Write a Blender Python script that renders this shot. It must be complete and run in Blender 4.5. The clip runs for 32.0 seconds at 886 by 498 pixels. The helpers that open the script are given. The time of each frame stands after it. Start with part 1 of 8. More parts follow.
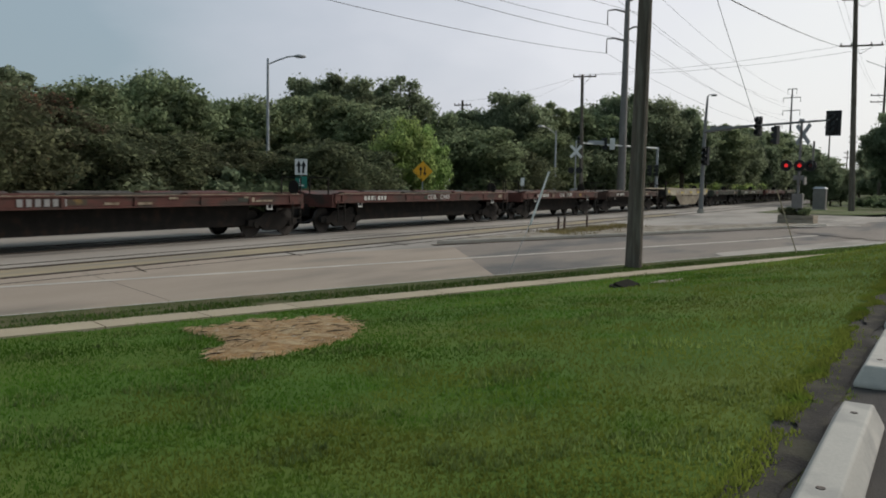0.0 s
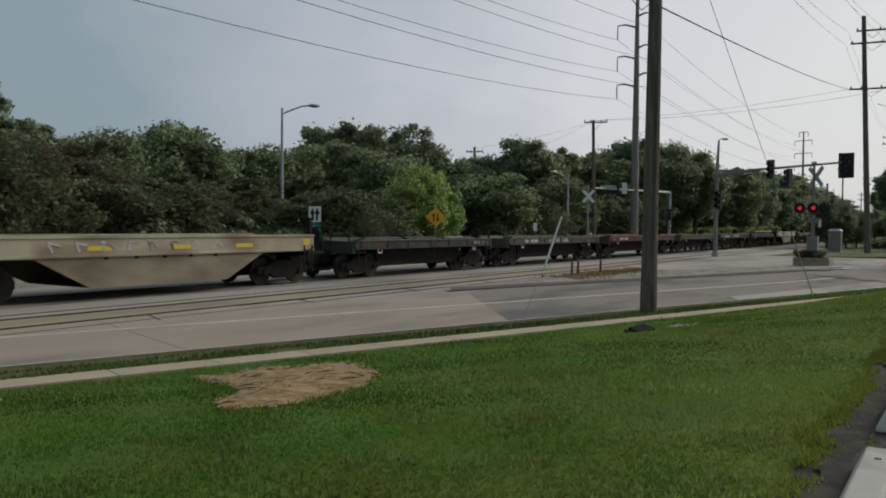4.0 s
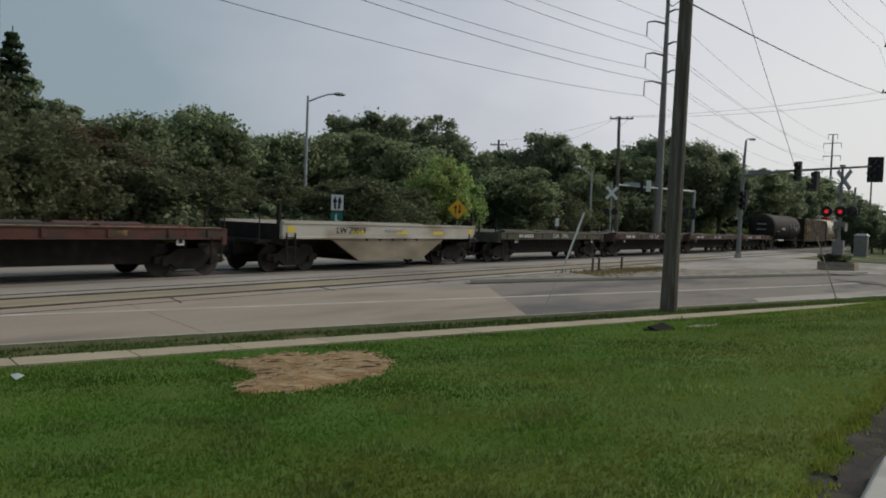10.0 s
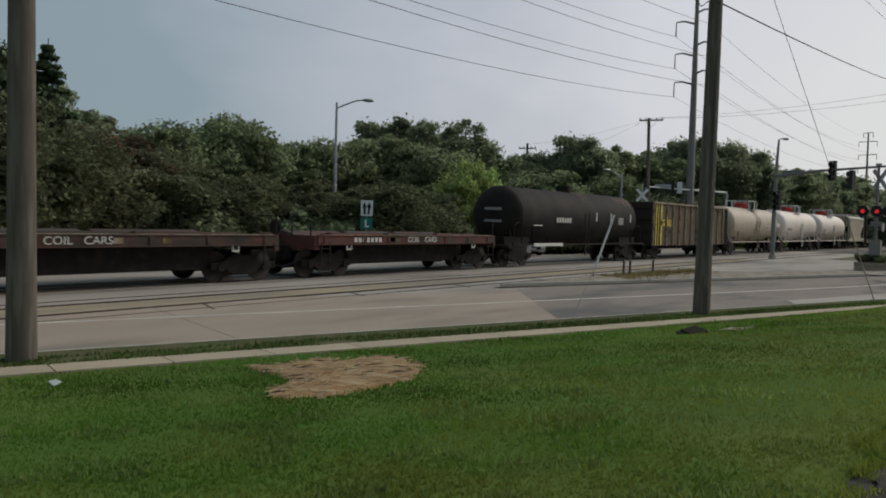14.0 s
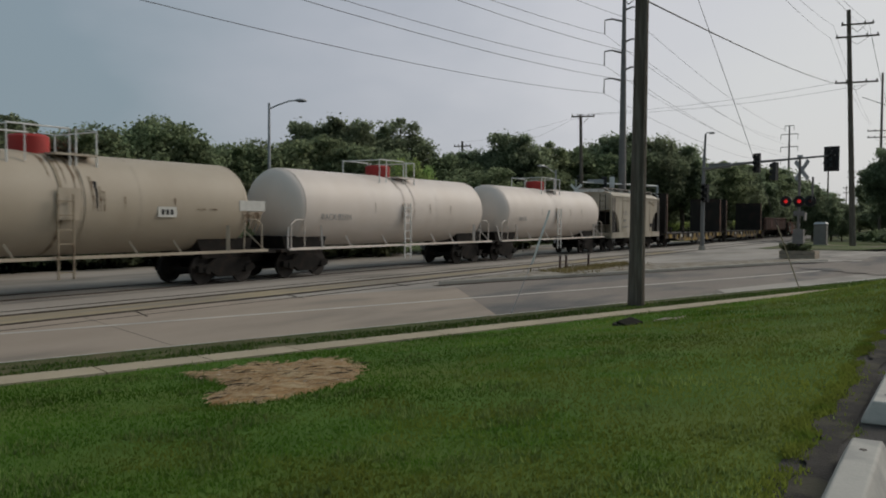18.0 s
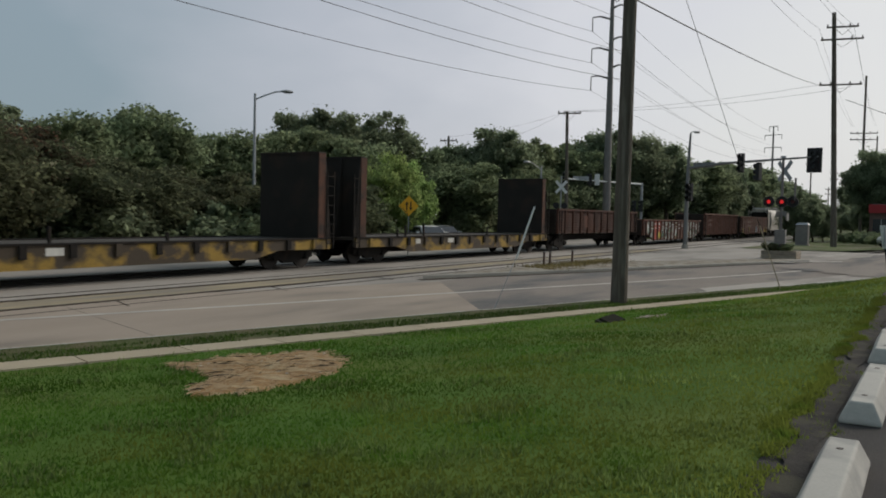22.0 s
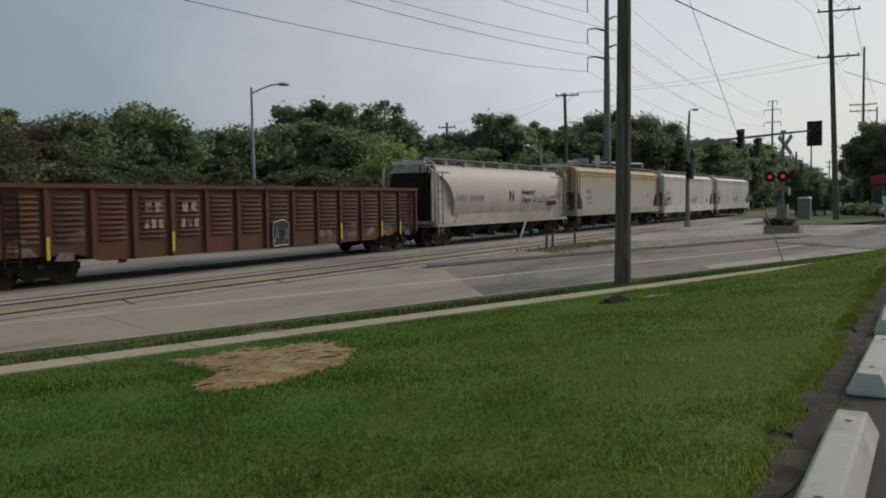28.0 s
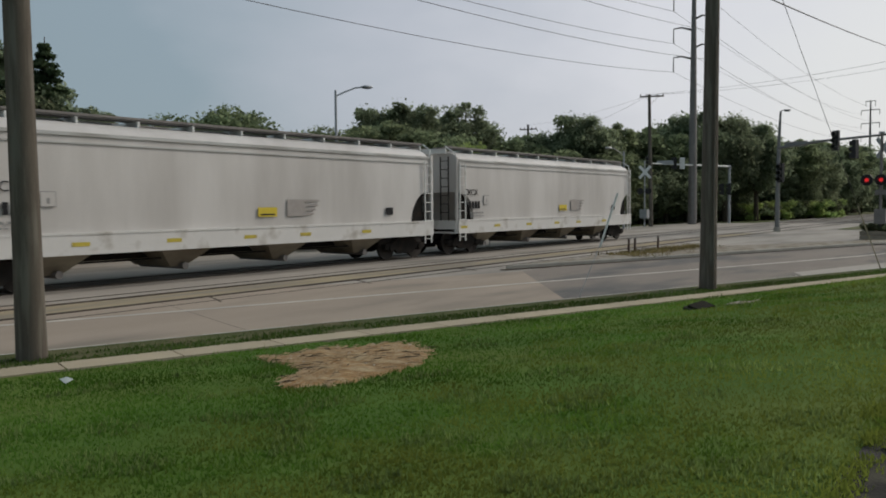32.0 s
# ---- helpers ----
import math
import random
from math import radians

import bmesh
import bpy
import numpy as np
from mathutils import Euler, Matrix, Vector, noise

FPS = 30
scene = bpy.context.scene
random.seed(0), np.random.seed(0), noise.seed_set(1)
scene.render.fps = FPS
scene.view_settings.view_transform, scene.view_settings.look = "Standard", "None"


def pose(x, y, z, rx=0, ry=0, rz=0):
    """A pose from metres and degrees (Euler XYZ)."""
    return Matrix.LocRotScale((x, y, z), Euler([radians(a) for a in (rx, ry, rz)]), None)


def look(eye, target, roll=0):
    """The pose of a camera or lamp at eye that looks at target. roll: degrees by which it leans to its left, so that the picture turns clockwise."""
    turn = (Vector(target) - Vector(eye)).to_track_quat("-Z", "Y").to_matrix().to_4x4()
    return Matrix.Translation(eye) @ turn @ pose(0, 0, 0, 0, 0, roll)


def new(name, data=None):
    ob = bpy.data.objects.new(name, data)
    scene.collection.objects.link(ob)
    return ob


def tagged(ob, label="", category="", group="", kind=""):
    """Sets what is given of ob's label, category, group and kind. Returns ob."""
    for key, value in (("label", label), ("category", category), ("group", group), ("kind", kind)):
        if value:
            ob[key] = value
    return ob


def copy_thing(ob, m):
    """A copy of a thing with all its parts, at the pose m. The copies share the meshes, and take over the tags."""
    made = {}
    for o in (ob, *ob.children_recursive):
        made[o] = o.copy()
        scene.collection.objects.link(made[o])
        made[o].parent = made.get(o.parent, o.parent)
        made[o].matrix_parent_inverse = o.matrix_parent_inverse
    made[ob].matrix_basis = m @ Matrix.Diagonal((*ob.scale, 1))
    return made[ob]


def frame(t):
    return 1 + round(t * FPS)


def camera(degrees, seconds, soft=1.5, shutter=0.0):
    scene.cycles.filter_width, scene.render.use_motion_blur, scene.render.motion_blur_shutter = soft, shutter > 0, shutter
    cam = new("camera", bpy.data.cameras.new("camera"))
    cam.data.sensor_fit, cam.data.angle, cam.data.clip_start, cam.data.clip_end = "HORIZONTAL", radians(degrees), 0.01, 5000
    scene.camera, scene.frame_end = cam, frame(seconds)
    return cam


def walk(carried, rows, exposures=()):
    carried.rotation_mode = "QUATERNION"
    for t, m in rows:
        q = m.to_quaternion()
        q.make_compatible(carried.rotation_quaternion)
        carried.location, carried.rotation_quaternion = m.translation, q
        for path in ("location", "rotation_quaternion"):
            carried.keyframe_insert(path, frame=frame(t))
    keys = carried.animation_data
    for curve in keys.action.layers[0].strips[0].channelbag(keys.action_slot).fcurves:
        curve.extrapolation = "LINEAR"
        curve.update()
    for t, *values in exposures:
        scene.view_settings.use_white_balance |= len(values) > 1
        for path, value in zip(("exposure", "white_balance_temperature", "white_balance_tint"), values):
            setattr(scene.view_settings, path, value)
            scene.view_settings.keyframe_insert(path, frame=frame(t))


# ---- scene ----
cam = camera(56.89, 32.0, soft=1.85, shutter=0.12)
EYE = (0.0, 0.0, 2.19)
TURNS = [
    (0.0, 85.15, -1.09, -58.17),
    (0.5, 86.14, -1.14, -57.71),
    (1.0, 86.63, -0.41, -57.98),
    (1.5, 86.72, -0.04, -58.03),
    (2.0, 87.86, -0.32, -54.61),
    (2.5, 88.26, 0.63, -53.66),
    (3.0, 88.67, 0.68, -54.56),
    (3.5, 88.74, 0.65, -56.40),
    (5.5, 87.08, -3.70, -57.62),
    (6.0, 88.33, -2.78, -56.59),
    (6.5, 88.46, -1.00, -58.91),
    (7.0, 86.96, -1.37, -64.62),
    (7.5, 87.03, -1.62, -63.26),
    (8.0, 86.91, -1.87, -59.69),
    (8.5, 86.00, -2.98, -56.67),
    (9.0, 86.62, -2.37, -55.31),
    (9.5, 86.96, -3.03, -55.20),
    (10.0, 87.75, -2.31, -55.75),
    (10.5, 86.49, -1.55, -55.00),
    (11.0, 85.25, -1.93, -55.24),
    (11.5, 86.15, -1.16, -54.17),
    (12.0, 85.48, -0.71, -53.51),
    (12.5, 87.36, -1.12, -54.26),
    (13.0, 88.05, -1.01, -54.65),
    (13.5, 88.71, -1.41, -54.73),
    (14.0, 87.99, -1.66, -53.70),
    (14.5, 88.91, -0.98, -52.19),
    (16.5, 87.73, -0.37, -51.73),
    (17.0, 89.18, -0.69, -54.47),
    (17.5, 89.20, -0.85, -56.35),
    (18.0, 87.98, -0.30, -58.10),
    (18.5, 86.65, -1.35, -59.61),
    (19.0, 87.26, -0.75, -59.06),
    (19.5, 87.89, -0.41, -58.87),
    (20.0, 88.52, -0.51, -58.75),
    (20.5, 88.16, -0.10, -58.80),
    (21.0, 90.93, -1.11, -59.43),
    (21.5, 88.31, -1.98, -58.08),
    (22.0, 87.60, -1.29, -59.15),
    (22.5, 88.63, -1.48, -59.99),
    (23.0, 88.46, -1.14, -59.88),
    (23.5, 87.57, -0.62, -61.27),
    (24.0, 87.18, -1.17, -61.45),
    (24.5, 86.48, -1.44, -62.35),
    (25.0, 86.91, -1.25, -62.80),
    (25.5, 87.75, -0.42, -62.78),
    (27.5, 86.16, 0.68, -60.52),
    (28.0, 86.70, 0.81, -59.08),
    (28.5, 86.87, 0.14, -57.96),
    (29.0, 86.83, 0.75, -56.74),
    (29.5, 87.56, 0.72, -55.47),
    (30.0, 87.42, 0.53, -54.39),
    (30.5, 86.26, 1.33, -53.58),
    (31.0, 85.73, 1.59, -54.82),
    (31.5, 86.17, 1.04, -54.84),
    (32.0, 86.90, 0.44, -53.48),
]
walk(cam, [(t, pose(*EYE, rx, ry, rz)) for t, rx, ry, rz in TURNS],
     exposures=[(0, 0.2), (1, 0.1), (2, 0.0), (3, -0.1), (5, -0.02), (6, 0.05), (7, -0.1), (8, 0.0), (9, 0.0), (10, -0.03), (11, 0.22), (12, 0.42), (13, 0.12), (14, -0.08), (14.5, 0.0), (16.5, 0.06), (17, -0.12), (18, -0.22), (19, -0.16), (20, -0.28), (21, -0.32),
                (22, -0.04), (23, -0.14), (24, -0.16), (25, -0.11), (25.5, -0.02), (27.5, -0.06), (28, -0.09), (29, -0.04), (30, -0.04), (32, 0.0)])

# ---- light ----
world = bpy.data.worlds.new("hazy_sky")
scene.world = world
world.use_nodes = True
wn, wl = world.node_tree.nodes, world.node_tree.links
wbg = wn["Background"]
sky = wn.new("ShaderNodeTexSky")
sky.sky_type = "NISHITA"
sky.sun_disc = False
SUN_EL, SUN_AZ = radians(34), radians(-28)     # height and bearing from +x towards +y
sky.sun_elevation, sky.sun_rotation = SUN_EL, radians(90) - SUN_AZ
sky.air_density, sky.dust_density, sky.ozone_density = 1.0, 4.0, 1.5
# high haze: brighter towards the hidden sun, with soft cloud in it
wtc, wdot, wnoise = wn.new("ShaderNodeTexCoord"), wn.new("ShaderNodeVectorMath"), wn.new("ShaderNodeTexNoise")
wdot.operation = "DOT_PRODUCT"
wdot.inputs[1].default_value = (math.cos(radians(-12)), math.sin(radians(-12)), 0.0)
wl.new(wtc.outputs["Generated"], wdot.inputs[0])
wmap = wn.new("ShaderNodeMapping")
wmap.inputs["Scale"].default_value = (1.0, 1.0, 2.2)
wl.new(wtc.outputs["Generated"], wmap.inputs[0])
wnoise.inputs["Scale"].default_value, wnoise.inputs["Detail"].default_value, wnoise.inputs["Roughness"].default_value = 3.2, 5, 0.5
wl.new(wmap.outputs[0], wnoise.inputs["Vector"])
wsum = wn.new("ShaderNodeMath")
wsum.operation = "MULTIPLY_ADD"
wsum.inputs[1].default_value = 0.34
wl.new(wnoise.outputs[0], wsum.inputs[0])
wl.new(wdot.outputs["Value"], wsum.inputs[2])
wramp = wn.new("ShaderNodeValToRGB")
haze = wramp.color_ramp.elements
haze[0].position, haze[0].color = 0.18, (0.232, 0.299, 0.338, 1)
haze[1].position, haze[1].color = 1.13 / 1.2, (0.655, 0.667, 0.675, 1)
for p_, c_ in ((0.46, (0.251, 0.319, 0.366)), (0.66, (0.440, 0.468, 0.522)), (0.80, (0.612, 0.622, 0.662))):
    k_ = haze.new(p_)
    k_.color = (*c_, 1)
wscale = wn.new("ShaderNodeMath")
wscale.operation = "DIVIDE"
wscale.inputs[1].default_value = 1.2
wl.new(wsum.outputs[0], wscale.inputs[0])
wl.new(wscale.outputs[0], wramp.inputs[0])
wmix = wn.new("ShaderNodeMix")
wmix.data_type, wmix.blend_type = "RGBA", "ADD"
wmix.inputs["Factor"].default_value = 0.012
wl.new(wramp.outputs[0], wmix.inputs["A"])
wl.new(sky.outputs[0], wmix.inputs["B"])
wl.new(wmix.outputs["Result"], wbg.inputs[0])
wbg.inputs[1].default_value = 1.0
sun = new("sun", bpy.data.lights.new("sun", "SUN"))
sun.data.energy, sun.data.angle, sun.data.color = 1.75, radians(28), (1.0, 0.91, 0.80)
sun.matrix_world = look((60 * math.cos(SUN_AZ) * math.cos(SUN_EL), 60 * math.sin(SUN_AZ) * math.cos(SUN_EL), 60 * math.sin(SUN_EL)), (0, 0, 0))
scene.view_settings.exposure = 0.0


# ---- materials ----
def mat(name, colour, rough=0.7, metal=0.0, var=0.25, scale=1.5, grain=30.0, bump=0.15, second=None, amount=0.35, spread=0.08, scale2=0.8, spec=0.4, emit=None, above=None, per_object=0.0, stretch=(1, 1, 1)):
    """A surface with broad patches, fine grain and, if given, a second colour in stains."""
    m = bpy.data.materials.new(name)
    m.use_nodes = True
    n, l = m.node_tree.nodes, m.node_tree.links
    b = n["Principled BSDF"]
    b.inputs["Metallic"].default_value, b.inputs["Specular IOR Level"].default_value = metal, spec
    tc, mp = n.new("ShaderNodeTexCoord"), n.new("ShaderNodeMapping")
    mp.inputs["Scale"].default_value = stretch
    l.new(tc.outputs["Object"], mp.inputs[0])
    broad, fine = n.new("ShaderNodeTexNoise"), n.new("ShaderNodeTexNoise")
    for node, s, d in ((broad, scale, 4), (fine, grain, 3)):
        node.inputs["Scale"].default_value, node.inputs["Detail"].default_value = s, d
        l.new(mp.outputs[0], node.inputs["Vector"])
    ramp = n.new("ShaderNodeValToRGB")
    lo, hi = [c * (1 - var) for c in colour], [min(1, c * (1 + var)) for c in colour]
    ramp.color_ramp.elements[0].position, ramp.color_ramp.elements[1].position = 0.3, 0.7
    ramp.color_ramp.elements[0].color, ramp.color_ramp.elements[1].color = (*lo, 1), (*hi, 1)
    add = n.new("ShaderNodeMath")
    add.operation = "MULTIPLY_ADD"
    add.inputs[1].default_value = 0.45
    l.new(fine.outputs[0], add.inputs[0])
    half = n.new("ShaderNodeMath")
    half.operation = "MULTIPLY"
    half.inputs[1].default_value = 0.55
    l.new(broad.outputs[0], half.inputs[0])
    l.new(half.outputs[0], add.inputs[2])
    l.new(add.outputs[0], ramp.inputs[0])
    out = ramp.outputs[0]
    if second:
        third, mask, mix = n.new("ShaderNodeTexNoise"), n.new("ShaderNodeValToRGB"), n.new("ShaderNodeMix")
        third.inputs["Scale"].default_value, third.inputs["Detail"].default_value = scale2, 6
        l.new(mp.outputs[0], third.inputs["Vector"])
        edge = 1 - amount
        lo_e = 0.5 + (edge - 0.5) * 0.5
        mask.color_ramp.elements[0].position, mask.color_ramp.elements[1].position = lo_e - spread, lo_e + spread
        l.new(third.outputs[0], mask.inputs[0])
        mix.data_type = "RGBA"
        share = mask.outputs[0]
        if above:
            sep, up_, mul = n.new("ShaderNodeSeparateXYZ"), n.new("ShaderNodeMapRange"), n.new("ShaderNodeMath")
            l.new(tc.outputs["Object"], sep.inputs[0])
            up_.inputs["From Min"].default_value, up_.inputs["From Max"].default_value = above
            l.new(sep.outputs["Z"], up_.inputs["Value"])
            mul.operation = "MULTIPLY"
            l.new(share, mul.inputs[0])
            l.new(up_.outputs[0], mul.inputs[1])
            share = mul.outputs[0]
        l.new(share, mix.inputs["Factor"])
        l.new(out, mix.inputs["A"])
        mix.inputs["B"].default_value = (*second, 1)
        out = mix.outputs["Result"]
    if per_object:
        info, hsv, rng = n.new("ShaderNodeObjectInfo"), n.new("ShaderNodeHueSaturation"), n.new("ShaderNodeMapRange")
        rng.inputs["To Min"].default_value, rng.inputs["To Max"].default_value = 1 - per_object, 1 + per_object
        l.new(info.outputs["Random"], rng.inputs["Value"])
        l.new(rng.outputs[0], hsv.inputs["Value"])
        l.new(out, hsv.inputs["Color"])
        out = hsv.outputs[0]
    l.new(out, b.inputs["Base Color"])
    rr = n.new("ShaderNodeMapRange")
    rr.inputs["To Min"].default_value, rr.inputs["To Max"].default_value = max(0.02, rough - 0.12), min(1, rough + 0.12)
    l.new(fine.outputs[0], rr.inputs["Value"])
    l.new(rr.outputs[0], b.inputs["Roughness"])
    if bump:
        bm_ = n.new("ShaderNodeBump")
        bm_.inputs["Strength"].default_value, bm_.inputs["Distance"].default_value = bump, 0.02
        l.new(fine.outputs[0], bm_.inputs["Height"])
        l.new(bm_.outputs[0], b.inputs["Normal"])
    if emit:
        b.inputs["Emission Color"].default_value, b.inputs["Emission Strength"].default_value = (*emit[:3], 1), emit[3]
    return m


def leaf_mat(name, colour, var=0.35, warm=None, amount=0.15, dry=None, lit_through=1.9):
    """Leaves, each a little different, that let some light through."""
    m = bpy.data.materials.new(name)
    m.use_nodes = True
    n, l = m.node_tree.nodes, m.node_tree.links
    b = n["Principled BSDF"]
    geo, ramp = n.new("ShaderNodeNewGeometry"), n.new("ShaderNodeValToRGB")
    e = ramp.color_ramp.elements
    e[0].color, e[1].color = (*[c * (1 - var) for c in colour], 1), (*[c * (1 + var) for c in colour], 1)
    if warm:
        k = e.new(1 - amount)
        k.color = (*[c * (1 + var) for c in colour], 1)
        e[-1].color = (*warm, 1)
    l.new(geo.outputs["Random Per Island"], ramp.inputs[0])
    tc, noise_ = n.new("ShaderNodeTexCoord"), n.new("ShaderNodeTexNoise")
    noise_.inputs["Scale"].default_value, noise_.inputs["Detail"].default_value = 0.45, 3
    l.new(tc.outputs["Object"], noise_.inputs["Vector"])
    hsv, rng = n.new("ShaderNodeHueSaturation"), n.new("ShaderNodeMapRange")
    rng.inputs["From Min"].default_value, rng.inputs["From Max"].default_value = 0.3, 0.7
    rng.inputs["To Min"].default_value, rng.inputs["To Max"].default_value = 0.62, 1.35
    l.new(noise_.outputs[0], rng.inputs["Value"])
    l.new(rng.outputs[0], hsv.inputs["Value"])
    info = n.new("ShaderNodeObjectInfo")
    hue = n.new("ShaderNodeMapRange")
    hue.inputs["To Min"].default_value, hue.inputs["To Max"].default_value = 0.485, 0.515
    l.new(info.outputs["Random"], hue.inputs["Value"])
    l.new(hue.outputs[0], hsv.inputs["Hue"])
    shade = ramp.outputs[0]
    if dry:
        # drier, yellower growth in patches, more of it towards the car park
        sep, near, spots, add, mix = n.new("ShaderNodeSeparateXYZ"), n.new("ShaderNodeMapRange"), n.new("ShaderNodeTexNoise"), n.new("ShaderNodeMath"), n.new("ShaderNodeMix")
        l.new(tc.outputs["Object"], sep.inputs[0])
        near.inputs["From Min"].default_value, near.inputs["From Max"].default_value = 8.0, 1.0
        near.inputs["To Min"].default_value, near.inputs["To Max"].default_value = -0.22, 0.12
        l.new(sep.outputs["Y"], near.inputs["Value"])
        spots.inputs["Scale"].default_value, spots.inputs["Detail"].default_value, spots.inputs["Roughness"].default_value = 1.1, 6, 0.62
        l.new(tc.outputs["Object"], spots.inputs["Vector"])
        add.operation = "ADD"
        l.new(near.outputs[0], add.inputs[0])
        l.new(spots.outputs[0], add.inputs[1])
        edge = n.new("ShaderNodeMapRange")
        edge.inputs["From Min"].default_value, edge.inputs["From Max"].default_value = 0.42, 0.58
        l.new(add.outputs[0], edge.inputs["Value"])
        mix.data_type = "RGBA"
        l.new(edge.outputs[0], mix.inputs["Factor"])
        l.new(shade, mix.inputs["A"])
        mix.inputs["B"].default_value = (*dry, 1)
        shade = mix.outputs["Result"]
    l.new(shade, hsv.inputs["Color"])
    l.new(hsv.outputs[0], b.inputs["Base Color"])
    b.inputs["Roughness"].default_value, b.inputs["Specular IOR Level"].default_value = 0.8, 0.08
    through_, both = n.new("ShaderNodeBsdfTranslucent"), n.new("ShaderNodeMixShader")
    both.inputs[0].default_value = 0.6
    lit = n.new("ShaderNodeHueSaturation")
    lit.inputs["Value"].default_value = lit_through
    l.new(hsv.outputs[0], lit.inputs["Color"])
    l.new(lit.outputs[0], through_.inputs[0])
    l.new(b.outputs[0], both.inputs[1])
    l.new(through_.outputs[0], both.inputs[2])
    l.new(both.outputs[0], n["Material Output"].inputs[0])
    return m


M = {}
M["grass"] = mat("lawn_soil", (0.070, 0.132, 0.021), 0.95, var=0.3, scale=0.35, grain=60, bump=0.3, second=(0.118, 0.150, 0.032), amount=0.36, spread=0.14, scale2=0.3, spec=0.1)
M["corner_grass"] = mat("worn_corner_grass", (0.085, 0.115, 0.038), 0.95, var=0.35, scale=0.5, grain=8, bump=0.2, second=(0.21, 0.18, 0.13), amount=0.36, spread=0.12, scale2=0.3, spec=0.1)
M["blade"] = leaf_mat("grass_blades", (0.084, 0.168, 0.023), 0.15, (0.20, 0.22, 0.08), 0.025, dry=(0.155, 0.186, 0.036), lit_through=0.95)
M["clover"] = leaf_mat("clover_leaves", (0.15, 0.22, 0.07), 0.3, lit_through=0.95)
M["verge_blade"] = leaf_mat("rough_verge_grass", (0.070, 0.112, 0.026), 0.3, (0.2, 0.18, 0.09), 0.12, lit_through=0.95)
M["dirt"] = mat("bare_earth", (0.29, 0.178, 0.082), 0.95, var=0.4, scale=3.5, grain=14, bump=0.5, second=(0.45, 0.35, 0.21), amount=0.38, spread=0.07, scale2=3.2, spec=0.1, stretch=(1.6, 0.8, 1))
M["pale_stone"] = mat("pale_pebble", (0.46, 0.40, 0.32), 0.9, var=0.2, scale=9, spec=0.2)
M["dirt_grey"] = mat("grey_dirt", (0.235, 0.20, 0.155), 0.95, var=0.3, scale=2.5, grain=25, bump=0.8, second=(0.31, 0.28, 0.235), amount=0.45, scale2=2, spec=0.1)
M["infill"] = mat("tan_crossing_planks", (0.33, 0.275, 0.185), 0.9, var=0.2, scale=0.8, grain=30, bump=0.4, second=(0.24, 0.21, 0.17), amount=0.5, scale2=0.5, stretch=(0.3, 2, 1), spec=0.15)
M["verge_soil"] = mat("trodden_verge", (0.082, 0.092, 0.038), 0.95, var=0.35, scale=1.2, grain=30, bump=0.5, second=(0.14, 0.115, 0.07), amount=0.30, spread=0.12, scale2=1.5, spec=0.1)
M["straw"] = mat("dead_straw", (0.37, 0.265, 0.155), 0.9, var=0.3, scale=9, grain=60, per_object=0.2, spec=0.1)
M["asphalt"] = mat("asphalt_parking", (0.042, 0.039, 0.037), 0.9, var=0.25, scale=0.6, grain=90, bump=0.5, second=(0.062, 0.056, 0.05), amount=0.4, scale2=0.9, spec=0.25)
M["road"] = mat("worn_asphalt_road", (0.225, 0.193, 0.165), 0.88, var=0.16, scale=0.5, grain=70, bump=0.3, second=(0.12, 0.115, 0.11), amount=0.35, scale2=0.35, spec=0.25, stretch=(0.5, 1.4, 1))
M["concrete_road"] = mat("concrete_pavement", (0.345, 0.283, 0.226), 0.88, var=0.15, scale=0.45, grain=60, bump=0.25, second=(0.235, 0.20, 0.165), amount=0.32, scale2=0.3, spec=0.25, stretch=(0.5, 1.5, 1), per_object=0.04)
M["apron"] = mat("pale_apron_paving", (0.36, 0.325, 0.285), 0.9, var=0.2, scale=0.3, grain=50, bump=0.15, second=(0.225, 0.205, 0.180), amount=0.4, scale2=0.25, spec=0.25, stretch=(0.4, 1.3, 1))
M["walk"] = mat("pavement_concrete", (0.395, 0.335, 0.240), 0.9, var=0.15, scale=1.0, grain=60, bump=0.25, per_object=0.06, spec=0.2)
M["kerb"] = mat("kerb_concrete", (0.34, 0.32, 0.28), 0.9, var=0.2, scale=1.5, grain=40, bump=0.3, spec=0.2)
M["kerb_pale"] = mat("pale_kerb_top", (0.50, 0.48, 0.44), 0.9, var=0.15, scale=1.5, grain=40, bump=0.3, second=(0.3, 0.28, 0.25), amount=0.3, scale2=1.5, spec=0.2)
M["joint"] = mat("dark_joint", (0.22, 0.19, 0.16), 0.95, var=0.3, scale=3, spec=0.1)
M["white_line"] = mat("worn_white_road_paint", (0.62, 0.565, 0.49), 0.8, var=0.12, scale=3, grain=40, second=(0.30, 0.28, 0.25), amount=0.45, spread=0.3, scale2=1.5, spec=0.25)
M["yellow_line"] = mat("worn_yellow_paint", (0.66, 0.60, 0.40), 0.8, var=0.12, scale=3, grain=40, second=(0.2, 0.18, 0.14), amount=0.3, scale2=6)
M["stop"] = mat("wheel_stop_concrete", (0.47, 0.45, 0.405), 0.9, var=0.08, scale=3, grain=60, bump=0.12, second=(0.38, 0.365, 0.335), amount=0.3, scale2=4, per_object=0.05, spec=0.2)
M["rail"] = mat("rail_steel", (0.075, 0.058, 0.046), 0.6, 0.3, var=0.25, scale=4)
M["flange"] = mat("flangeway_dirt", (0.055, 0.043, 0.032), 0.95, var=0.4, scale=4, spec=0.1)
M["ballast"] = mat("track_ballast", (0.20, 0.185, 0.165), 0.95, var=0.4, scale=6, grain=30, bump=0.25, spec=0.1)
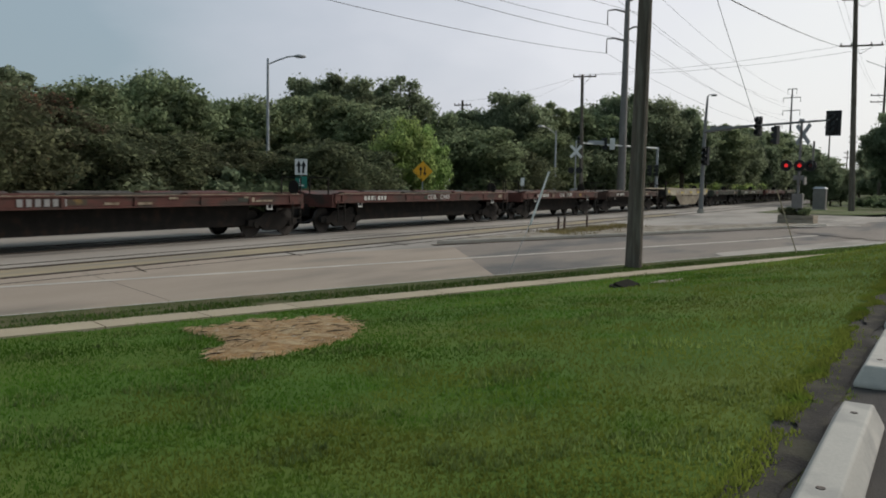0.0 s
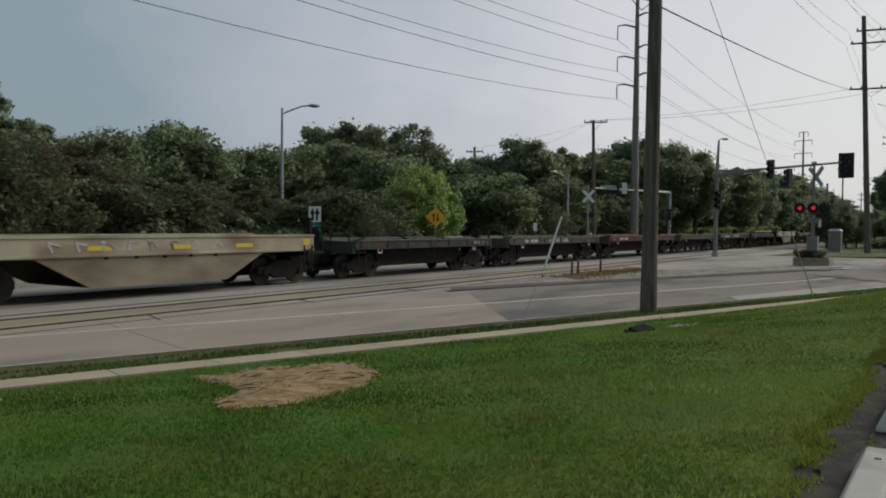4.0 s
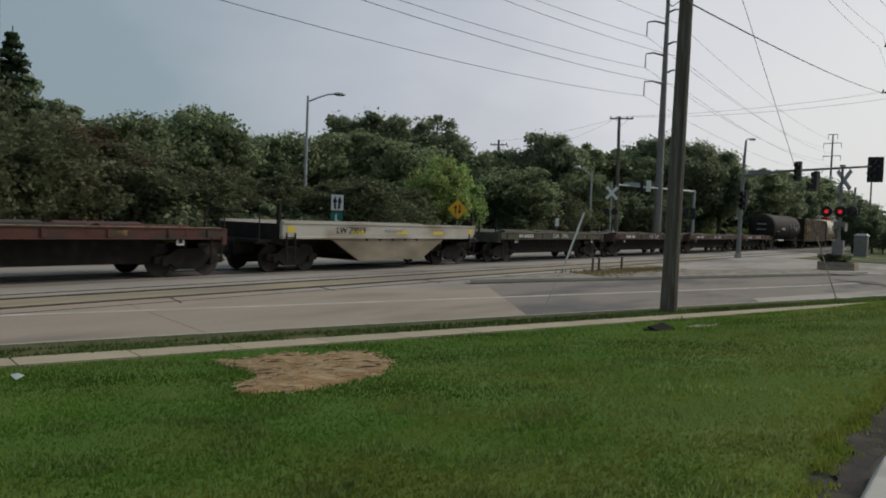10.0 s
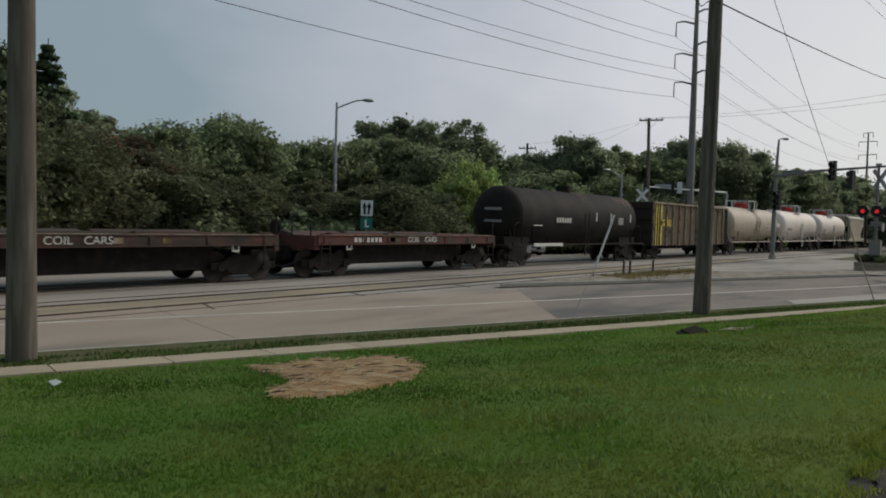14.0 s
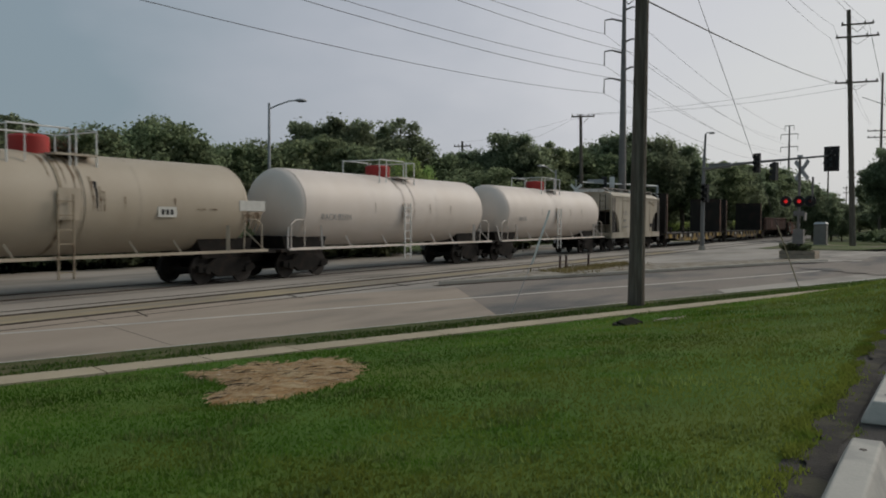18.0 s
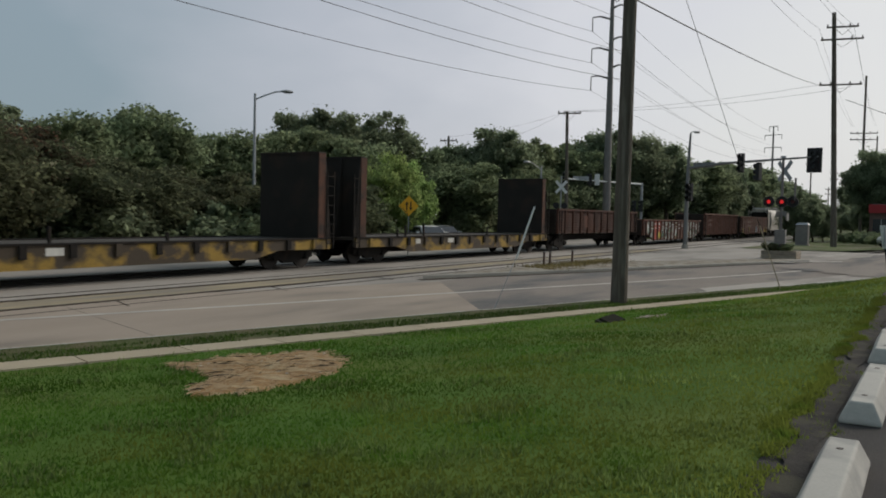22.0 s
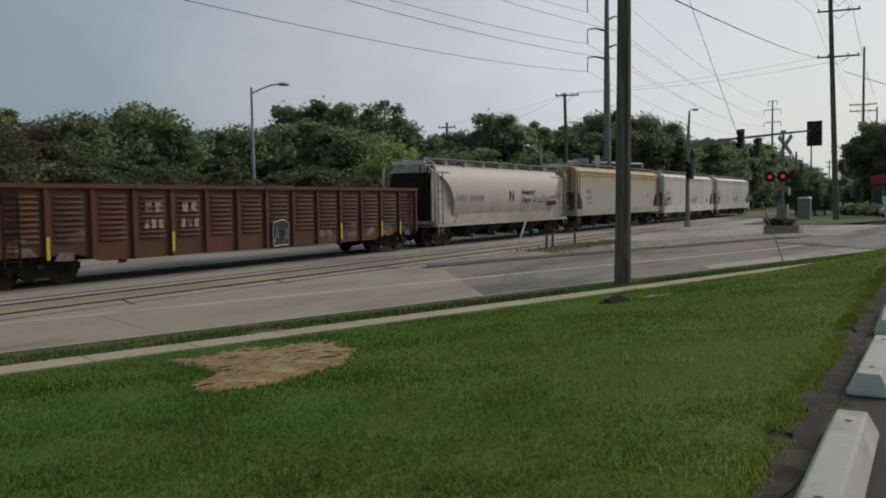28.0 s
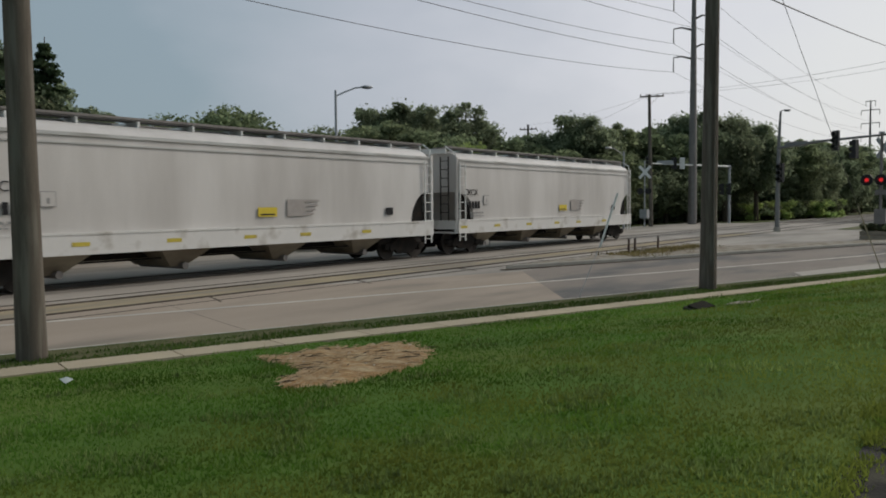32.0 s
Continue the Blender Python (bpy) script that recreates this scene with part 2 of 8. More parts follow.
M["bed"] = mat("oil_stained_crossing_paving", (0.33, 0.30, 0.265), 0.92, var=0.2, scale=0.5, grain=40, bump=0.15, second=(0.17, 0.16, 0.148), amount=0.45, scale2=0.5, spread=0.15, spec=0.2, stretch=(0.35, 1.6, 1))
M["planter_wood"] = mat("weathered_planter_timber", (0.29, 0.245, 0.19), 0.9, var=0.3, scale=3, grain=30, bump=0.3, stretch=(1, 1, 4), per_object=0.2, spec=0.15)
M["pale_guard"] = mat("bleached_tan_guard", (0.36, 0.31, 0.22), 0.8, var=0.2, scale=5)
M["wood_pole"] = mat("weathered_pole_wood", (0.115, 0.098, 0.08), 0.9, var=0.22, scale=4, grain=40, bump=0.5, second=(0.17, 0.155, 0.13), amount=0.35, scale2=2.5, stretch=(4, 4, 0.35), spec=0.15)
M["galv"] = mat("galvanised_steel", (0.36, 0.37, 0.38), 0.5, 0.6, var=0.15, scale=3)
M["mast_grey"] = mat("dull_grey_mast_steel", (0.20, 0.20, 0.195), 0.65, 0.3, var=0.15, scale=3)
M["tower"] = mat("weathered_tower_steel", (0.20, 0.185, 0.175), 0.6, 0.3, var=0.2, scale=2)
M["wire"] = mat("dark_wire", (0.03, 0.03, 0.032), 0.6, 0.2, var=0.1, bump=0)
M["wire_far"] = mat("aluminium_conductor", (0.10, 0.10, 0.11), 0.6, 0.3, var=0.1, bump=0)
M["black"] = mat("black_housing", (0.014, 0.014, 0.015), 0.55, var=0.2, scale=5, bump=0.05)
M["lid_dark"] = mat("dull_black_plastic", (0.030, 0.028, 0.022), 0.95, var=0.3, scale=8, spec=0.05)
M["lens_red"] = mat("lit_red_lens", (0.5, 0.02, 0.02), 0.3, bump=0, emit=(1.0, 0.035, 0.04, 0.42))
M["lens_dim"] = mat("dark_red_lens", (0.10, 0.012, 0.012), 0.25, bump=0)
M["lens_dark"] = mat("unlit_lens", (0.02, 0.022, 0.02), 0.2, bump=0)
M["sign_white"] = mat("white_sign_sheet", (0.72, 0.72, 0.70), 0.5, var=0.06, scale=4, bump=0)
M["sign_yellow"] = mat("amber_sign_sheet", (0.80, 0.40, 0.015), 0.5, var=0.08, scale=4, bump=0)
M["sign_green"] = mat("green_sign_sheet", (0.01, 0.16, 0.12), 0.5, var=0.08, scale=4, bump=0)
M["white"] = mat("white_paint", (0.66, 0.66, 0.64), 0.5, var=0.08, scale=2, second=(0.45, 0.43, 0.40), amount=0.2, scale2=3)
M["bark"] = mat("bark", (0.075, 0.06, 0.045), 0.95, var=0.4, scale=5, bump=0.8, stretch=(3, 3, 0.6), spec=0.1)
M["leaf_a"] = leaf_mat("leaf_mid_green", (0.124, 0.150, 0.084), 0.16, lit_through=2.1)
M["leaf_b"] = leaf_mat("leaf_deep_green", (0.122, 0.147, 0.092), 0.2, lit_through=2.2)
M["leaf_c"] = leaf_mat("leaf_olive", (0.094, 0.106, 0.060), 0.25, (0.13, 0.13, 0.085), 0.12, lit_through=1.6)
M["leaf_d"] = leaf_mat("leaf_bright", (0.195, 0.25, 0.092), 0.14, lit_through=2.1)
M["leaf_red"] = leaf_mat("leaf_turning", (0.082, 0.076, 0.048), 0.25, (0.15, 0.075, 0.05), 0.2, lit_through=1.6)
M["needle"] = leaf_mat("conifer_needles", (0.050, 0.072, 0.038), 0.16)
M["edge_soil"] = mat("dark_crumbly_edge", (0.046, 0.042, 0.038), 0.95, var=0.4, scale=6, grain=50, bump=0.5, second=(0.075, 0.070, 0.052), amount=0.4, scale2=5, spec=0.1)
M["clod"] = mat("crumbled_asphalt", (0.085, 0.075, 0.065), 0.95, var=0.4, scale=14, spec=0.1)
M["ground"] = mat("rough_grassland", (0.075, 0.10, 0.035), 0.95, var=0.35, scale=0.08, grain=4, bump=0.3, second=(0.13, 0.125, 0.06), amount=0.3, scale2=0.05, spec=0.1)
M["weeds"] = leaf_mat("dry_weeds", (0.155, 0.125, 0.060), 0.35, (0.24, 0.19, 0.11), 0.3, lit_through=0.9)


# ---- shape helpers ----
class Geo:
    """Collects corners and faces of one mesh."""

    def __init__(self):
        self.v, self.f = [], []

    def add(self, pts, faces):
        k = len(self.v)
        self.v += [tuple(p) for p in pts]
        self.f += [tuple(i + k for i in f) for f in faces]
        return self

    def box(self, x0, x1, y0, y1, z0, z1):
        return self.add([(x0, y0, z0), (x1, y0, z0), (x1, y1, z0), (x0, y1, z0), (x0, y0, z1), (x1, y0, z1), (x1, y1, z1), (x0, y1, z1)],
                        [(3, 2, 1, 0), (4, 5, 6, 7), (0, 1, 5, 4), (1, 2, 6, 5), (2, 3, 7, 6), (3, 0, 4, 7)])

    def bar(self, a, b, w, h):
        """A square bar from a to b."""
        a, b = Vector(a), Vector(b)
        d = (b - a).normalized()
        s = d.cross(Vector((0, 0, 1)))
        s = s.normalized() if s.length > 1e-3 else Vector((1, 0, 0))
        u = s.cross(d)
        o = [s * (w / 2) + u * (h / 2), s * (-w / 2) + u * (h / 2), s * (-w / 2) - u * (h / 2), s * (w / 2) - u * (h / 2)]
        return self.add([a + q for q in o] + [b + q for q in o], [(0, 1, 2, 3), (7, 6, 5, 4), (0, 4, 5, 1), (1, 5, 6, 2), (2, 6, 7, 3), (3, 7, 4, 0)])

    def tube(self, pts, radii, seg=10, caps=True):
        """A round bar through points, with a radius at each."""
        pts = [Vector(p) for p in pts]
        if not isinstance(radii, (list, tuple)):
            radii = [radii] * len(pts)
        k = len(self.v)
        side = None
        for i, p in enumerate(pts):
            d = (pts[min(i + 1, len(pts) - 1)] - pts[max(i - 1, 0)]).normalized()
            if side is None:
                side = d.cross(Vector((0, 0, 1)))
                side = side.normalized() if side.length > 1e-2 else Vector((1, 0, 0))
            side = (side - d * side.dot(d)).normalized()
            up = d.cross(side)
            for j in range(seg):
                a = 2 * math.pi * j / seg
                self.v.append(tuple(p + (side * math.cos(a) + up * math.sin(a)) * radii[i]))
        for i in range(len(pts) - 1):
            for j in range(seg):
                q, r = k + i * seg + j, k + i * seg + (j + 1) % seg
                self.f.append((q, r, r + seg, q + seg))
        if caps:
            self.f.append(tuple(k + j for j in reversed(range(seg))))
            self.f.append(tuple(k + (len(pts) - 1) * seg + j for j in range(seg)))
        return self

    def disc(self, c, axis, r, depth, seg=20):
        a = Vector(axis).normalized() * (depth / 2)
        return self.tube([Vector(c) - a, Vector(c) + a], r, seg)

    def loft(self, rings, closed=True, caps=True):
        k, n = len(self.v), len(rings[0])
        for r in rings:
            self.v += [tuple(p) for p in r]
        for i in range(len(rings) - 1):
            for j in range(n if closed else n - 1):
                q, r = k + i * n + j, k + i * n + (j + 1) % n
                self.f.append((q, r, r + n, q + n))
        if caps and closed:
            self.f.append(tuple(k + j for j in reversed(range(n))))
            self.f.append(tuple(k + (len(rings) - 1) * n + j for j in range(n)))
        return self

    def slab(self, poly, axis, a, b):
        """A flat outline pushed from a to b along an axis; its two numbers are the other axes in order."""
        def at(p, c):
            return {0: (c, p[0], p[1]), 1: (p[0], c, p[1]), 2: (p[0], p[1], c)}[axis]
        return self.loft([[at(p, a) for p in poly], [at(p, b) for p in poly]])

    def mesh(self, name, material, flat=False):
        me = bpy.data.meshes.new(name)
        me.from_pydata(self.v, [], self.f)
        bm = bmesh.new()
        bm.from_mesh(me)
        bmesh.ops.recalc_face_normals(bm, faces=bm.faces)
        bm.to_mesh(me)
        bm.free()
        me.materials.append(material)
        if not flat:
            me.shade_smooth()
            me.set_sharp_from_angle(angle=radians(38))
        return me


def loose(name, v, f, material):
    """A mesh of many small pieces, without tidying."""
    me = bpy.data.meshes.new(name)
    me.from_pydata(v, [], f)
    me.materials.append(material)
    return me


def thing(name, label, category, group="", kind="", at=None):
    ob = new(name)
    ob.empty_display_size = 0.2
    if at is not None:
        ob.matrix_basis = at
    return tagged(ob, label, category, group, kind)


def part(name, geo, material, parent, label="", at=None):
    """One mesh under a thing or under a part."""
    me = geo if isinstance(geo, bpy.types.Mesh) else geo.mesh(name, M[material] if isinstance(material, str) else material)
    ob = new(name, me)
    ob.parent = parent
    if at is not None:
        ob.matrix_basis = at
    return tagged(ob, label)


def solid(name, geo, material, label, category, group="", kind=""):
    """A thing of one mesh."""
    me = geo if isinstance(geo, bpy.types.Mesh) else geo.mesh(name, M[material] if isinstance(material, str) else material)
    return tagged(new(name, me), label, category, group, kind)


def words(text, size, material, depth=0.004):
    """Lettering in the built-in font, standing in the xz plane and read from -y; its middle is at 0."""
    c = bpy.data.curves.new("lettering", "FONT")
    c.body, c.size, c.extrude, c.align_x, c.align_y = text, size, depth, "CENTER", "CENTER"
    tmp = bpy.data.objects.new("lettering", c)
    me = bpy.data.meshes.new_from_object(tmp)
    bpy.data.objects.remove(tmp)
    bpy.data.curves.remove(c)
    me.transform(Euler((radians(90), 0, 0)).to_matrix().to_4x4())
    me.materials.clear()
    me.materials.append(M[material])
    return me


# ---- the lie of the land ----
RD = Vector((0.949, -0.3157))      # along the road
RN = Vector((0.3157, 0.949))       # across it, away from the lawn
TRACK_Y, SIDING_Y = 21.93, 17.15


def smooth(a, b, x):
    t = min(1.0, max(0.0, (x - a) / (b - a)))
    return t * t * (3 - 2 * t)


def across(x, y):
    return RN.x * x + RN.y * y


def land(x, y):
    """Height of the ground: the road and tracks are at 0, the car park stands higher."""
    n = across(x, y)
    edge = RN.x * x + RN.y * 0.7
    top = max(0.45, 0.92 - 0.004 * max(x, -10))
    near = 0.0
    if n < 13.15:
        near = 0.10
        if n < 11.25:
            near = 0.10 + (top - 0.10) * min(1.0, (11.25 - n) / max(0.5, 11.25 - min(edge, 10.7)))
    far = 0.45 * smooth(7.5, 0.0, y) * smooth(35, 60, x)
    w = smooth(26, 38, x)
    return near * (1 - w) + far * w


def road_xy(s, n):
    return RD.x * s + RN.x * n, RD.y * s + RN.y * n


def sheet(name, inside, x0, x1, y0, y1, step, material, lift=0.0, label="", category="", kind="structure", road=False, height=land):
    """A patch of ground on a grid, kept where inside(x, y) holds; road=True: the grid runs along the road."""
    nx, ny = max(1, round((x1 - x0) / step)), max(1, round((y1 - y0) / step))
    v, f, idx = [], [], {}
    for i in range(nx + 1):
        for j in range(ny + 1):
            p = (x0 + (x1 - x0) * i / nx, y0 + (y1 - y0) * j / ny)
            if road:
                p = road_xy(*p)
            idx[i, j] = len(v)
            v.append((*p, height(*p) + lift))
    for i in range(nx):
        for j in range(ny):
            q = [idx[i, j], idx[i + 1, j], idx[i + 1, j + 1], idx[i, j + 1]]
            cx, cy = sum(v[a][0] for a in q) / 4, sum(v[a][1] for a in q) / 4
            if inside(cx, cy):
                f.append(q)
    me = loose(name, v, f, M[material])
    me.shade_smooth()
    ob = tagged(new(name, me), label, category, "", kind)
    return ob


# base sheet to the horizon
g = Geo()
rings = []
for r in (0, 40, 90, 140, 220, 400, 900, 2000, 4500):
    rings.append([(60 + r * math.cos(a * math.pi / 24), 15 + r * math.sin(a * math.pi / 24), -0.12 if r < 130 else 0.0) for a in range(48)])
g.loft(rings, caps=False)
solid("ground", g, "ground", "rough grassland reaching to the horizon", "ground", kind="structure")

# carriageways, crossing apron and cross street
def flat(name, pts, z, material, label):
    """A level surface with a straight-edged outline."""
    me = loose(name, [(x, y, z) for x, y in pts], [tuple(range(len(pts)))], M[material])
    return tagged(new(name, me), label, "road", "", "structure")


EDGE = 13.1
JA, JB = (15.86, 8.26), (22.95, 13.79)       # the concrete's slanting end, from kerb to median
flat("road_concrete", [road_xy(-90, EDGE), JA, JB, road_xy(-90, (JB[0] * RN.x + JB[1] * RN.y))], 0.0, "concrete_road", "tan-grey concrete roadway with worn tyre bands")
flat("road_asphalt", [JA, road_xy(38, EDGE), road_xy(190, EDGE + 5), road_xy(190, 21.2), road_xy(20, 21.2), JB], 0.0, "road", "worn grey asphalt roadway before the crossing")
flat("crossing_apron", [road_xy(-42, 20.2), road_xy(100, 20.2), (88.0, 31.5), (-33.0, 31.5)], -0.010, "apron", "pale worn paving round the rails of the level crossing")
flat("shoulder", [(25.6, 5.75), (44, -0.3), (44, 1.6), (26.9, 6.35)], 0.004, "apron", "pale concrete shoulder at the road's edge")
sheet("cross_street", lambda x, y: across(x, y) < 13.4 + 7 * smooth(36, 44, x) and y < 12 and not (x > 70 and y > 3.2), 36, 96, -40, 12, 1.0, "road", 0.012, "grey asphalt cross street at the junction", "road")
sheet("corner_lawn", lambda x, y: True, 70, 118, 3.0, 13.4, 1.0, "corner_grass", 0.03, "strip of lawn at the far corner of the junction", "lawn", height=lambda x, y: 0.0 + land(x, y) * 1.0)

flat("junction_paving", [(36, -14), (104, -14), (104, 15.5), (36, 20)], -0.03, "apron", "pale paving under the junction")

# lawn, verge, pavement, car park
sheet("lawn", lambda x, y: y > 0.55 and across(x, y) < 11.3 and x < 27.5, -25, 34, 0.3, 22, 0.4, "grass", 0.0, "mown green lawn sloping down to the pavement", "lawn")
sheet("verge", lambda x, y: True, -30, 36, 11.85, 13.02, 0.3, "verge_soil", 0.01, "narrow grass verge beside the kerb", "verge", road=True)
sheet("car_park", lambda x, y: y < 0.72, -30, 33, -30, 0.75, 0.5, "asphalt", 0.012, "dark cracked asphalt of the car park", "car park")
pav = thing("pavement", "narrow pale concrete pavement in slabs", "pavement", kind="structure")
for i in range(46):
    s0 = -28 + i * 1.5
    gg = Geo()
    q = [(*road_xy(s0 + 0.012, 11.24), 0), (*road_xy(s0 + 1.488, 11.24), 0), (*road_xy(s0 + 1.488, 11.86), 0), (*road_xy(s0 + 0.012, 11.86), 0)]
    q = [(x, y, land(x, y - 0.1)) for x, y, _ in q]
    gg.loft([[(x, y, z - 0.08) for x, y, z in q], [(x, y, z + 0.022) for x, y, z in q]])
    part("slab", gg, "walk", pav)
kerb = thing("kerb", "weathered concrete kerb along the roadway", "kerb", kind="structure")
for i in range(26):
    s0 = -30 + i * 3.0
    gg = Geo()
    a, b, c, d = road_xy(s0 + 0.01, 12.98), road_xy(s0 + 2.99, 12.98), road_xy(s0 + 2.99, 13.14), road_xy(s0 + 0.01, 13.14)
    gg.add([(*a, -0.05), (*b, -0.05), (*c, -0.05), (*d, -0.05), (*a, 0.105), (*b, 0.105), (c[0] - 0.01, c[1] - 0.03, 0.105), (d[0] - 0.01, d[1] - 0.03, 0.105)],
           [(3, 2, 1, 0), (4, 5, 6, 7), (0, 1, 5, 4), (1, 2, 6, 5), (2, 3, 7, 6), (3, 0, 4, 7)])
    part("kerb_stone", gg, "kerb_pale", kerb)

# ---- rails ----
def track(name, y, x0, x1, label, ballast):
    t = thing(name, label, "railway track", kind="structure")
    FW = 0.05 if ballast else 0.085
    for k, s in enumerate((-0.753, 0.753)):
        part("rail", Geo().slab([(y + s - 0.036, -0.1), (y + s + 0.036, -0.1), (y + s + 0.036, 0.018), (y + s + 0.02, 0.026), (y + s - 0.02, 0.026), (y + s - 0.036, 0.018)], 0, x0, x1), "rail", t)
        part("flangeway", Geo().slab([(y + s - FW, 0.0), (y + s + FW, 0.0), (y + s + FW, 0.006), (y + s - FW, 0.006)], 0, x0, x1), "rail" if ballast else "flange", t)
    return t


main = track("track_main", TRACK_Y, -90, 420, "steel rails of the busy main track", True)
siding = track("track_siding", SIDING_Y, -90, 420, "empty second track set flush in the paving", False)
solid("siding_infill", Geo().box(-90, 60, SIDING_Y - 0.60, SIDING_Y + 0.60, -0.05, 0.004), "infill", "yellowish worn planking between the siding rails", "planking", kind="structure")
flat("track_bed", [(-80, TRACK_Y - 1.6), (86, TRACK_Y - 1.6), (86, TRACK_Y + 1.6), (-80, TRACK_Y + 1.6)], -0.004, "bed", "grey oil-stained paving under the train")
sheet("far_track_bed", lambda x, y: True, 88, 420, 15.9, 25.5, 3.0, "ballast", -0.02, "ballast of the tracks beyond the crossing", "track bed")

# sealed joints of the concrete road
for i in range(14):
    x = -14 + i * 5.2
    solid("crossing_joint", Geo().bar((x, SIDING_Y - 1.9, 0.001), (x + 0.5, SIDING_Y - 0.85, 0.001), 0.05, 0.006), "flange", "dark joint between crossing slabs", "joint", "joints of the crossing", kind="structure")
for dy in (-1.55, 1.6):
    solid("crossing_edge", Geo().bar((-90, SIDING_Y + dy, 0.0), (40, SIDING_Y + dy, 0.0), 0.07, 0.006), "flange", "dark seam beside the siding rails", "joint", "seams of the crossing", kind="structure")
jo = thing("road_joints", "thin sealed joints across the concrete roadway", "road joint", kind="structure")
for i in range(10):
    s = -36 + i * 4.6
    part("joint", Geo().bar((*road_xy(s, 13.2), 0.0), (*road_xy(s, 20.1), 0.0), 0.02, 0.006), "joint", jo)
part("joint", Geo().bar((*road_xy(-60, 19.2), 0.0), (*road_xy(8, 19.2), 0.0), 0.02, 0.006), "joint", jo)

# road markings
ln = thing("lane_line", "worn white lane line on the near carriageway", "road marking", kind="structure")
for i in range(42):
    s0 = -40 + i * 3.0
    n0, n1 = 17.15 + 1.6 * smooth(30, 52, s0), 17.15 + 1.6 * smooth(30, 52, s0 + 3)
    part("stripe", Geo().add([(*road_xy(s0, n0 - 0.11), 0.005), (*road_xy(s0 + 3.0, n1 - 0.11), 0.005), (*road_xy(s0 + 3.0, n1 + 0.11), 0.005), (*road_xy(s0, n0 + 0.11), 0.005)], [(0, 1, 2, 3)]), "white_line", ln)
el = thing("edge_line", "pale worn edge line along the kerb", "road marking", kind="structure")
for i in range(24):
    s0 = -40 + i * 2.6
    part("stripe", Geo().add([(*road_xy(s0, 13.28), 0.005), (*road_xy(s0 + 2.6, 13.28), 0.005), (*road_xy(s0 + 2.6, 13.62), 0.005), (*road_xy(s0, 13.62), 0.005)], [(0, 1, 2, 3)]), "white_line", el)
gt = thing("median_gutter", "dark dirty gutter along the median", "gutter", kind="structure")
for i in range(8):
    s0 = 17.2 + i * 4.0
    part("gutter_piece", Geo().add([(*road_xy(s0, 20.95), 0.004), (*road_xy(s0 + 4, 20.95), 0.004), (*road_xy(s0 + 4, 21.3), 0.004), (*road_xy(s0, 21.3), 0.004)], [(0, 1, 2, 3)]), "flange", gt)
sl = thing("stop_line", "white bars and stop lines at the junction", "road marking", kind="structure")
for (xa, ya, xb, yb, w) in ((44.5, 9.2, 49.5, 4.0, 0.4), (51, 3.0, 62, -0.6, 0.15), (46, 2.2, 60, -2.5, 0.15), (56, 6.4, 66, 3.0, 0.12)):
    part("bar", Geo().bar((xa, ya, land(xa, ya) + 0.006), (xb, yb, land(xb, yb) + 0.006), w, 0.008), "white_line", sl)

# median with weeds
med = Geo()
outline = []
for x, n in ((23.4, 21.35), (28, 21.3), (34, 21.25), (42, 21.3), (50, 21.3), (50, 22.3), (42, 23.2), (37.5, 24.2), (33, 24.1), (28, 22.6)):
    s = (x - RN.x * n) / RD.x
    outline.append(road_xy(s, n))
med.loft([[(x, y, -0.05) for x, y in outline], [(x, y, 0.10) for x, y in outline], [(x * 0.985 + 0.015 * 36, y * 0.985 + 0.015 * 12, 0.125) for x, y in outline]])
median = solid("median", med, "kerb", "low concrete median kerb with dirt and weeds on it", "median", kind="structure")
dm = Geo()
dm.loft([[(x * 0.94 + 0.06 * 36, y * 0.94 + 0.06 * 12.4, 0.126) for x, y in outline], [(x * 0.8 + 0.2 * 36, y * 0.8 + 0.2 * 12.4, 0.17) for x, y in outline]])
solid("median_soil", dm, "dirt_grey", "bare dirt on top of the median", "soil", kind="structure")


# ---- trees and bushes ----
def foliage(rng, clumps, per, leaf, droop=0.3, dense=0.95):
    """Small two-sided leaf pieces strewn over the outer part of ellipsoid clumps."""
    v, f = [], []
    for (cx, cy, cz, rx, ry, rz) in clumps:
        for _ in range(int(per * dense)):
            d = Vector((rng.gauss(0, 1), rng.gauss(0, 1), rng.gauss(0, 1))).normalized()
            k = min(1.0, abs(rng.gauss(0.76, 0.2))) * (0.92 + 0.3 * noise.noise(Vector((cx + d.x * 2, cy + d.y * 2, cz + d.z * 2))))
            p = Vector((cx + d.x * rx * k, cy + d.y * ry * k, cz + d.z * rz * k))
            a = Vector((rng.gauss(0, 1), rng.gauss(0, 1), rng.gauss(0, 0.6))).normalized()
            nrm = (d * 0.55 + Vector((rng.gauss(0, 0.6), rng.gauss(0, 0.6), rng.gauss(0, 0.6) + 0.25))).normalized()
            a = (a - nrm * a.dot(nrm)).normalized()
            b = nrm.cross(a)
            s = leaf * rng.uniform(0.55, 1.35)
            w = s * rng.uniform(0.45, 0.8)
            i = len(v)
            v += [tuple(p - a * s), tuple(p + b * w - a * s * 0.1), tuple(p + a * s - Vector((0, 0, s * droop))), tuple(p - b * w - a * s * 0.1)]
            f.append((i, i + 1, i + 2, i + 3))
    return v, f


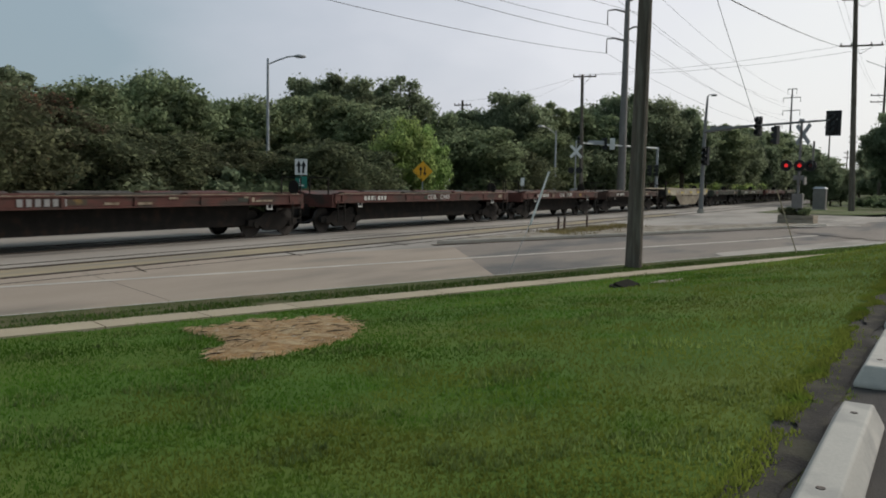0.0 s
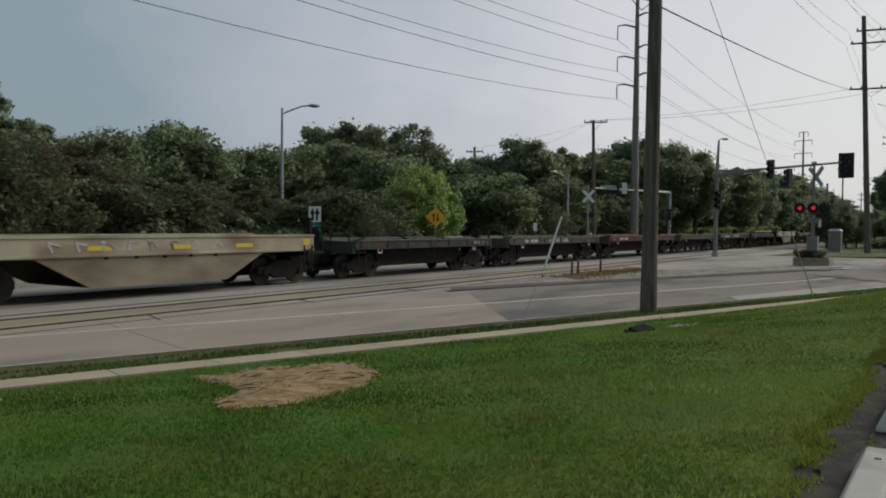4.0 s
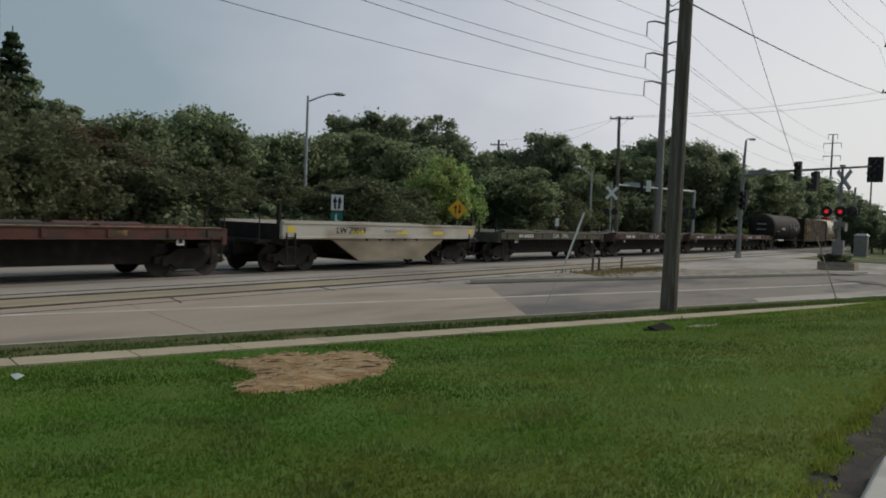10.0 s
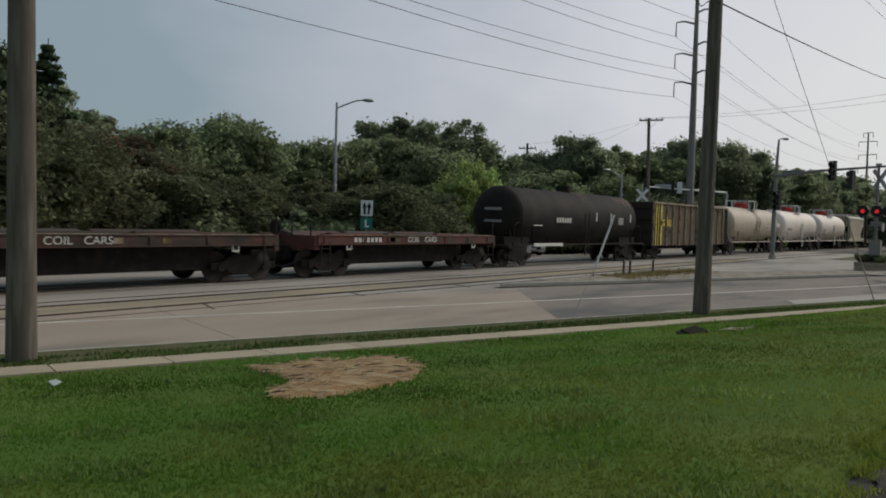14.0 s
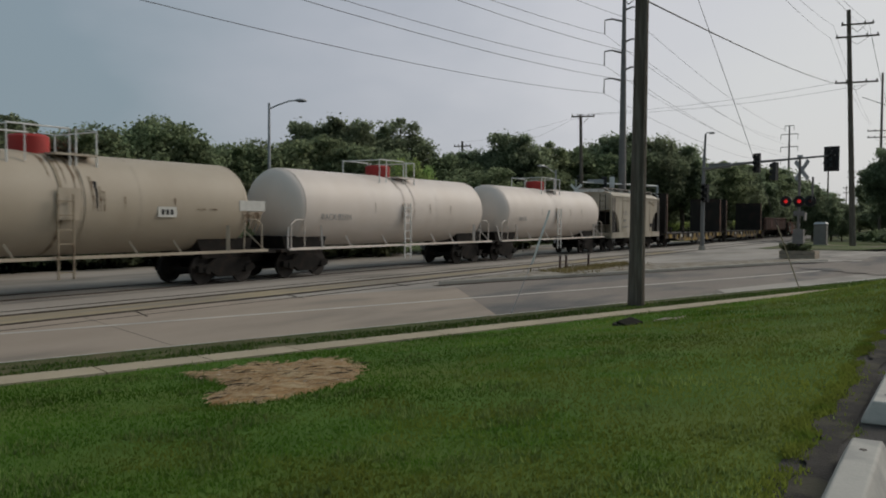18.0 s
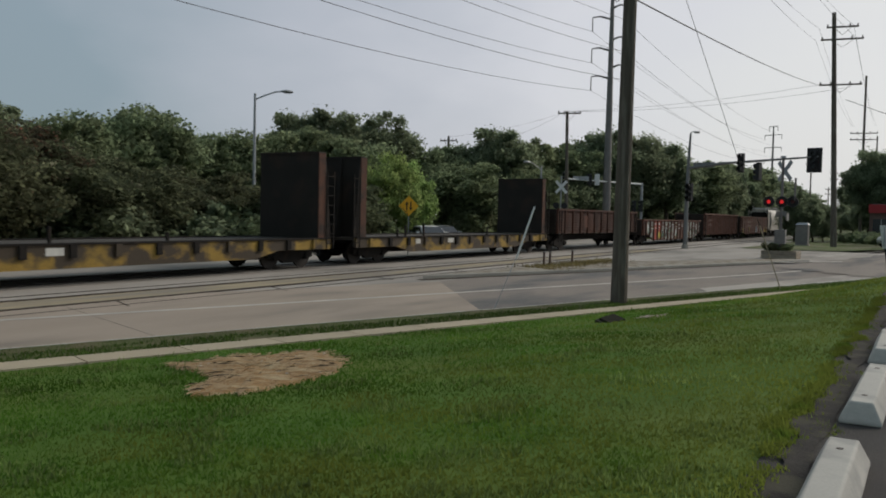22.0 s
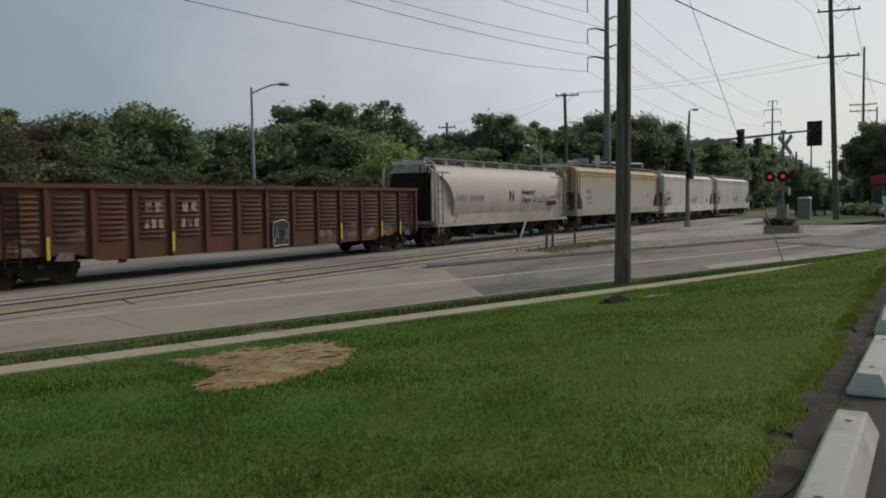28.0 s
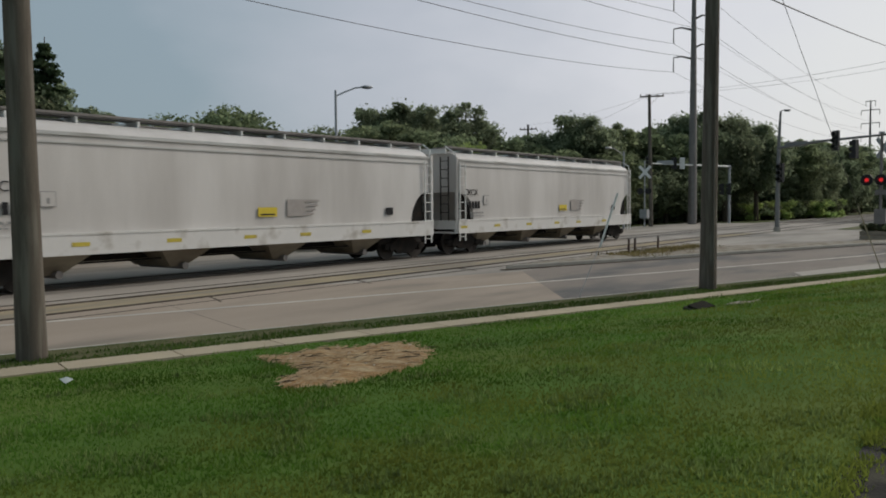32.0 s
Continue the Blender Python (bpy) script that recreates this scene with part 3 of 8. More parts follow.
def crown_clumps(rng, height, width, base, count):
    """Clumps of a broad crown between base and height."""
    out = []
    mid, half = (height + base) / 2, (height - base) / 2
    for _ in range(int(count * 1.9)):
        d = Vector((rng.gauss(0, 1), rng.gauss(0, 1), rng.gauss(0, 1))).normalized()
        big = rng.random() < 0.45
        k = rng.uniform(0.1, 0.72) if big else rng.uniform(0.5, 0.86)
        r = width * (rng.uniform(0.12, 0.20) if big else rng.uniform(0.065, 0.12))
        taper = 1.0 - 0.35 * max(0, d.z) * k
        out.append((d.x * width / 2 * k * taper, d.y * width / 2 * k * taper, mid + d.z * half * k * 0.95, r * rng.uniform(0.8, 1.3), r * rng.uniform(0.8, 1.3), r * rng.uniform(0.5, 0.9)))
    return out


def make_tree(rng, height, width, base, leaf, material, count=30, per=170, lean=0.0):
    """Meshes of a tree: trunk with limbs, and crown."""
    g = Geo()
    top = height * 0.72
    g.tube([(0, 0, -0.15), (0.03 * height * lean, 0.01 * height, top * 0.4), (0.05 * height * lean, 0, top)], [height * 0.026, height * 0.018, height * 0.006], 8)
    clumps = crown_clumps(rng, height, width, base, count)
    for c in clumps[: count // 2]:
        z0 = rng.uniform(0.25, 0.6) * top
        m = Vector((c[0] * 0.45, c[1] * 0.45, (z0 + c[2]) / 2 + 0.2))
        g.tube([(0, 0, z0), m, (c[0], c[1], c[2])], [height * 0.010, height * 0.007, height * 0.002], 5, caps=False)
    v, f = foliage(rng, clumps, int(per * 0.72), leaf)
    hull = [(0, 0, (height * 0.94 + base) / 2, width * 0.36, width * 0.36, (height * 0.94 - base) * 0.40), (0, 0, base + (height - base) * 0.34, width * 0.42, width * 0.42, (height - base) * 0.30)]
    v2, f2 = foliage(rng, hull, per * count // 4, leaf * 1.1)
    f += [tuple(i + len(v) for i in q) for q in f2]
    return g.mesh("trunk", M["bark"]), loose("crown", v + v2, f, M[material])


def make_bush(rng, height, width, leaf, material, count=16, per=190):
    g = Geo()
    clumps = []
    for _ in range(int(count * 1.7)):
        a, r = rng.uniform(0, 2 * math.pi), rng.uniform(0, 0.46) * width
        s = width * rng.uniform(0.08, 0.2)
        clumps.append((r * math.cos(a), r * math.sin(a), rng.uniform(0.12, 0.82) * height, s, s, s * 0.8))
    for c in clumps[:7]:
        g.tube([(c[0] * 0.15, c[1] * 0.15, -0.1), (c[0] * 0.6, c[1] * 0.6, c[2] * 0.6), c[:3]], [0.05, 0.035, 0.012], 5, caps=False)
    v, f = foliage(rng, clumps, int(per * 0.8), leaf)
    v2, f2 = foliage(rng, [(0, 0, height * 0.42, width * 0.40, width * 0.40, height * 0.42)], per * 5, leaf)
    f += [tuple(i + len(v) for i in q) for q in f2]
    return g.mesh("stems", M["bark"]), loose("crown", v + v2, f, M[material])


rt = random.Random(7)
TREES = {}
for key, h, w, b, leaf, m, cnt, per in (("oak", 12, 9.5, 2.2, 0.15, "leaf_b", 56, 260), ("ash", 12, 8.0, 2.5, 0.14, "leaf_a", 48, 260), ("maple", 10, 8.5, 1.4, 0.13, "leaf_a", 50, 260),
                                        ("tall", 14, 8.0, 5.5, 0.14, "leaf_b", 34, 240), ("turning", 8, 7.0, 0.8, 0.11, "leaf_red", 44, 260), ("olive", 7.5, 8.0, 0.3, 0.11, "leaf_c", 50, 280), ("bright", 6, 6.5, 0.3, 0.10, "leaf_d", 44, 280), ("thicket", 8, 8.0, 0.1, 0.13, "leaf_b", 54, 280)):
    trunk, crown = make_tree(rt, h, w, b, leaf, m, cnt, per, rt.uniform(-1, 1))
    TREES[key] = (sorted(q.co.z for q in crown.vertices)[-400], w, trunk, crown)
TREE_LABEL = {"oak": "large dark green broadleaf tree in the wood", "ash": "mid-green broadleaf tree in the wood", "maple": "round dense green tree beyond the tracks", "tall": "tall thin-crowned tree with sky showing through",
              "turning": "low tree with leaves turning russet", "olive": "wide olive-green shrubby tree by the tracks", "bright": "pale yellow-green willow-like tree", "thicket": "dense dark thicket of young trees by the railway"}


def plant(key, az, d, top, width, spin=0.0, z0=0.0):
    h, w, trunk, crown = TREES[key]
    t = thing("tree", TREE_LABEL[key], "tree", "trees beyond the railway")
    part("trunk", trunk, None, t)
    part("crown", crown, None, t)
    x, y = d * math.cos(radians(az)), d * math.sin(radians(az))
    t.matrix_basis = pose(x, y, z0, 0, 0, spin) @ Matrix.Diagonal((width / w, width / w, (top - z0) / h, 1))
    return t


FRONT = [("olive", 64, 35, 6.0, 8), ("olive", 61.5, 37, 5.4, 8.5), ("turning", 59.6, 40, 5.6, 7), ("turning", 57.6, 42, 5.6, 6.5), ("olive", 55.5, 41, 4.8, 9), ("maple", 56.0, 47, 6.6, 8), ("maple", 53.2, 50, 7.3, 8.5), ("maple", 50.8, 52, 8.0, 8.5), ("olive", 52, 43, 4.4, 8), ("olive", 48.5, 46, 4.2, 8), ("olive", 45.5, 46, 4.0, 7)]
SECOND = [("olive", 43, 47, 3.8, 7), ("olive", 40.5, 46, 4.1, 8), ("olive", 38, 50, 4.1, 8), ("bright", 34.6, 55, 6.0, 5.6), ("bright", 33.2, 56, 5.6, 4.6), ("maple", 29.2, 62, 6.0, 9), ("olive", 27, 66, 4.6, 9), ("maple", 24.6, 84, 7.0, 9), ("maple", 36.8, 60, 7.2, 9), ("ash", 39.8, 63, 8.4, 9), ("maple", 46.6, 58, 7.1, 9), ("maple", 43.4, 60, 7.7, 8.5)]
THIRD = [("oak", 41.0, 80, 11.3, 9), ("oak", 38.6, 80, 11.6, 10.5), ("tall", 35.0, 82, 12.0, 8.5), ("ash", 32.0, 84, 8.8, 11), ("oak", 30.0, 88, 9.5, 10), ("oak", 27.0, 88, 11.3, 10), ("ash", 25.0, 92, 10.6, 9), ("ash", 22.4, 96, 10.4, 11), ("oak", 19.9, 100, 12.5, 10), ("oak", 17.5, 104, 12.3, 11), ("oak", 15.6, 108, 11.7, 10)]
FOURTH = [("ash", 13.6, 125, 10.5, 13), ("oak", 21.4, 112, 12.1, 12), ("ash", 11.6, 150, 12.0, 17), ("oak", 45.0, 72, 8.1, 11), ("ash", 48.0, 70, 8.0, 9), ("oak", 58.0, 54, 6.7, 10), ("oak", 60.5, 52, 7.8, 9), ("oak", 63.6, 44, 8.0, 8), ("oak", 66.5, 40, 8.8, 9), ("olive", 67, 33, 6.0, 9)]
RIGHT = [("oak", 3.0, 118, 11.4, 9.5), ("oak", 1.4, 122, 11.5, 9), ("ash", -1.7, 116, 11.0, 8.5), ("oak", -4.0, 118, 10.5, 11), ("ash", -0.3, 130, 9.8, 9), ("oak", 9.9, 180, 13.0, 18), ("oak", 8.3, 230, 11.9, 18), ("ash", 7.4, 300, 12.3, 20), ("oak", 4.3, 330, 18.7, 14), ("ash", 6.3, 420, 11.1, 20)]
THICKET = [("thicket", 24.6, 88, 6.6, 9), ("thicket", 23.0, 93, 7.0, 10), ("thicket", 21.3, 96, 7.4, 10), ("thicket", 19.5, 100, 7.5, 10), ("thicket", 17.8, 112, 9.0, 11), ("thicket", 16.5, 120, 10.2, 12), ("thicket", 15.0, 122, 9.7, 11), ("thicket", 13.6, 128, 10.0, 11), ("thicket", 12.4, 135, 10.5, 11), ("thicket", 11.2, 145, 10.7, 11), ("thicket", 10.3, 152, 9.0, 10), ("thicket", 9.5, 162, 8.8, 10),
           ("thicket", 7.6, 100, 5.7, 4.6), ("thicket", 7.0, 101, 5.2, 4.6), ("thicket", 6.5, 103, 4.7, 4.5), ("thicket", 5.9, 104, 4.3, 3.6), ("thicket", 4.9, 210, 6.4, 9), ("thicket", 4.2, 200, 5.0, 9), ("thicket", 3.4, 190, 7.0, 9), ("thicket", 0.2, 136, 6.0, 12), ("thicket", -2.6, 138, 6.5, 13), ("thicket", -5.0, 130, 6.5, 12), ("oak", -2.8, 150, 11.0, 12)]
for i, row in enumerate(FRONT + SECOND + THIRD + FOURTH + RIGHT + THICKET):
    plant(*row, spin=(i * 67) % 360)
BUSH = [(*make_bush(random.Random(20 + k), 2.6, 4.2, 0.14, m), m) for k, m in enumerate(("leaf_c", "leaf_a", "leaf_b", "leaf_d"))]


def bush(k, x, y, h, w, spin, label="dense rough hedge bush at the wood's edge", z0=0.0):
    t = thing("bush", label, "bush", "bushes at the wood's edge")
    part("stems", BUSH[k][0], None, t)
    part("crown", BUSH[k][1], None, t)
    t.matrix_basis = pose(x, y, z0, 0, 0, spin) @ Matrix.Diagonal((w / 4.2, w / 4.2, h / 2.6, 1))


rb = random.Random(3)
for i in range(34):
    az = 64 - i * 1.45
    d = 40 + 18 * smooth(60, 20, az) + rb.uniform(-2, 3)
    if az > 40:
        d = min(d, 45 + rb.uniform(-1, 2))
    if 41 < d * math.cos(radians(az)) < 52:
        continue
    bush(rb.choice((0, 0, 1, 2)), d * math.cos(radians(az)), max(29.5, d * math.sin(radians(az))), rb.uniform(2.0, 3.0), rb.uniform(4.5, 6.5), rb.uniform(0, 360))
for i in range(26):
    az = 24 - i * 0.72
    d = 92 + i * 5.0
    bush(rb.choice((1, 2, 1)), d * math.cos(radians(az)), max(28.5, d * math.sin(radians(az))), rb.uniform(2.2, 3.4), rb.uniform(6, 9), rb.uniform(0, 360))

for i in range(14):
    az, d = 17.2 - i * 0.5, 108 + i * 1.6
    bush((0, 3, 3, 1)[i % 4], d * math.cos(radians(az)), max(25.6, d * math.sin(radians(az))), rb.uniform(2.0, 2.8), rb.uniform(4, 6), rb.uniform(0, 360), "bright scrub on the bank beyond the crossing")

# conifers
def conifer(x, y, h, w, spin):
    rng = random.Random(int(h * 10) + int(spin))
    t = thing("conifer", "dark upright spruce with open branches", "tree", "spruces at the far left of the wood")
    part("trunk", Geo().tube([(0, 0, -0.1), (0, 0, h * 0.97)], [0.16, 0.02], 8), "bark", t)
    clumps = []
    for i in range(26):
        z = h * (0.1 + 0.86 * i / 26)
        r = w / 2 * (1 - i / 27) * rng.uniform(0.6, 1.1)
        for k in range(5):
            a = rng.uniform(0, 6.28)
            for q in (0.35, 0.65, 0.95):
                clumps.append((r * q * math.cos(a), r * q * math.sin(a), z - 0.25 * r * q, 0.2 + r * 0.16, 0.2 + r * 0.16, 0.16))
    v, f = foliage(rng, clumps, 26, 0.11, 0.5, 1.0)
    part("crown", loose("crown", v, f, M["needle"]), None, t)
    t.matrix_basis = pose(x, y, 0, 0, 0, spin)


conifer(17.9, 33.9, 9.6, 5.6, 10)
conifer(15.4, 34.6, 10.0, 6.0, 80)
conifer(13.2, 33.0, 8.0, 4.4, 200)


# ---- poles, lamps, wires ----
def pole_wood(name, x, y, z0, h, r, label, lean=(0, 0)):
    t = thing(name, label, "utility pole", at=pose(x, y, z0))
    g = Geo()
    pts = [(lean[0] * k / 8, lean[1] * k / 8, h * k / 8 - (0.2 if k == 0 else 0)) for k in range(9)]
    g.tube(pts, [r * (1.06 if k == 0 else 1 - 0.32 * k / 8) for k in range(9)], 20)
    part("shaft", g, "wood_pole", t)
    return t


def arm_set(t, z, half, yaw, parent_h=0.1):
    c, s = math.cos(yaw), math.sin(yaw)
    part("crossarm", Geo().bar((-half * c, -half * s, z), (half * c, half * s, z), 0.1, 0.13), "wood_pole", t)
    for k in (-0.93, -0.45, 0.45, 0.93):
        part("insulator", Geo().tube([(half * k * c, half * k * s, z + 0.05), (half * k * c, half * k * s, z + 0.13), (half * k * c, half * k * s, z + 0.26)], [0.04, 0.075, 0.03], 8), "tower", t)
    for q in (-1, 1):
        part("brace", Geo().bar((q * half * 0.55 * c, q * half * 0.55 * s, z - 0.03), (0, 0, z - 0.65), 0.03, 0.03), "tower", t)


def sag_points(a, b, sag, n=24):
    a, b = Vector(a), Vector(b)
    return [a.lerp(b, k / n) - Vector((0, 0, 4 * sag * (k / n) * (1 - k / n))) for k in range(n + 1)]


def wire(a, b, sag, r=0.012, far=False, label="thin overhead wire between the poles"):
    solid("overhead_wire", Geo().tube(sag_points(a, b, sag), r, 5), "wire_far" if far else "wire", label, "wire", "overhead wires")


big = pole_wood("utility_pole", 19.63, 6.59, 0.1, 12.6, 0.198, "thick weathered wooden utility pole beside the pavement", (0.12, -0.05))
part("lamp_arm", Geo().tube([(0.02, 0, 7.75), (-0.25, 0.5, 8.1), (-0.7, 1.1, 8.3), (-1.2, 1.9, 8.15), (-1.5, 2.35, 7.95)], [0.035] * 5, 8), "galv", big, "curved steel bracket arm")
hd = part("lamp_head", Geo().loft([[(-1.45 + dx * 0.53 + dy * 0.85 * 0.0 - s * 0.55, 2.3 + dx * 0.85 + s * 0.85, 7.93 + dz) for dx, dz in ((-0.14, 0), (-0.09, 0.07), (0.09, 0.07), (0.14, 0), (0.10, -0.09), (-0.10, -0.09))] for s, dy in ((0, 0), (0.3, 0), (0.62, 0))]), "galv", big, "cobra-head street lamp")
part("cable_loop", Geo().tube([(0, 0, 7.6), (-0.25, 0.2, 7.35), (-0.45, 0.4, 7.6), (-0.6, 0.6, 7.9)], 0.012, 5), "wire", big)
part("bolt", Geo().disc((0.0, -0.2, 7.7), (0, 1, 0), 0.03, 0.08, 8), "galv", big)
part("cable_conduit", Geo().tube([(-0.12, -0.17, 0), (-0.1, -0.17, 6.0)], 0.02, 6), "wood_pole", big)
leftp = pole_wood("utility_pole", 5.6, 11.21, 0.1, 12.2, 0.195, "tall weathered wooden pole at the pavement's edge", (-0.1, 0.05))
rightp = pole_wood("utility_pole", 17.95, 0.06, 0.84, 12.0, 0.122, "plain wooden pole at the end of the wheel stops", (0.15, 0.5))
up = pole_wood("utility_pole", 74.7, 6.9, 0.45, 19.1, 0.24, "tall wooden pole with three crossarms at the junction", (0.2, 0.7))
for z, hf in ((17.85, 1.2), (16.85, 1.6), (13.15, 1.6)):
    arm_set(up, z, hf, radians(100))
xp = pole_wood("utility_pole", 74.0, 30.3, 0.0, 12.4, 0.2, "wooden pole with a single crossarm behind the train", (-0.1, 0.2))
arm_set(xp, 12.2, 1.1, radians(110))
for (x, y, h, hf) in ((129.7, 8.7, 23.0, 1.75), (88.0, 52.0, 12.0, 1.1), (112.0, 66.0, 12.0, 1.2), (158.9, 18.8, 14.4, 0.9), (189.1, 17.9, 13.2, 0.8), (228.8, 22.8, 11.4, 0.8)):
    q = pole_wood("utility_pole", x, y, 0.0, h, 0.2 if h > 11.5 and h < 13 or h > 20 else 0.16, "distant wooden pole with crossarms")
    arm_set(q, h - (8.0 if h > 20 else 0.6), hf, radians(100))
    arm_set(q, h - (8.9 if h > 20 else 1.8), hf, radians(100))

pole_wood("utility_pole", 129.9, 7.0, 0.0, 14.6, 0.14, "shorter wooden pole beside a tall one")

# steel transmission pole with curved arms
TX, TY = 82.9, 29.5
tw = thing("transmission_pole", "tall tapering steel transmission pole with davit arms", "transmission pole", at=pose(TX, TY, 0))
part("shaft", Geo().tube([(0, 0, -0.2), (0, 0, 13.3), (0, 0, 26.2)], [0.46, 0.33, 0.18], 16), "tower", tw)
TIPS = []
for q, zs in ((1, (15.6, 18.5, 21.75)), (-1, (16.7, 19.6, 22.9))):
    for z in zs:
        L = 1.98 if q > 0 else 1.32
        c, s = -0.31 * q, 0.95 * q
        part("davit_arm", Geo().tube([(0, 0, z + 1.19), (c * L * 0.6, s * L * 0.6, z + 1.54), (c * L, s * L, z + 1.45)], [0.12, 0.09, 0.06], 8), "tower", tw)
        part("insulator", Geo().tube([(c * L, s * L, z + 1.45), (c * L, s * L, z)], [0.05, 0.07], 8), "tower", tw)
        TIPS.append((TX + c * L, TY + s * L, z))
for (x, y, h) in ((217.0, 34.6, 26.0),):
    q = thing("transmission_pole", "distant steel transmission pole with three arms", "transmission pole", at=pose(x, y, 0))
    part("shaft", Geo().tube([(0, 0, -0.2), (0, 0, h)], [0.42, 0.16], 10), "tower", q)
    for z, hf in ((h - 0.1, 1.1), (h - 2.2, 2.1), (h - 5.3, 2.1), (h - 8.4, 2.1), (h - 11.8, 2.1)):
        part("davit_arm", Geo().bar((-0.25 * hf, -0.97 * hf, z), (0.25 * hf, 0.97 * hf, z), 0.16, 0.16), "tower", q)
        for w in (-1, 1):
            part("insulator", Geo().tube([(0.25 * hf * w, 0.97 * hf * w, z), (0.25 * hf * w, 0.97 * hf * w, z - 1.2)], 0.07, 6), "tower", q)


# ---- signals, signs and street lamps ----
def signal_head(t, x, y, z, yaw, size=1.0, plate=False, name="signal_head"):
    """A three-light signal whose face looks along yaw."""
    m = pose(x, y, z, 0, 0, yaw)
    g = Geo().box(-0.17 * size, 0.17 * size, -0.1, 0.16, -0.55 * size, 0.55 * size)
    h = part(name, g, "black", t, "black three-light signal head", at=m)
    if plate:
        part("backplate", Geo().box(-0.42 * size, 0.42 * size, 0.08, 0.11, -0.72 * size, 0.72 * size), "black", h)
    for k in (-0.36, 0, 0.36):
        part("lens", Geo().disc((0, -0.11, k * size), (0, 1, 0), 0.13 * size, 0.03, 14), "lens_dark", h)
        part("visor", Geo().tube([(0, -0.11, k * size), (0, -0.33, k * size)], 0.145 * size, 12, caps=False), "black", h)
    return h


mast = thing("signal_mast", "grey traffic signal mast with a long arm and lamp", "traffic signal", at=pose(63.8, 16.27, 0))
part("base", Geo().tube([(0, 0, 0), (0, 0, 0.35)], [0.28, 0.24], 12), "kerb", mast)
part("post", Geo().tube([(0, 0, 0), (0, 0, 3.5), (0.1, -0.02, 6.9), (0.14, -0.1, 8.9)], [0.17, 0.15, 0.12, 0.07], 14), "mast_grey", mast)
part("lamp_arm", Geo().tube([(0.14, -0.1, 8.85), (0.15, -0.22, 8.98), (0.15, -0.42, 9.0)], 0.035, 6), "mast_grey", mast)
part("lamp_head", Geo().box(0.04, 0.28, -0.75, -0.38, 8.86, 9.0), "mast_grey", mast)
ARM = [(0.05, 0, 6.2), (-1.2, -3.0, 6.45), (-4.05, -9.6, 6.62)]
part("arm", Geo().tube(ARM, [0.12, 0.10, 0.06], 10), "mast_grey", mast, "long steel mast arm")
part("street_sign", Geo().slab([(-0.95, -0.05), (0.95, -0.05), (0.95, 0.33), (-0.95, 0.33)], 1, -0.012, 0.012), "mast_grey", mast, "pale street name sign seen edge on", at=pose(-0.55, -1.35, 6.25, 0, 0, 68 - 180))
signal_head(mast, -0.25, -0.25, 4.35, 250, 1.25)
signal_head(mast, -1.76, -4.24, 6.42, 250, 1.25)
signal_head(mast, -2.37, -5.57, 5.75, 160, 1.15)
signal_head(mast, -3.95, -9.35, 6.4, 262, 1.15, True)

# level crossing signal in its planter
cs = thing("crossing_signal", "railway crossing signal with crossbuck and red lights", "crossing signal", at=pose(52.6, 7.77, 0))
part("post", Geo().tube([(0, 0, 0), (0, 0, 6.1)], [0.085, 0.075], 10), "tower", cs)
part("gate_arm_tip", Geo().tube([(-0.05, -0.72, 3.3), (-0.05, -0.74, 4.85)], 0.06, 8), "tower", cs)
for a in (45, -45):
    part("crossbuck", Geo().slab([(-0.78, -0.14), (0.78, -0.14), (0.78, 0.14), (-0.78, 0.14)], 1, -0.012 - a * 0.0002, 0.012 - a * 0.0002), "galv", cs, "weathered crossbuck board seen from behind", at=pose(-0.06, -0.12, 5.27, 0, 0, 228) @ pose(0, 0, 0, 0, a, 0))
bar_ = part("light_bar", Geo().bar((-0.05, 0.75, 3.42), (0.0, -0.75, 3.42), 0.06, 0.06), "black", cs)
for yy, m_ in ((0.72, "lens_red"), (-0.02, "lens_red"), (-0.62, "lens_dim")):
    k = part("lamp", Geo().disc((-0.1, yy, 3.42), (1, 0.12, 0), 0.33, 0.03, 24), "black", cs, "round black lamp target")
    part("hood", Geo().tube([(-0.11, yy, 3.42), (-0.36, yy, 3.42)], 0.17, 14, caps=False), "black", k)
    part("lens", Geo().disc((-0.13, yy, 3.42), (1, 0.12, 0), 0.115, 0.05, 18), m_, k)
    part("rim", Geo().tube([(-0.085, yy, 3.42), (-0.125, yy + 0.005, 3.42)], 0.335, 24, caps=False), "tower", k)
part("gate_box", Geo().box(-0.25, 0.25, -0.3, 0.3, 0.9, 1.75), "tower", cs, "dull grey gate mechanism box")
part("bell", Geo().disc((0, 0, 6.1), (0, 0, 1), 0.16, 0.12, 14), "galv", cs)
part("counterweight", Geo().box(-0.7, 0.1, -0.42, -0.34, 2.3, 2.75), "tower", cs)
part("name_plate", Geo().box(-0.05, -0.03, -0.3, 0.3, 2.55, 2.85), "tower", cs)
pl = thing("planter", "low weathered timber planter round the crossing signal", "planter", at=pose(52.6, 7.7, 0))
for z in (0.03, 0.27):
    for dx, dy, lx, ly in ((0, -0.88, 0.95, 0.1), (0, 0.88, 0.95, 0.1), (-0.88, 0, 0.1, 0.95), (0.88, 0, 0.1, 0.95)):
        part("timber", Geo().box(dx - lx, dx + lx, dy - ly, dy + ly, z, z + 0.22), "planter_wood", pl)
part("soil", Geo().box(-0.85, 0.85, -0.85, 0.85, 0.0, 0.42), "dirt", pl)
bush(1, 52.7, 7.5, 0.55, 1.1, 30, "scruffy green weeds growing in the planter", 0.4)
bush(0, 52.4, 8.3, 0.6, 1.1, 130, "scruffy green weeds growing in the planter", 0.4)
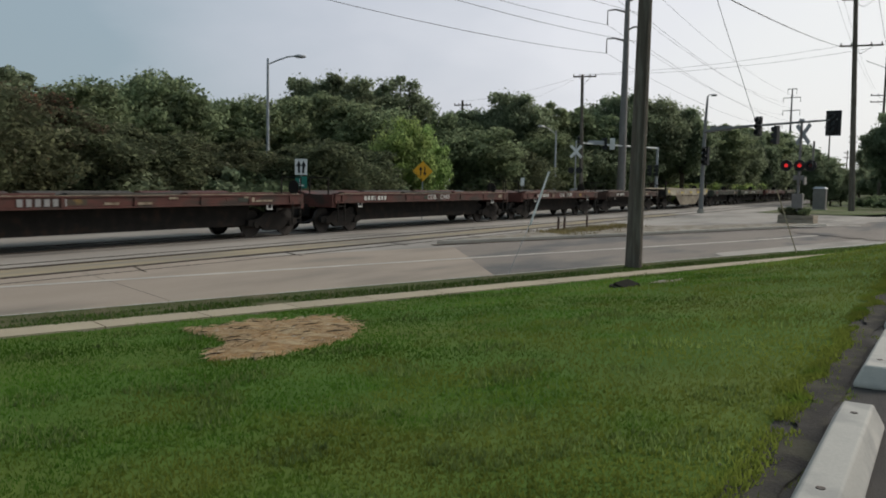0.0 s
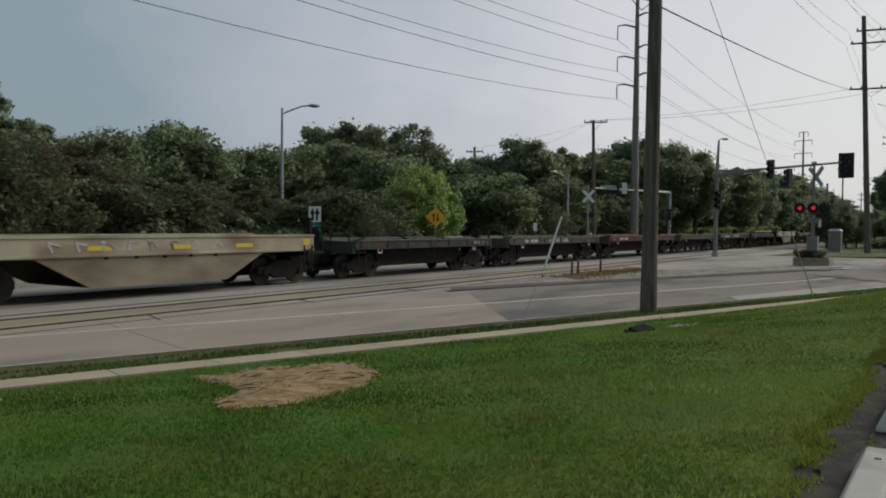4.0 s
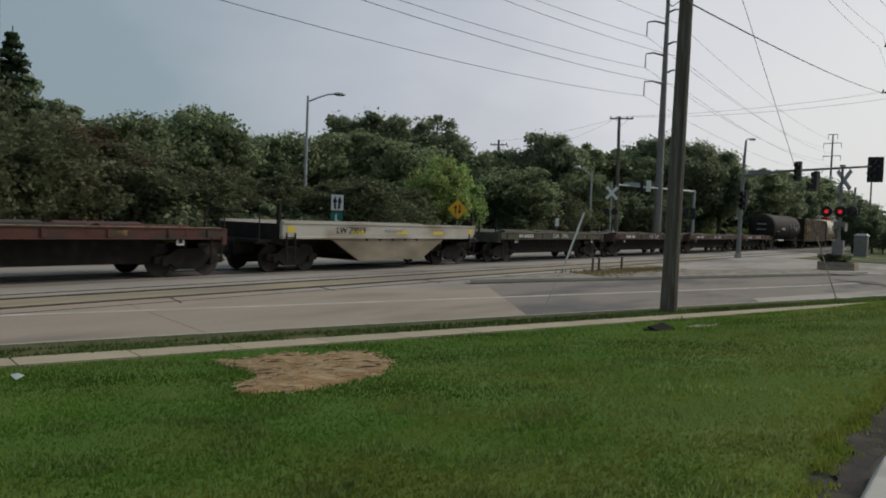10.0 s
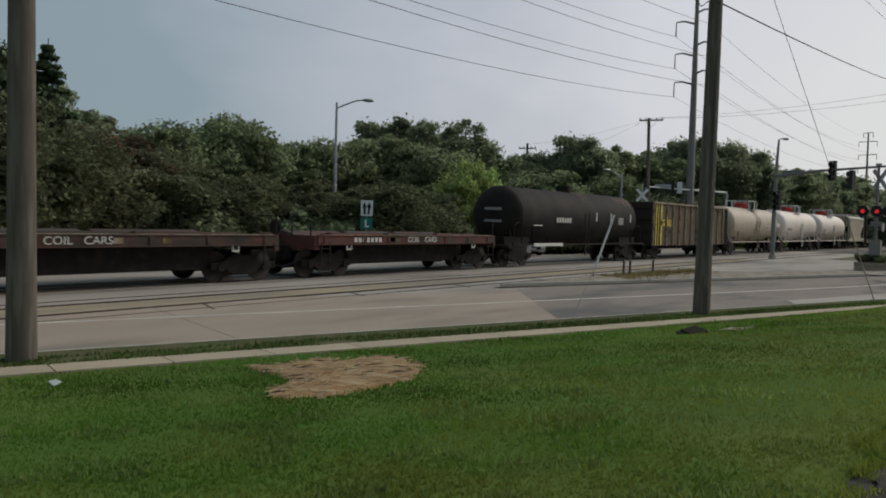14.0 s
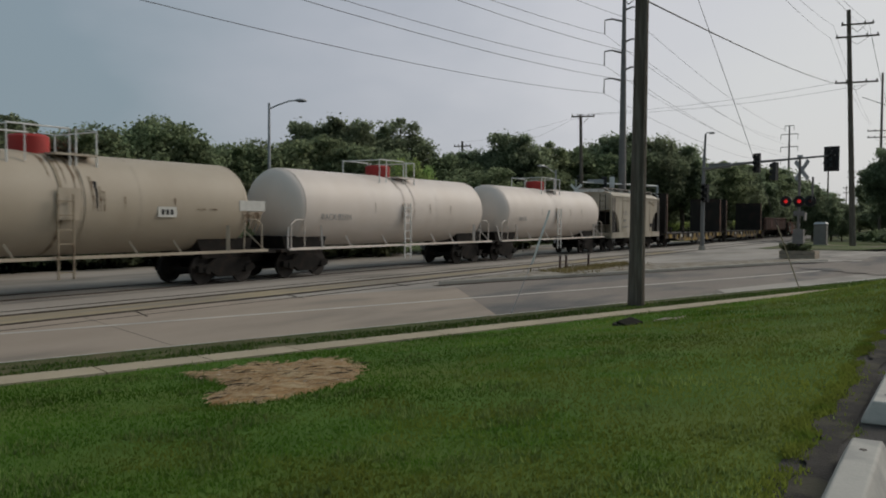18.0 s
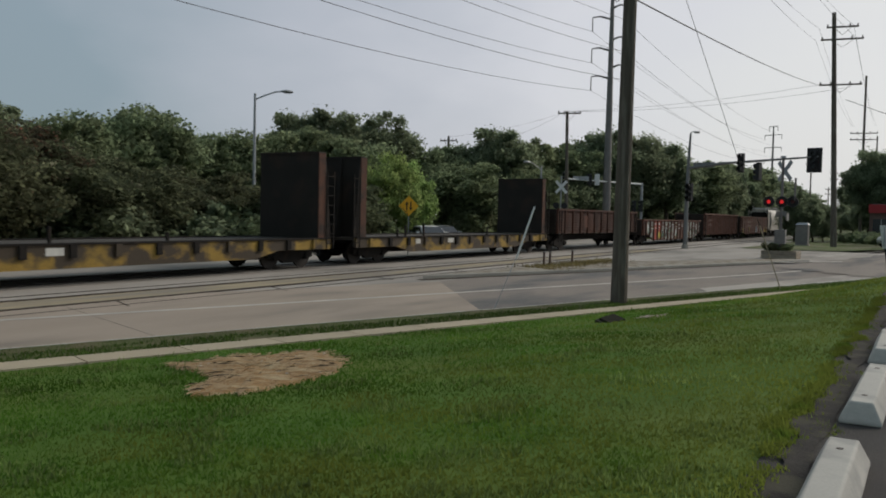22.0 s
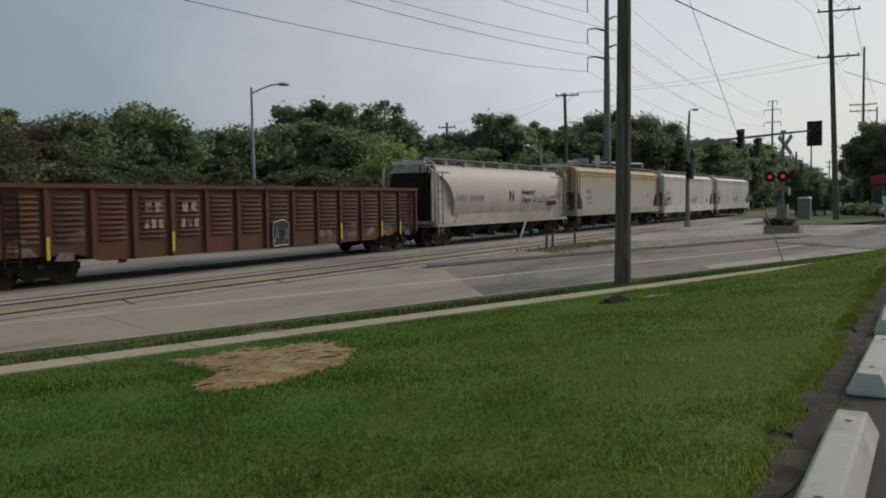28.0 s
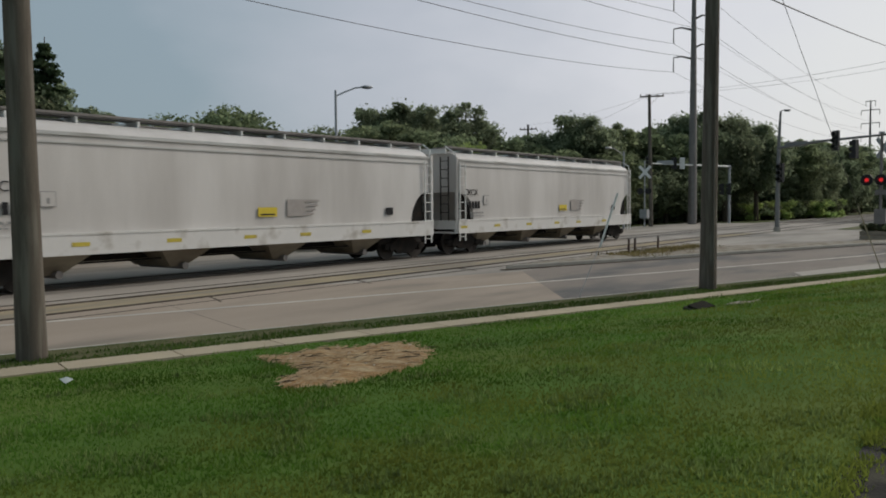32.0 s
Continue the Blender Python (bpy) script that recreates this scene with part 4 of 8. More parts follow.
cab = thing("relay_cabinet", "silver railway relay cabinet with a domed top", "cabinet", at=pose(85.0, 10.6, 0))
part("case", Geo().box(-0.55, 0.55, -0.55, 0.55, 0.1, 2.0), "tower", cab)
part("roof", Geo().loft([[(-0.62, -0.62, 2.0), (0.62, -0.62, 2.0), (0.62, 0.62, 2.0), (-0.62, 0.62, 2.0)], [(-0.4, -0.4, 2.2), (0.4, -0.4, 2.2), (0.4, 0.4, 2.2), (-0.4, 0.4, 2.2)]]), "galv", cab)
part("foot", Geo().box(-0.65, 0.65, -0.65, 0.65, -0.1, 0.1), "kerb", cab)

# signals and crossbuck on the far side
fs = thing("signal_mast", "far traffic signal mast behind the train", "traffic signal", at=pose(88.0, 27.35, 0))
part("post", Geo().tube([(0, 0, 0), (0, 0, 6.15)], [0.18, 0.14], 12), "galv", fs)
part("arm", Geo().tube([(0, 0, 6.0), (-11.4, 4.35, 6.08)], [0.11, 0.07], 8), "white", fs, "pale painted mast arm")
part("street_sign", Geo().box(-0.8, 0.8, -0.02, 0.02, 6.0, 6.4), "galv", fs, "pale grey street sign", at=pose(-9.4, 3.4, 0, 0, 0, -66))
for dx, dy in ((-0.3, -0.1), (-0.4, 0.6), (-7.9, 2.95), (-11.4, 4.2)):
    signal_head(fs, dx, dy, 3.6 if dy < 1 else 6.15, 200, 1.1)
part("signal_back", Geo().box(-0.25, 0.25, -0.12, 0.12, 5.6, 6.75), "sign_white", fs, "white signal head seen from behind", at=pose(-7.0, 2.55, 0, 0, 0, -66))
fc = thing("crossing_signal", "far crossbuck signal post behind the train", "crossing signal", at=pose(72.1, 30.15, 0))
part("post", Geo().tube([(0, 0, 0), (0, 0, 6.1)], 0.07, 8), "galv", fc)
for a in (48, -48):
    part("crossbuck", Geo().slab([(-0.75, -0.13), (0.75, -0.13), (0.75, 0.13), (-0.75, 0.13)], 1, -0.012 - a * 0.0002, 0.012 - a * 0.0002), "sign_white", fc, "white crossbuck board", at=pose(-0.1, -0.06, 5.05, 0, 0, -66) @ pose(0, 0, 0, 0, a, 0))
for yy in (-0.4, 0.4):
    part("lamp", Geo().disc((-0.1, yy, 3.3), (1, 0.3, 0), 0.3, 0.06, 16), "black", fc)
part("box", Geo().box(-0.3, 0.3, -0.35, 0.35, 0.8, 1.6), "galv", fc)


def street_lamp(x, y, h, reach, yaw, label):
    t = thing("street_lamp", label, "street lamp", at=pose(x, y, 0, 0, 0, yaw))
    part("post", Geo().tube([(0, 0, -0.1), (0, 0, h)], [0.13, 0.07], 12), "galv", t)
    part("arm", Geo().tube([(0, 0, h - 0.35), (reach * 0.35, 0, h - 0.05), (reach * 0.7, 0, h + 0.2), (reach, 0, h + 0.28)], 0.045, 8), "galv", t)
    part("lamp_head", Geo().loft([[(reach - 0.15 + s, yy * k, h + 0.28 + zz * k) for yy, zz in ((-0.16, 0), (-0.1, 0.09), (0.1, 0.09), (0.16, 0), (0.1, -0.1), (-0.1, -0.1))] for s, k in ((0, 0.5), (0.2, 1), (0.5, 1), (0.7, 0.5))]), "galv", t)
    return t


street_lamp(36.04, 34.66, 9.1, 1.75, -32, "grey steel street lamp among the trees")
street_lamp(66.9, 29.9, 6.7, 1.4, 150, "grey street lamp by the far signals")


def sign_post(x, y, h, label):
    t = thing("road_sign", label, "road sign", at=pose(x, y, 0, 0, 0, -52))
    part("post", Geo().bar((0, 0, -0.1), (0, 0, h), 0.05, 0.05), "galv", t)
    return t


ys = sign_post(36.9, 24.2, 3.1, "amber diamond two-way traffic sign on a post")
part("panel", Geo().slab([(-0.55, 2.62), (0, 2.07), (0.55, 2.62), (0, 3.17)], 1, -0.05, -0.035), "sign_yellow", ys)
part("border", Geo().slab([(-0.5, 2.62), (0, 2.12), (0, 2.15), (-0.47, 2.62)], 1, -0.054, -0.051), "black", ys)
for sx, d in ((-0.11, 1), (0.11, -1)):
    z0, z1 = (2.38, 2.86)
    tip, tail = (z1, z0) if d == 1 else (z0, z1)
    part("arrow", Geo().slab([(sx - 0.03, tail), (sx + 0.03, tail), (sx + 0.03, tip - d * 0.16), (sx + 0.095, tip - d * 0.16), (sx, tip), (sx - 0.095, tip - d * 0.16), (sx - 0.03, tip - d * 0.16)], 1, -0.056, -0.051), "black", ys)
kr = sign_post(31.5, 28.0, 3.1, "white sign with two black arrows above a green plate")
part("panel", Geo().slab([(-0.31, 2.3), (0.31, 2.3), (0.31, 3.1), (-0.31, 3.1)], 1, -0.05, -0.035), "sign_white", kr)
for sx in (-0.12, 0.12):
    part("arrow", Geo().slab([(sx - 0.06 - 0.2 * sx, 2.38), (sx + 0.05 - 0.2 * sx, 2.38), (sx + 0.055, 2.72), (sx + 0.125, 2.72), (sx, 3.02), (sx - 0.125, 2.72), (sx - 0.055, 2.72)], 1, -0.056, -0.051), "black", kr)
gp = part("green_plate", Geo().slab([(-0.3, 1.62), (0.3, 1.62), (0.3, 2.22), (-0.3, 2.22)], 1, -0.05, -0.035), "sign_green", kr, "green plate with a pale mark")
part("mark", Geo().slab([(-0.08, 1.72), (0.14, 1.72), (0.14, 1.8), (0.0, 1.8), (0.0, 2.1), (-0.08, 2.1)], 1, -0.056, -0.051), "sign_white", gp)
sp = thing("parking_sign", "thin dark post with a small pale sign seen edge on", "sign post", at=pose(18.76, 0.64, land(18.76, 0.64)))
part("post", Geo().bar((0, 0, -0.1), (0, 0.2, 1.3), 0.045, 0.045), "black", sp)
part("panel", Geo().slab([(0.09, 0.86), (0.19, 0.86), (0.26, 1.33), (0.15, 1.33)], 0, -0.04, -0.028), "sign_white", sp)
part("panel_rim", Geo().box(-0.14, -0.028, 0.155, 0.175, 0.9, 1.3), "galv", sp)


# guy wires with pale guards
def guy(foot, top, label):
    t = thing("guy_wire", label, "guy wire")
    f, k = Vector(foot), Vector(top)
    d = (k - f).normalized()
    part("strand", Geo().tube([f, k], 0.008, 5), "wire", t)
    part("guard", Geo().tube([f + d * 0.05, f + d * 2.4], 0.016, 8), "pale_guard", t, "sun-bleached tan guard on the lower end")


lean = thing("leaning_pole", "pale thin plastic pole leaning over the verge", "marker pole")
part("strand", Geo().tube([(16.6, 8.5, 0.05), (17.08, 8.19, 1.28)], 0.007, 6), "galv", lean, "thin bare steel rod")
part("shaft", Geo().tube([(17.06, 8.20, 1.2), (17.46, 7.95, 2.42)], [0.024, 0.024], 8), "white", lean)
part("base", Geo().disc((16.6, 8.5, 0.02), (0, 0, 1), 0.09, 0.1, 10), "black", lean)
guy((27.2, 3.95, 0.1), (19.69, 6.73, 11.8), "long steel guy wire anchored in the lawn's edge")

# wires
wire((19.5, 6.45, 7.55), (74.8, 8.3, 13.6), 0.25, 0.020, label="thick dark service cable between two wooden poles")
wire((19.6, 6.6, 7.7), (2.0, 20.4, 10.6), 0.3, 0.020, label="thick dark service cable along the road")
wire((75.0, 6.5, 12.4), (78.0, -20.5, 2.7), 0.5, 0.024, label="thick dark service cable beyond the junction")
wire((19.7, 6.5, 8.55), (18.05, 0.38, 8.3), 0.12, 0.014, label="drop wire between two wooden poles")
for k, (dy, z) in enumerate(((1.3, 18.4), (-1.3, 18.4), (1.5, 17.4), (-1.5, 17.4))):
    wire((19.7, 6.6 + dy * 0.5, 12.4), (74.9, 7.4 + dy, z), 0.5, 0.010, True)
    wire((130, 8.7 + dy, 16.0), (74.9, 7.4 + dy, z), 0.8, 0.010, True)
wire((74.0, 29.6, 12.4), (74.8, 8.4, 13.7), 0.35, 0.012, True)
wire((74.0, 30.9, 12.4), (75.0, 6.2, 13.4), 0.55, 0.012, True)
wire((74.0, 30.3, 12.4), (88.0, 52.0, 11.9), 0.4, 0.010, True)
wire((74.0, 30.9, 12.2), (112.0, 66.0, 11.9), 0.8, 0.010, True)
for k, (tx, ty, tz) in enumerate(TIPS):
    wire((tx, ty, tz), (-60, ty * 1.02, tz + 0.3), 3.7, 0.021, True, "long transmission conductor across the sky")
    wire((tx, ty, tz), (217.0, 34.6 + (ty - TY) * 1.1, 17 + (tz - 15.6) * 0.95), 1.8, 0.018, True, "long transmission conductor across the sky")

mkp = thing("marker_sign", "small white marker paddle on a thin post behind the rails", "sign", at=pose(51.6, 25.5, 0, 0, 0, -64))
part("post", Geo().bar((0, 0, -0.1), (0, 0, 1.95), 0.05, 0.05), "tower", mkp)
part("panel", Geo().box(-0.13, 0.13, -0.045, -0.03, 1.86, 2.42), "sign_white", mkp)

# ---- car park ----
STOPS = [(1.1, 0.36, 0.0), (3.91, 0.35, 0.0), (6.71, 0.33, -0.6), (9.43, 0.34, 0.5), (12.27, 0.30, 0.2), (14.98, 0.22, -0.8), (19.6, -0.12, -5), (21.9, -0.5, -12), (24.3, -1.2, -18)]


def wheel_stop():
    t = thing("wheel_stop", "pale grey concrete wheel stop with sloping sides", "wheel stop", "wheel stops along the lawn")
    L, w, u, h = 0.915, 0.125, 0.07, 0.145
    g = Geo()
    g.add([(-L, -w, 0), (L, -w, 0), (L, w, 0), (-L, w, 0), (-L, -w, 0.03), (L, -w, 0.03), (L, w, 0.03), (-L, w, 0.03), (-L + 0.05, -u, h), (L - 0.05, -u, h), (L - 0.05, u, h), (-L + 0.05, u, h)],
          [(3, 2, 1, 0), (0, 1, 5, 4), (1, 2, 6, 5), (2, 3, 7, 6), (3, 0, 4, 7), (4, 5, 9, 8), (5, 6, 10, 9), (6, 7, 11, 10), (7, 4, 8, 11), (8, 9, 10, 11)])
    me = g.mesh("block", M["stop"])
    bm = bmesh.new()
    bm.from_mesh(me)
    bmesh.ops.bevel(bm, geom=[e for e in bm.edges], offset=0.012, segments=2, affect="EDGES", profile=0.6)
    bm.to_mesh(me)
    bm.free()
    part("block", me, None, t)
    for x in (-0.62, 0.62):
        part("pin", Geo().disc((x, 0, h - 0.003), (0, 0, 1), 0.018, 0.012, 10), "rail", t)
    return t


first = wheel_stop()
for i, (x, y, a) in enumerate(STOPS):
    z = land(x, y) + 0.012
    m_ = pose(x, y, z, 0, 0.2, a)
    if i == 0:
        first.matrix_basis = m_
    else:
        copy_thing(first, m_)
st = thing("parking_lines", "faded cream stall lines on the car park", "parking marking", kind="structure")
for x in (2.55, 5.46, 8.38, 11.45, 14.6, 16.9, 19.6, 22.3):
    part("stripe", Geo().bar((x, 0.05, land(x, 0) + 0.016), (x + 0.25, -5.2, land(x, -5) + 0.016), 0.1, 0.006), "yellow_line", st)

# ---- lawn details ----
pr = random.Random(5)
OUT = [(6.94, 8.2), (7.4, 7.95), (8.15, 8.2), (8.15, 7.6), (8.85, 7.4), (8.5, 6.7), (8.0, 6.05), (7.45, 5.6), (6.6, 5.3), (5.45, 5.23), (5.19, 5.7), (5.4, 6.05), (6.05, 6.35), (6.55, 7.2)]
cx, cy = sum(p[0] for p in OUT) / len(OUT), sum(p[1] for p in OUT) / len(OUT)
g = Geo()
fine = []
for i in range(len(OUT)):
    a, b = OUT[i], OUT[(i + 1) % len(OUT)]
    for k in range(6):
        q = (a[0] + (b[0] - a[0]) * k / 6 + pr.uniform(-0.07, 0.07), a[1] + (b[1] - a[1]) * k / 6 + pr.uniform(-0.07, 0.07))
        fine.append(q)
g.loft([[(cx + (x - cx) * k, cy + (y - cy) * k, land(cx + (x - cx) * k, cy + (y - cy) * k) + dz + (pr.uniform(-0.012, 0.012) if k < 1 else 0)) for x, y in fine] for k, dz in ((1.0, -0.01), (0.9, 0.022), (0.7, 0.03), (0.45, 0.028), (0.2, 0.032), (0.02, 0.03))], caps=False)
solid("bare_patch", g, "dirt", "bare tan earth patch with dead straw in the lawn", "bare patch", kind="structure")
v, f = [], []
for _ in range(2600):
    k, i = math.sqrt(pr.random()) * 0.98, pr.randrange(len(fine))
    x, y = cx + (fine[i][0] - cx) * k, cy + (fine[i][1] - cy) * k
    a, L, w = pr.gauss(0.0, 0.5), pr.uniform(0.015, 0.07), pr.uniform(0.002, 0.006)
    z = land(x, y) + 0.034
    c, s = math.cos(a), math.sin(a)
    q = len(v)
    v += [(x - c * L - s * w, y - s * L + c * w, z), (x + c * L - s * w, y + s * L + c * w, z + pr.uniform(0, 0.008)), (x + c * L + s * w, y + s * L - c * w, z + pr.uniform(0, 0.008)), (x - c * L + s * w, y - s * L - c * w, z)]
    f.append((q, q + 1, q + 2, q + 3))
tagged(new("straw", loose("straw", v, f, M["straw"])), "scattered dead straw on the bare earth", "straw", "", "stuff")
v, f = [], []
for _ in range(55):
    k, i = math.sqrt(pr.random()) * 0.95, pr.randrange(len(fine))
    x, y = cx + (fine[i][0] - cx) * k, cy + (fine[i][1] - cy) * k
    a, L, w = pr.gauss(-0.75, 0.35), pr.uniform(0.04, 0.18), pr.uniform(0.003, 0.013)
    z, q = land(x, y) + 0.045, len(v)
    c, s = math.cos(a), math.sin(a)
    v += [(x - c * L, y - s * L, z - 0.01), (x + s * w, y - c * w, z), (x + c * L, y + s * L, z - 0.005), (x - s * w, y + c * w, z + 0.004)]
    f.append((q, q + 1, q + 2, q + 3))
tagged(new("twigs", loose("twigs", v, f, M["bark"])), "thin dark twigs lying on the bare earth", "twigs", "", "stuff")
v, f = [], []
for _ in range(34):
    k, i = math.sqrt(pr.random()) * 0.9, pr.randrange(len(fine))
    x, y, r = cx + (fine[i][0] - cx) * k, cy + (fine[i][1] - cy) * k, pr.uniform(0.010, 0.032)
    z, q = land(x, y) + 0.026, len(v)
    v += [(x - r, y - r * pr.uniform(0.4, 1), z), (x + r, y - r * 0.6, z), (x + r * 0.7, y + r, z), (x - r * 0.8, y + r * 0.7, z), (x + pr.uniform(-0.4, 0.4) * r, y, z + r * pr.uniform(0.4, 0.8))]
    f += [(q, q + 1, q + 4), (q + 1, q + 2, q + 4), (q + 2, q + 3, q + 4), (q + 3, q, q + 4)]
tagged(new("pebbles", loose("pebbles", v, f, M["pale_stone"])), "small pale pebbles on the bare earth", "pebbles", "", "stuff")
mh = thing("utility_cover", "dark utility box lid tilted in the lawn", "utility cover", at=pose(13.62, 4.68, land(13.62, 4.68), 14, -8, -20) @ Matrix.Diagonal((0.62, 0.66, 0.72, 1)))
part("lid", Geo().loft([[(-0.32, -0.22, -0.05), (0.32, -0.22, -0.05), (0.32, 0.22, -0.05), (-0.32, 0.22, -0.05)], [(-0.3, -0.2, 0.09), (0.3, -0.2, 0.09), (0.3, 0.2, 0.09), (-0.3, 0.2, 0.09)]]), "lid_dark", mh)
part("rim", Geo().box(-0.38, 0.38, -0.28, 0.28, -0.06, 0.03), "edge_soil", mh)
ds = Geo()
ds.loft([[(14.75 + 0.75 * k * math.cos(a) * (1 + 0.25 * math.sin(3 * a + 1)), 4.28 + 0.16 * k * math.sin(a) * (1 + 0.3 * math.cos(4 * a)) - 0.1 * math.cos(a), land(14.75 + 0.75 * k * math.cos(a), 4.28 + 0.16 * k * math.sin(a)) + dz) for a in [2 * math.pi * q / 20 for q in range(20)]] for k, dz in ((1.0, 0.004), (0.6, 0.02), (0.05, 0.022))], caps=False)
solid("dirt_streak", ds, "dirt_grey", "narrow streak of bare dirt beside the utility box", "bare patch", kind="structure")
solid("litter", Geo().add([(4.68, 8.66, 0.25), (4.77, 8.65, 0.29), (4.75, 8.73, 0.28), (4.66, 8.75, 0.30), (4.72, 8.69, 0.32)], [(0, 1, 4), (1, 2, 4), (2, 3, 4), (3, 0, 4), (0, 1, 2, 3)]), "sign_white", "crumpled scrap of white paper on the lawn", "litter")


# ---- paints of the train ----
RUST = (0.10, 0.045, 0.025)
def spray_mat():
    """Overlapping sprayed letters in grey, white, dark and a little yellow."""
    m = mat("layered_spray_paint", (0.2, 0.2, 0.18), 0.7, bump=0.05)
    n, l = m.node_tree.nodes, m.node_tree.links
    tc, a, r = n.new("ShaderNodeTexCoord"), n.new("ShaderNodeTexNoise"), n.new("ShaderNodeValToRGB")
    a.inputs["Scale"].default_value, a.inputs["Detail"].default_value, a.inputs["Distortion"].default_value = 0.85, 2.0, 2.5
    l.new(tc.outputs["Object"], a.inputs["Vector"])
    l.new(a.outputs[0], r.inputs[0])
    e = r.color_ramp.elements
    e[0].position, e[0].color = 0.0, (0.05, 0.022, 0.018, 1)
    e[1].position, e[1].color = 1.0, (0.09, 0.035, 0.028, 1)
    for p, c in ((0.36, (0.03, 0.03, 0.03)), (0.42, (0.10, 0.105, 0.085)), (0.47, (0.30, 0.30, 0.275)), (0.51, (0.06, 0.06, 0.055)), (0.54, (0.085, 0.10, 0.075)), (0.60, (0.24, 0.235, 0.21)), (0.64, (0.07, 0.035, 0.028)), (0.70, (0.35, 0.25, 0.05))):
        k = e.new(p)
        k.color = (*c, 1)
    l.new(r.outputs[0], n["Principled BSDF"].inputs["Base Color"])
    return m


# grime of the running gear; also colours the sheets that paint shade in hopper ends
M["undercar"] = mat("grimy_undercarriage_and_shade", (0.019, 0.0165, 0.0145), 0.9, var=0.4, scale=3, bump=0.3, second=(0.036, 0.024, 0.017), amount=0.25, scale2=3, spec=0.2)
M["wheel"] = mat("worn_wheel_steel", (0.030, 0.024, 0.020), 0.7, 0.2, var=0.3, scale=6)
M["coil_red"] = mat("rusty_red_paint", (0.086, 0.029, 0.022), 0.8, var=0.3, scale=2, second=(0.045, 0.029, 0.022), amount=0.4, scale2=1.6, stretch=(0.6, 1, 1.5))
M["coil_brown"] = mat("dark_brown_paint", (0.062, 0.030, 0.022), 0.8, var=0.3, scale=2, second=(0.03, 0.022, 0.018), amount=0.45, scale2=1.6, stretch=(0.6, 1, 1.5))
M["coil_olive"] = mat("faded_olive_paint", (0.060, 0.064, 0.040), 0.8, var=0.25, scale=2, second=(0.04, 0.038, 0.028), amount=0.4, scale2=1.6, stretch=(0.6, 1, 1.5))
M["coil_dark"] = mat("dark_green_paint", (0.04, 0.046, 0.032), 0.8, var=0.3, scale=2, second=(0.022, 0.02, 0.016), amount=0.45, scale2=1.6, stretch=(0.6, 1, 1.5))
M["cream"] = mat("dirty_cream_paint", (0.38, 0.34, 0.25), 0.7, var=0.12, scale=1.5, second=(0.17, 0.12, 0.075), amount=0.34, scale2=1.1, spread=0.15, stretch=(0.5, 1, 1.2))
M["dull_white"] = mat("dirty_white_paint", (0.43, 0.41, 0.36), 0.7, var=0.1, scale=1.5, second=(0.24, 0.20, 0.14), amount=0.32, scale2=1.1, spread=0.15, stretch=(0.5, 1, 1.2))
M["tank_black"] = mat("soot_black_tank", (0.013, 0.012, 0.011), 0.75, var=0.3, scale=1, second=(0.03, 0.024, 0.02), amount=0.3, scale2=0.8, spread=0.2, spec=0.15)
M["tank_beige"] = mat("dusty_beige_tank", (0.43, 0.37, 0.29), 0.6, var=0.05, scale=0.6, second=(0.34, 0.28, 0.205), amount=0.34, scale2=0.5, spread=0.25, stretch=(1, 1, 0.7))
M["tank_white"] = mat("white_tank_paint", (0.70, 0.625, 0.565), 0.55, var=0.04, scale=0.6, second=(0.60, 0.51, 0.43), amount=0.30, scale2=0.5, spread=0.25, stretch=(1, 1, 0.7))
M["tank_dust"] = mat("rusty_dust_on_black", (0.10, 0.062, 0.042), 0.85, var=0.3, scale=2, second=(0.03, 0.025, 0.02), amount=0.4, scale2=2)
M["valve_red"] = mat("red_valve_housing", (0.36, 0.03, 0.025), 0.6, var=0.2, scale=3)
M["gon_brown"] = mat("dusty_brown_gondola", (0.112, 0.082, 0.050), 0.8, var=0.2, scale=1.2, second=(0.070, 0.050, 0.034), amount=0.42, scale2=0.8, spread=0.2, stretch=(1.2, 1, 0.35))
M["gon_stain"] = mat("rust_stain_on_brown", (0.135, 0.085, 0.045), 0.85, var=0.3, scale=2)
M["gon_red_edge"] = mat("worn_red_rib_edge", (0.15, 0.072, 0.052), 0.8, var=0.3, scale=3, second=(0.10, 0.035, 0.02), amount=0.45, scale2=3)
M["gon_edge"] = mat("scraped_pale_edge", (0.30, 0.25, 0.18), 0.8, var=0.25, scale=3, second=(0.14, 0.10, 0.065), amount=0.4, scale2=3)
M["gon_yellow"] = mat("faded_yellow_paint", (0.50, 0.40, 0.055), 0.7, var=0.18, scale=2, second=(0.20, 0.15, 0.05), amount=0.28, scale2=2)
M["gon_red"] = mat("oxide_red_gondola", (0.108, 0.035, 0.018), 0.75, var=0.3, scale=1.5, second=(0.066, 0.029, 0.018), amount=0.42, scale2=0.9, spread=0.15, stretch=(1.3, 1, 0.6))
M["gon_rust"] = mat("rusted_gondola", (0.082, 0.030, 0.017), 0.85, var=0.3, scale=1.6, second=(0.055, 0.028, 0.021), amount=0.45, scale2=1.1, spread=0.15, stretch=(1.3, 1, 0.6))
M["inside"] = mat("dark_inside_and_end_shade", (0.03, 0.022, 0.018), 0.9, var=0.3, scale=2)
M["bulk_brown"] = mat("dark_brown_bulkhead", (0.018, 0.015, 0.012), 0.85, var=0.3, scale=1.2, second=(0.034, 0.021, 0.015), amount=0.3, scale2=1)
M["bulk_edge"] = mat("rusty_bulkhead_edge", (0.085, 0.036, 0.022), 0.85, var=0.35, scale=2, second=(0.03, 0.02, 0.015), amount=0.4, scale2=1.5)
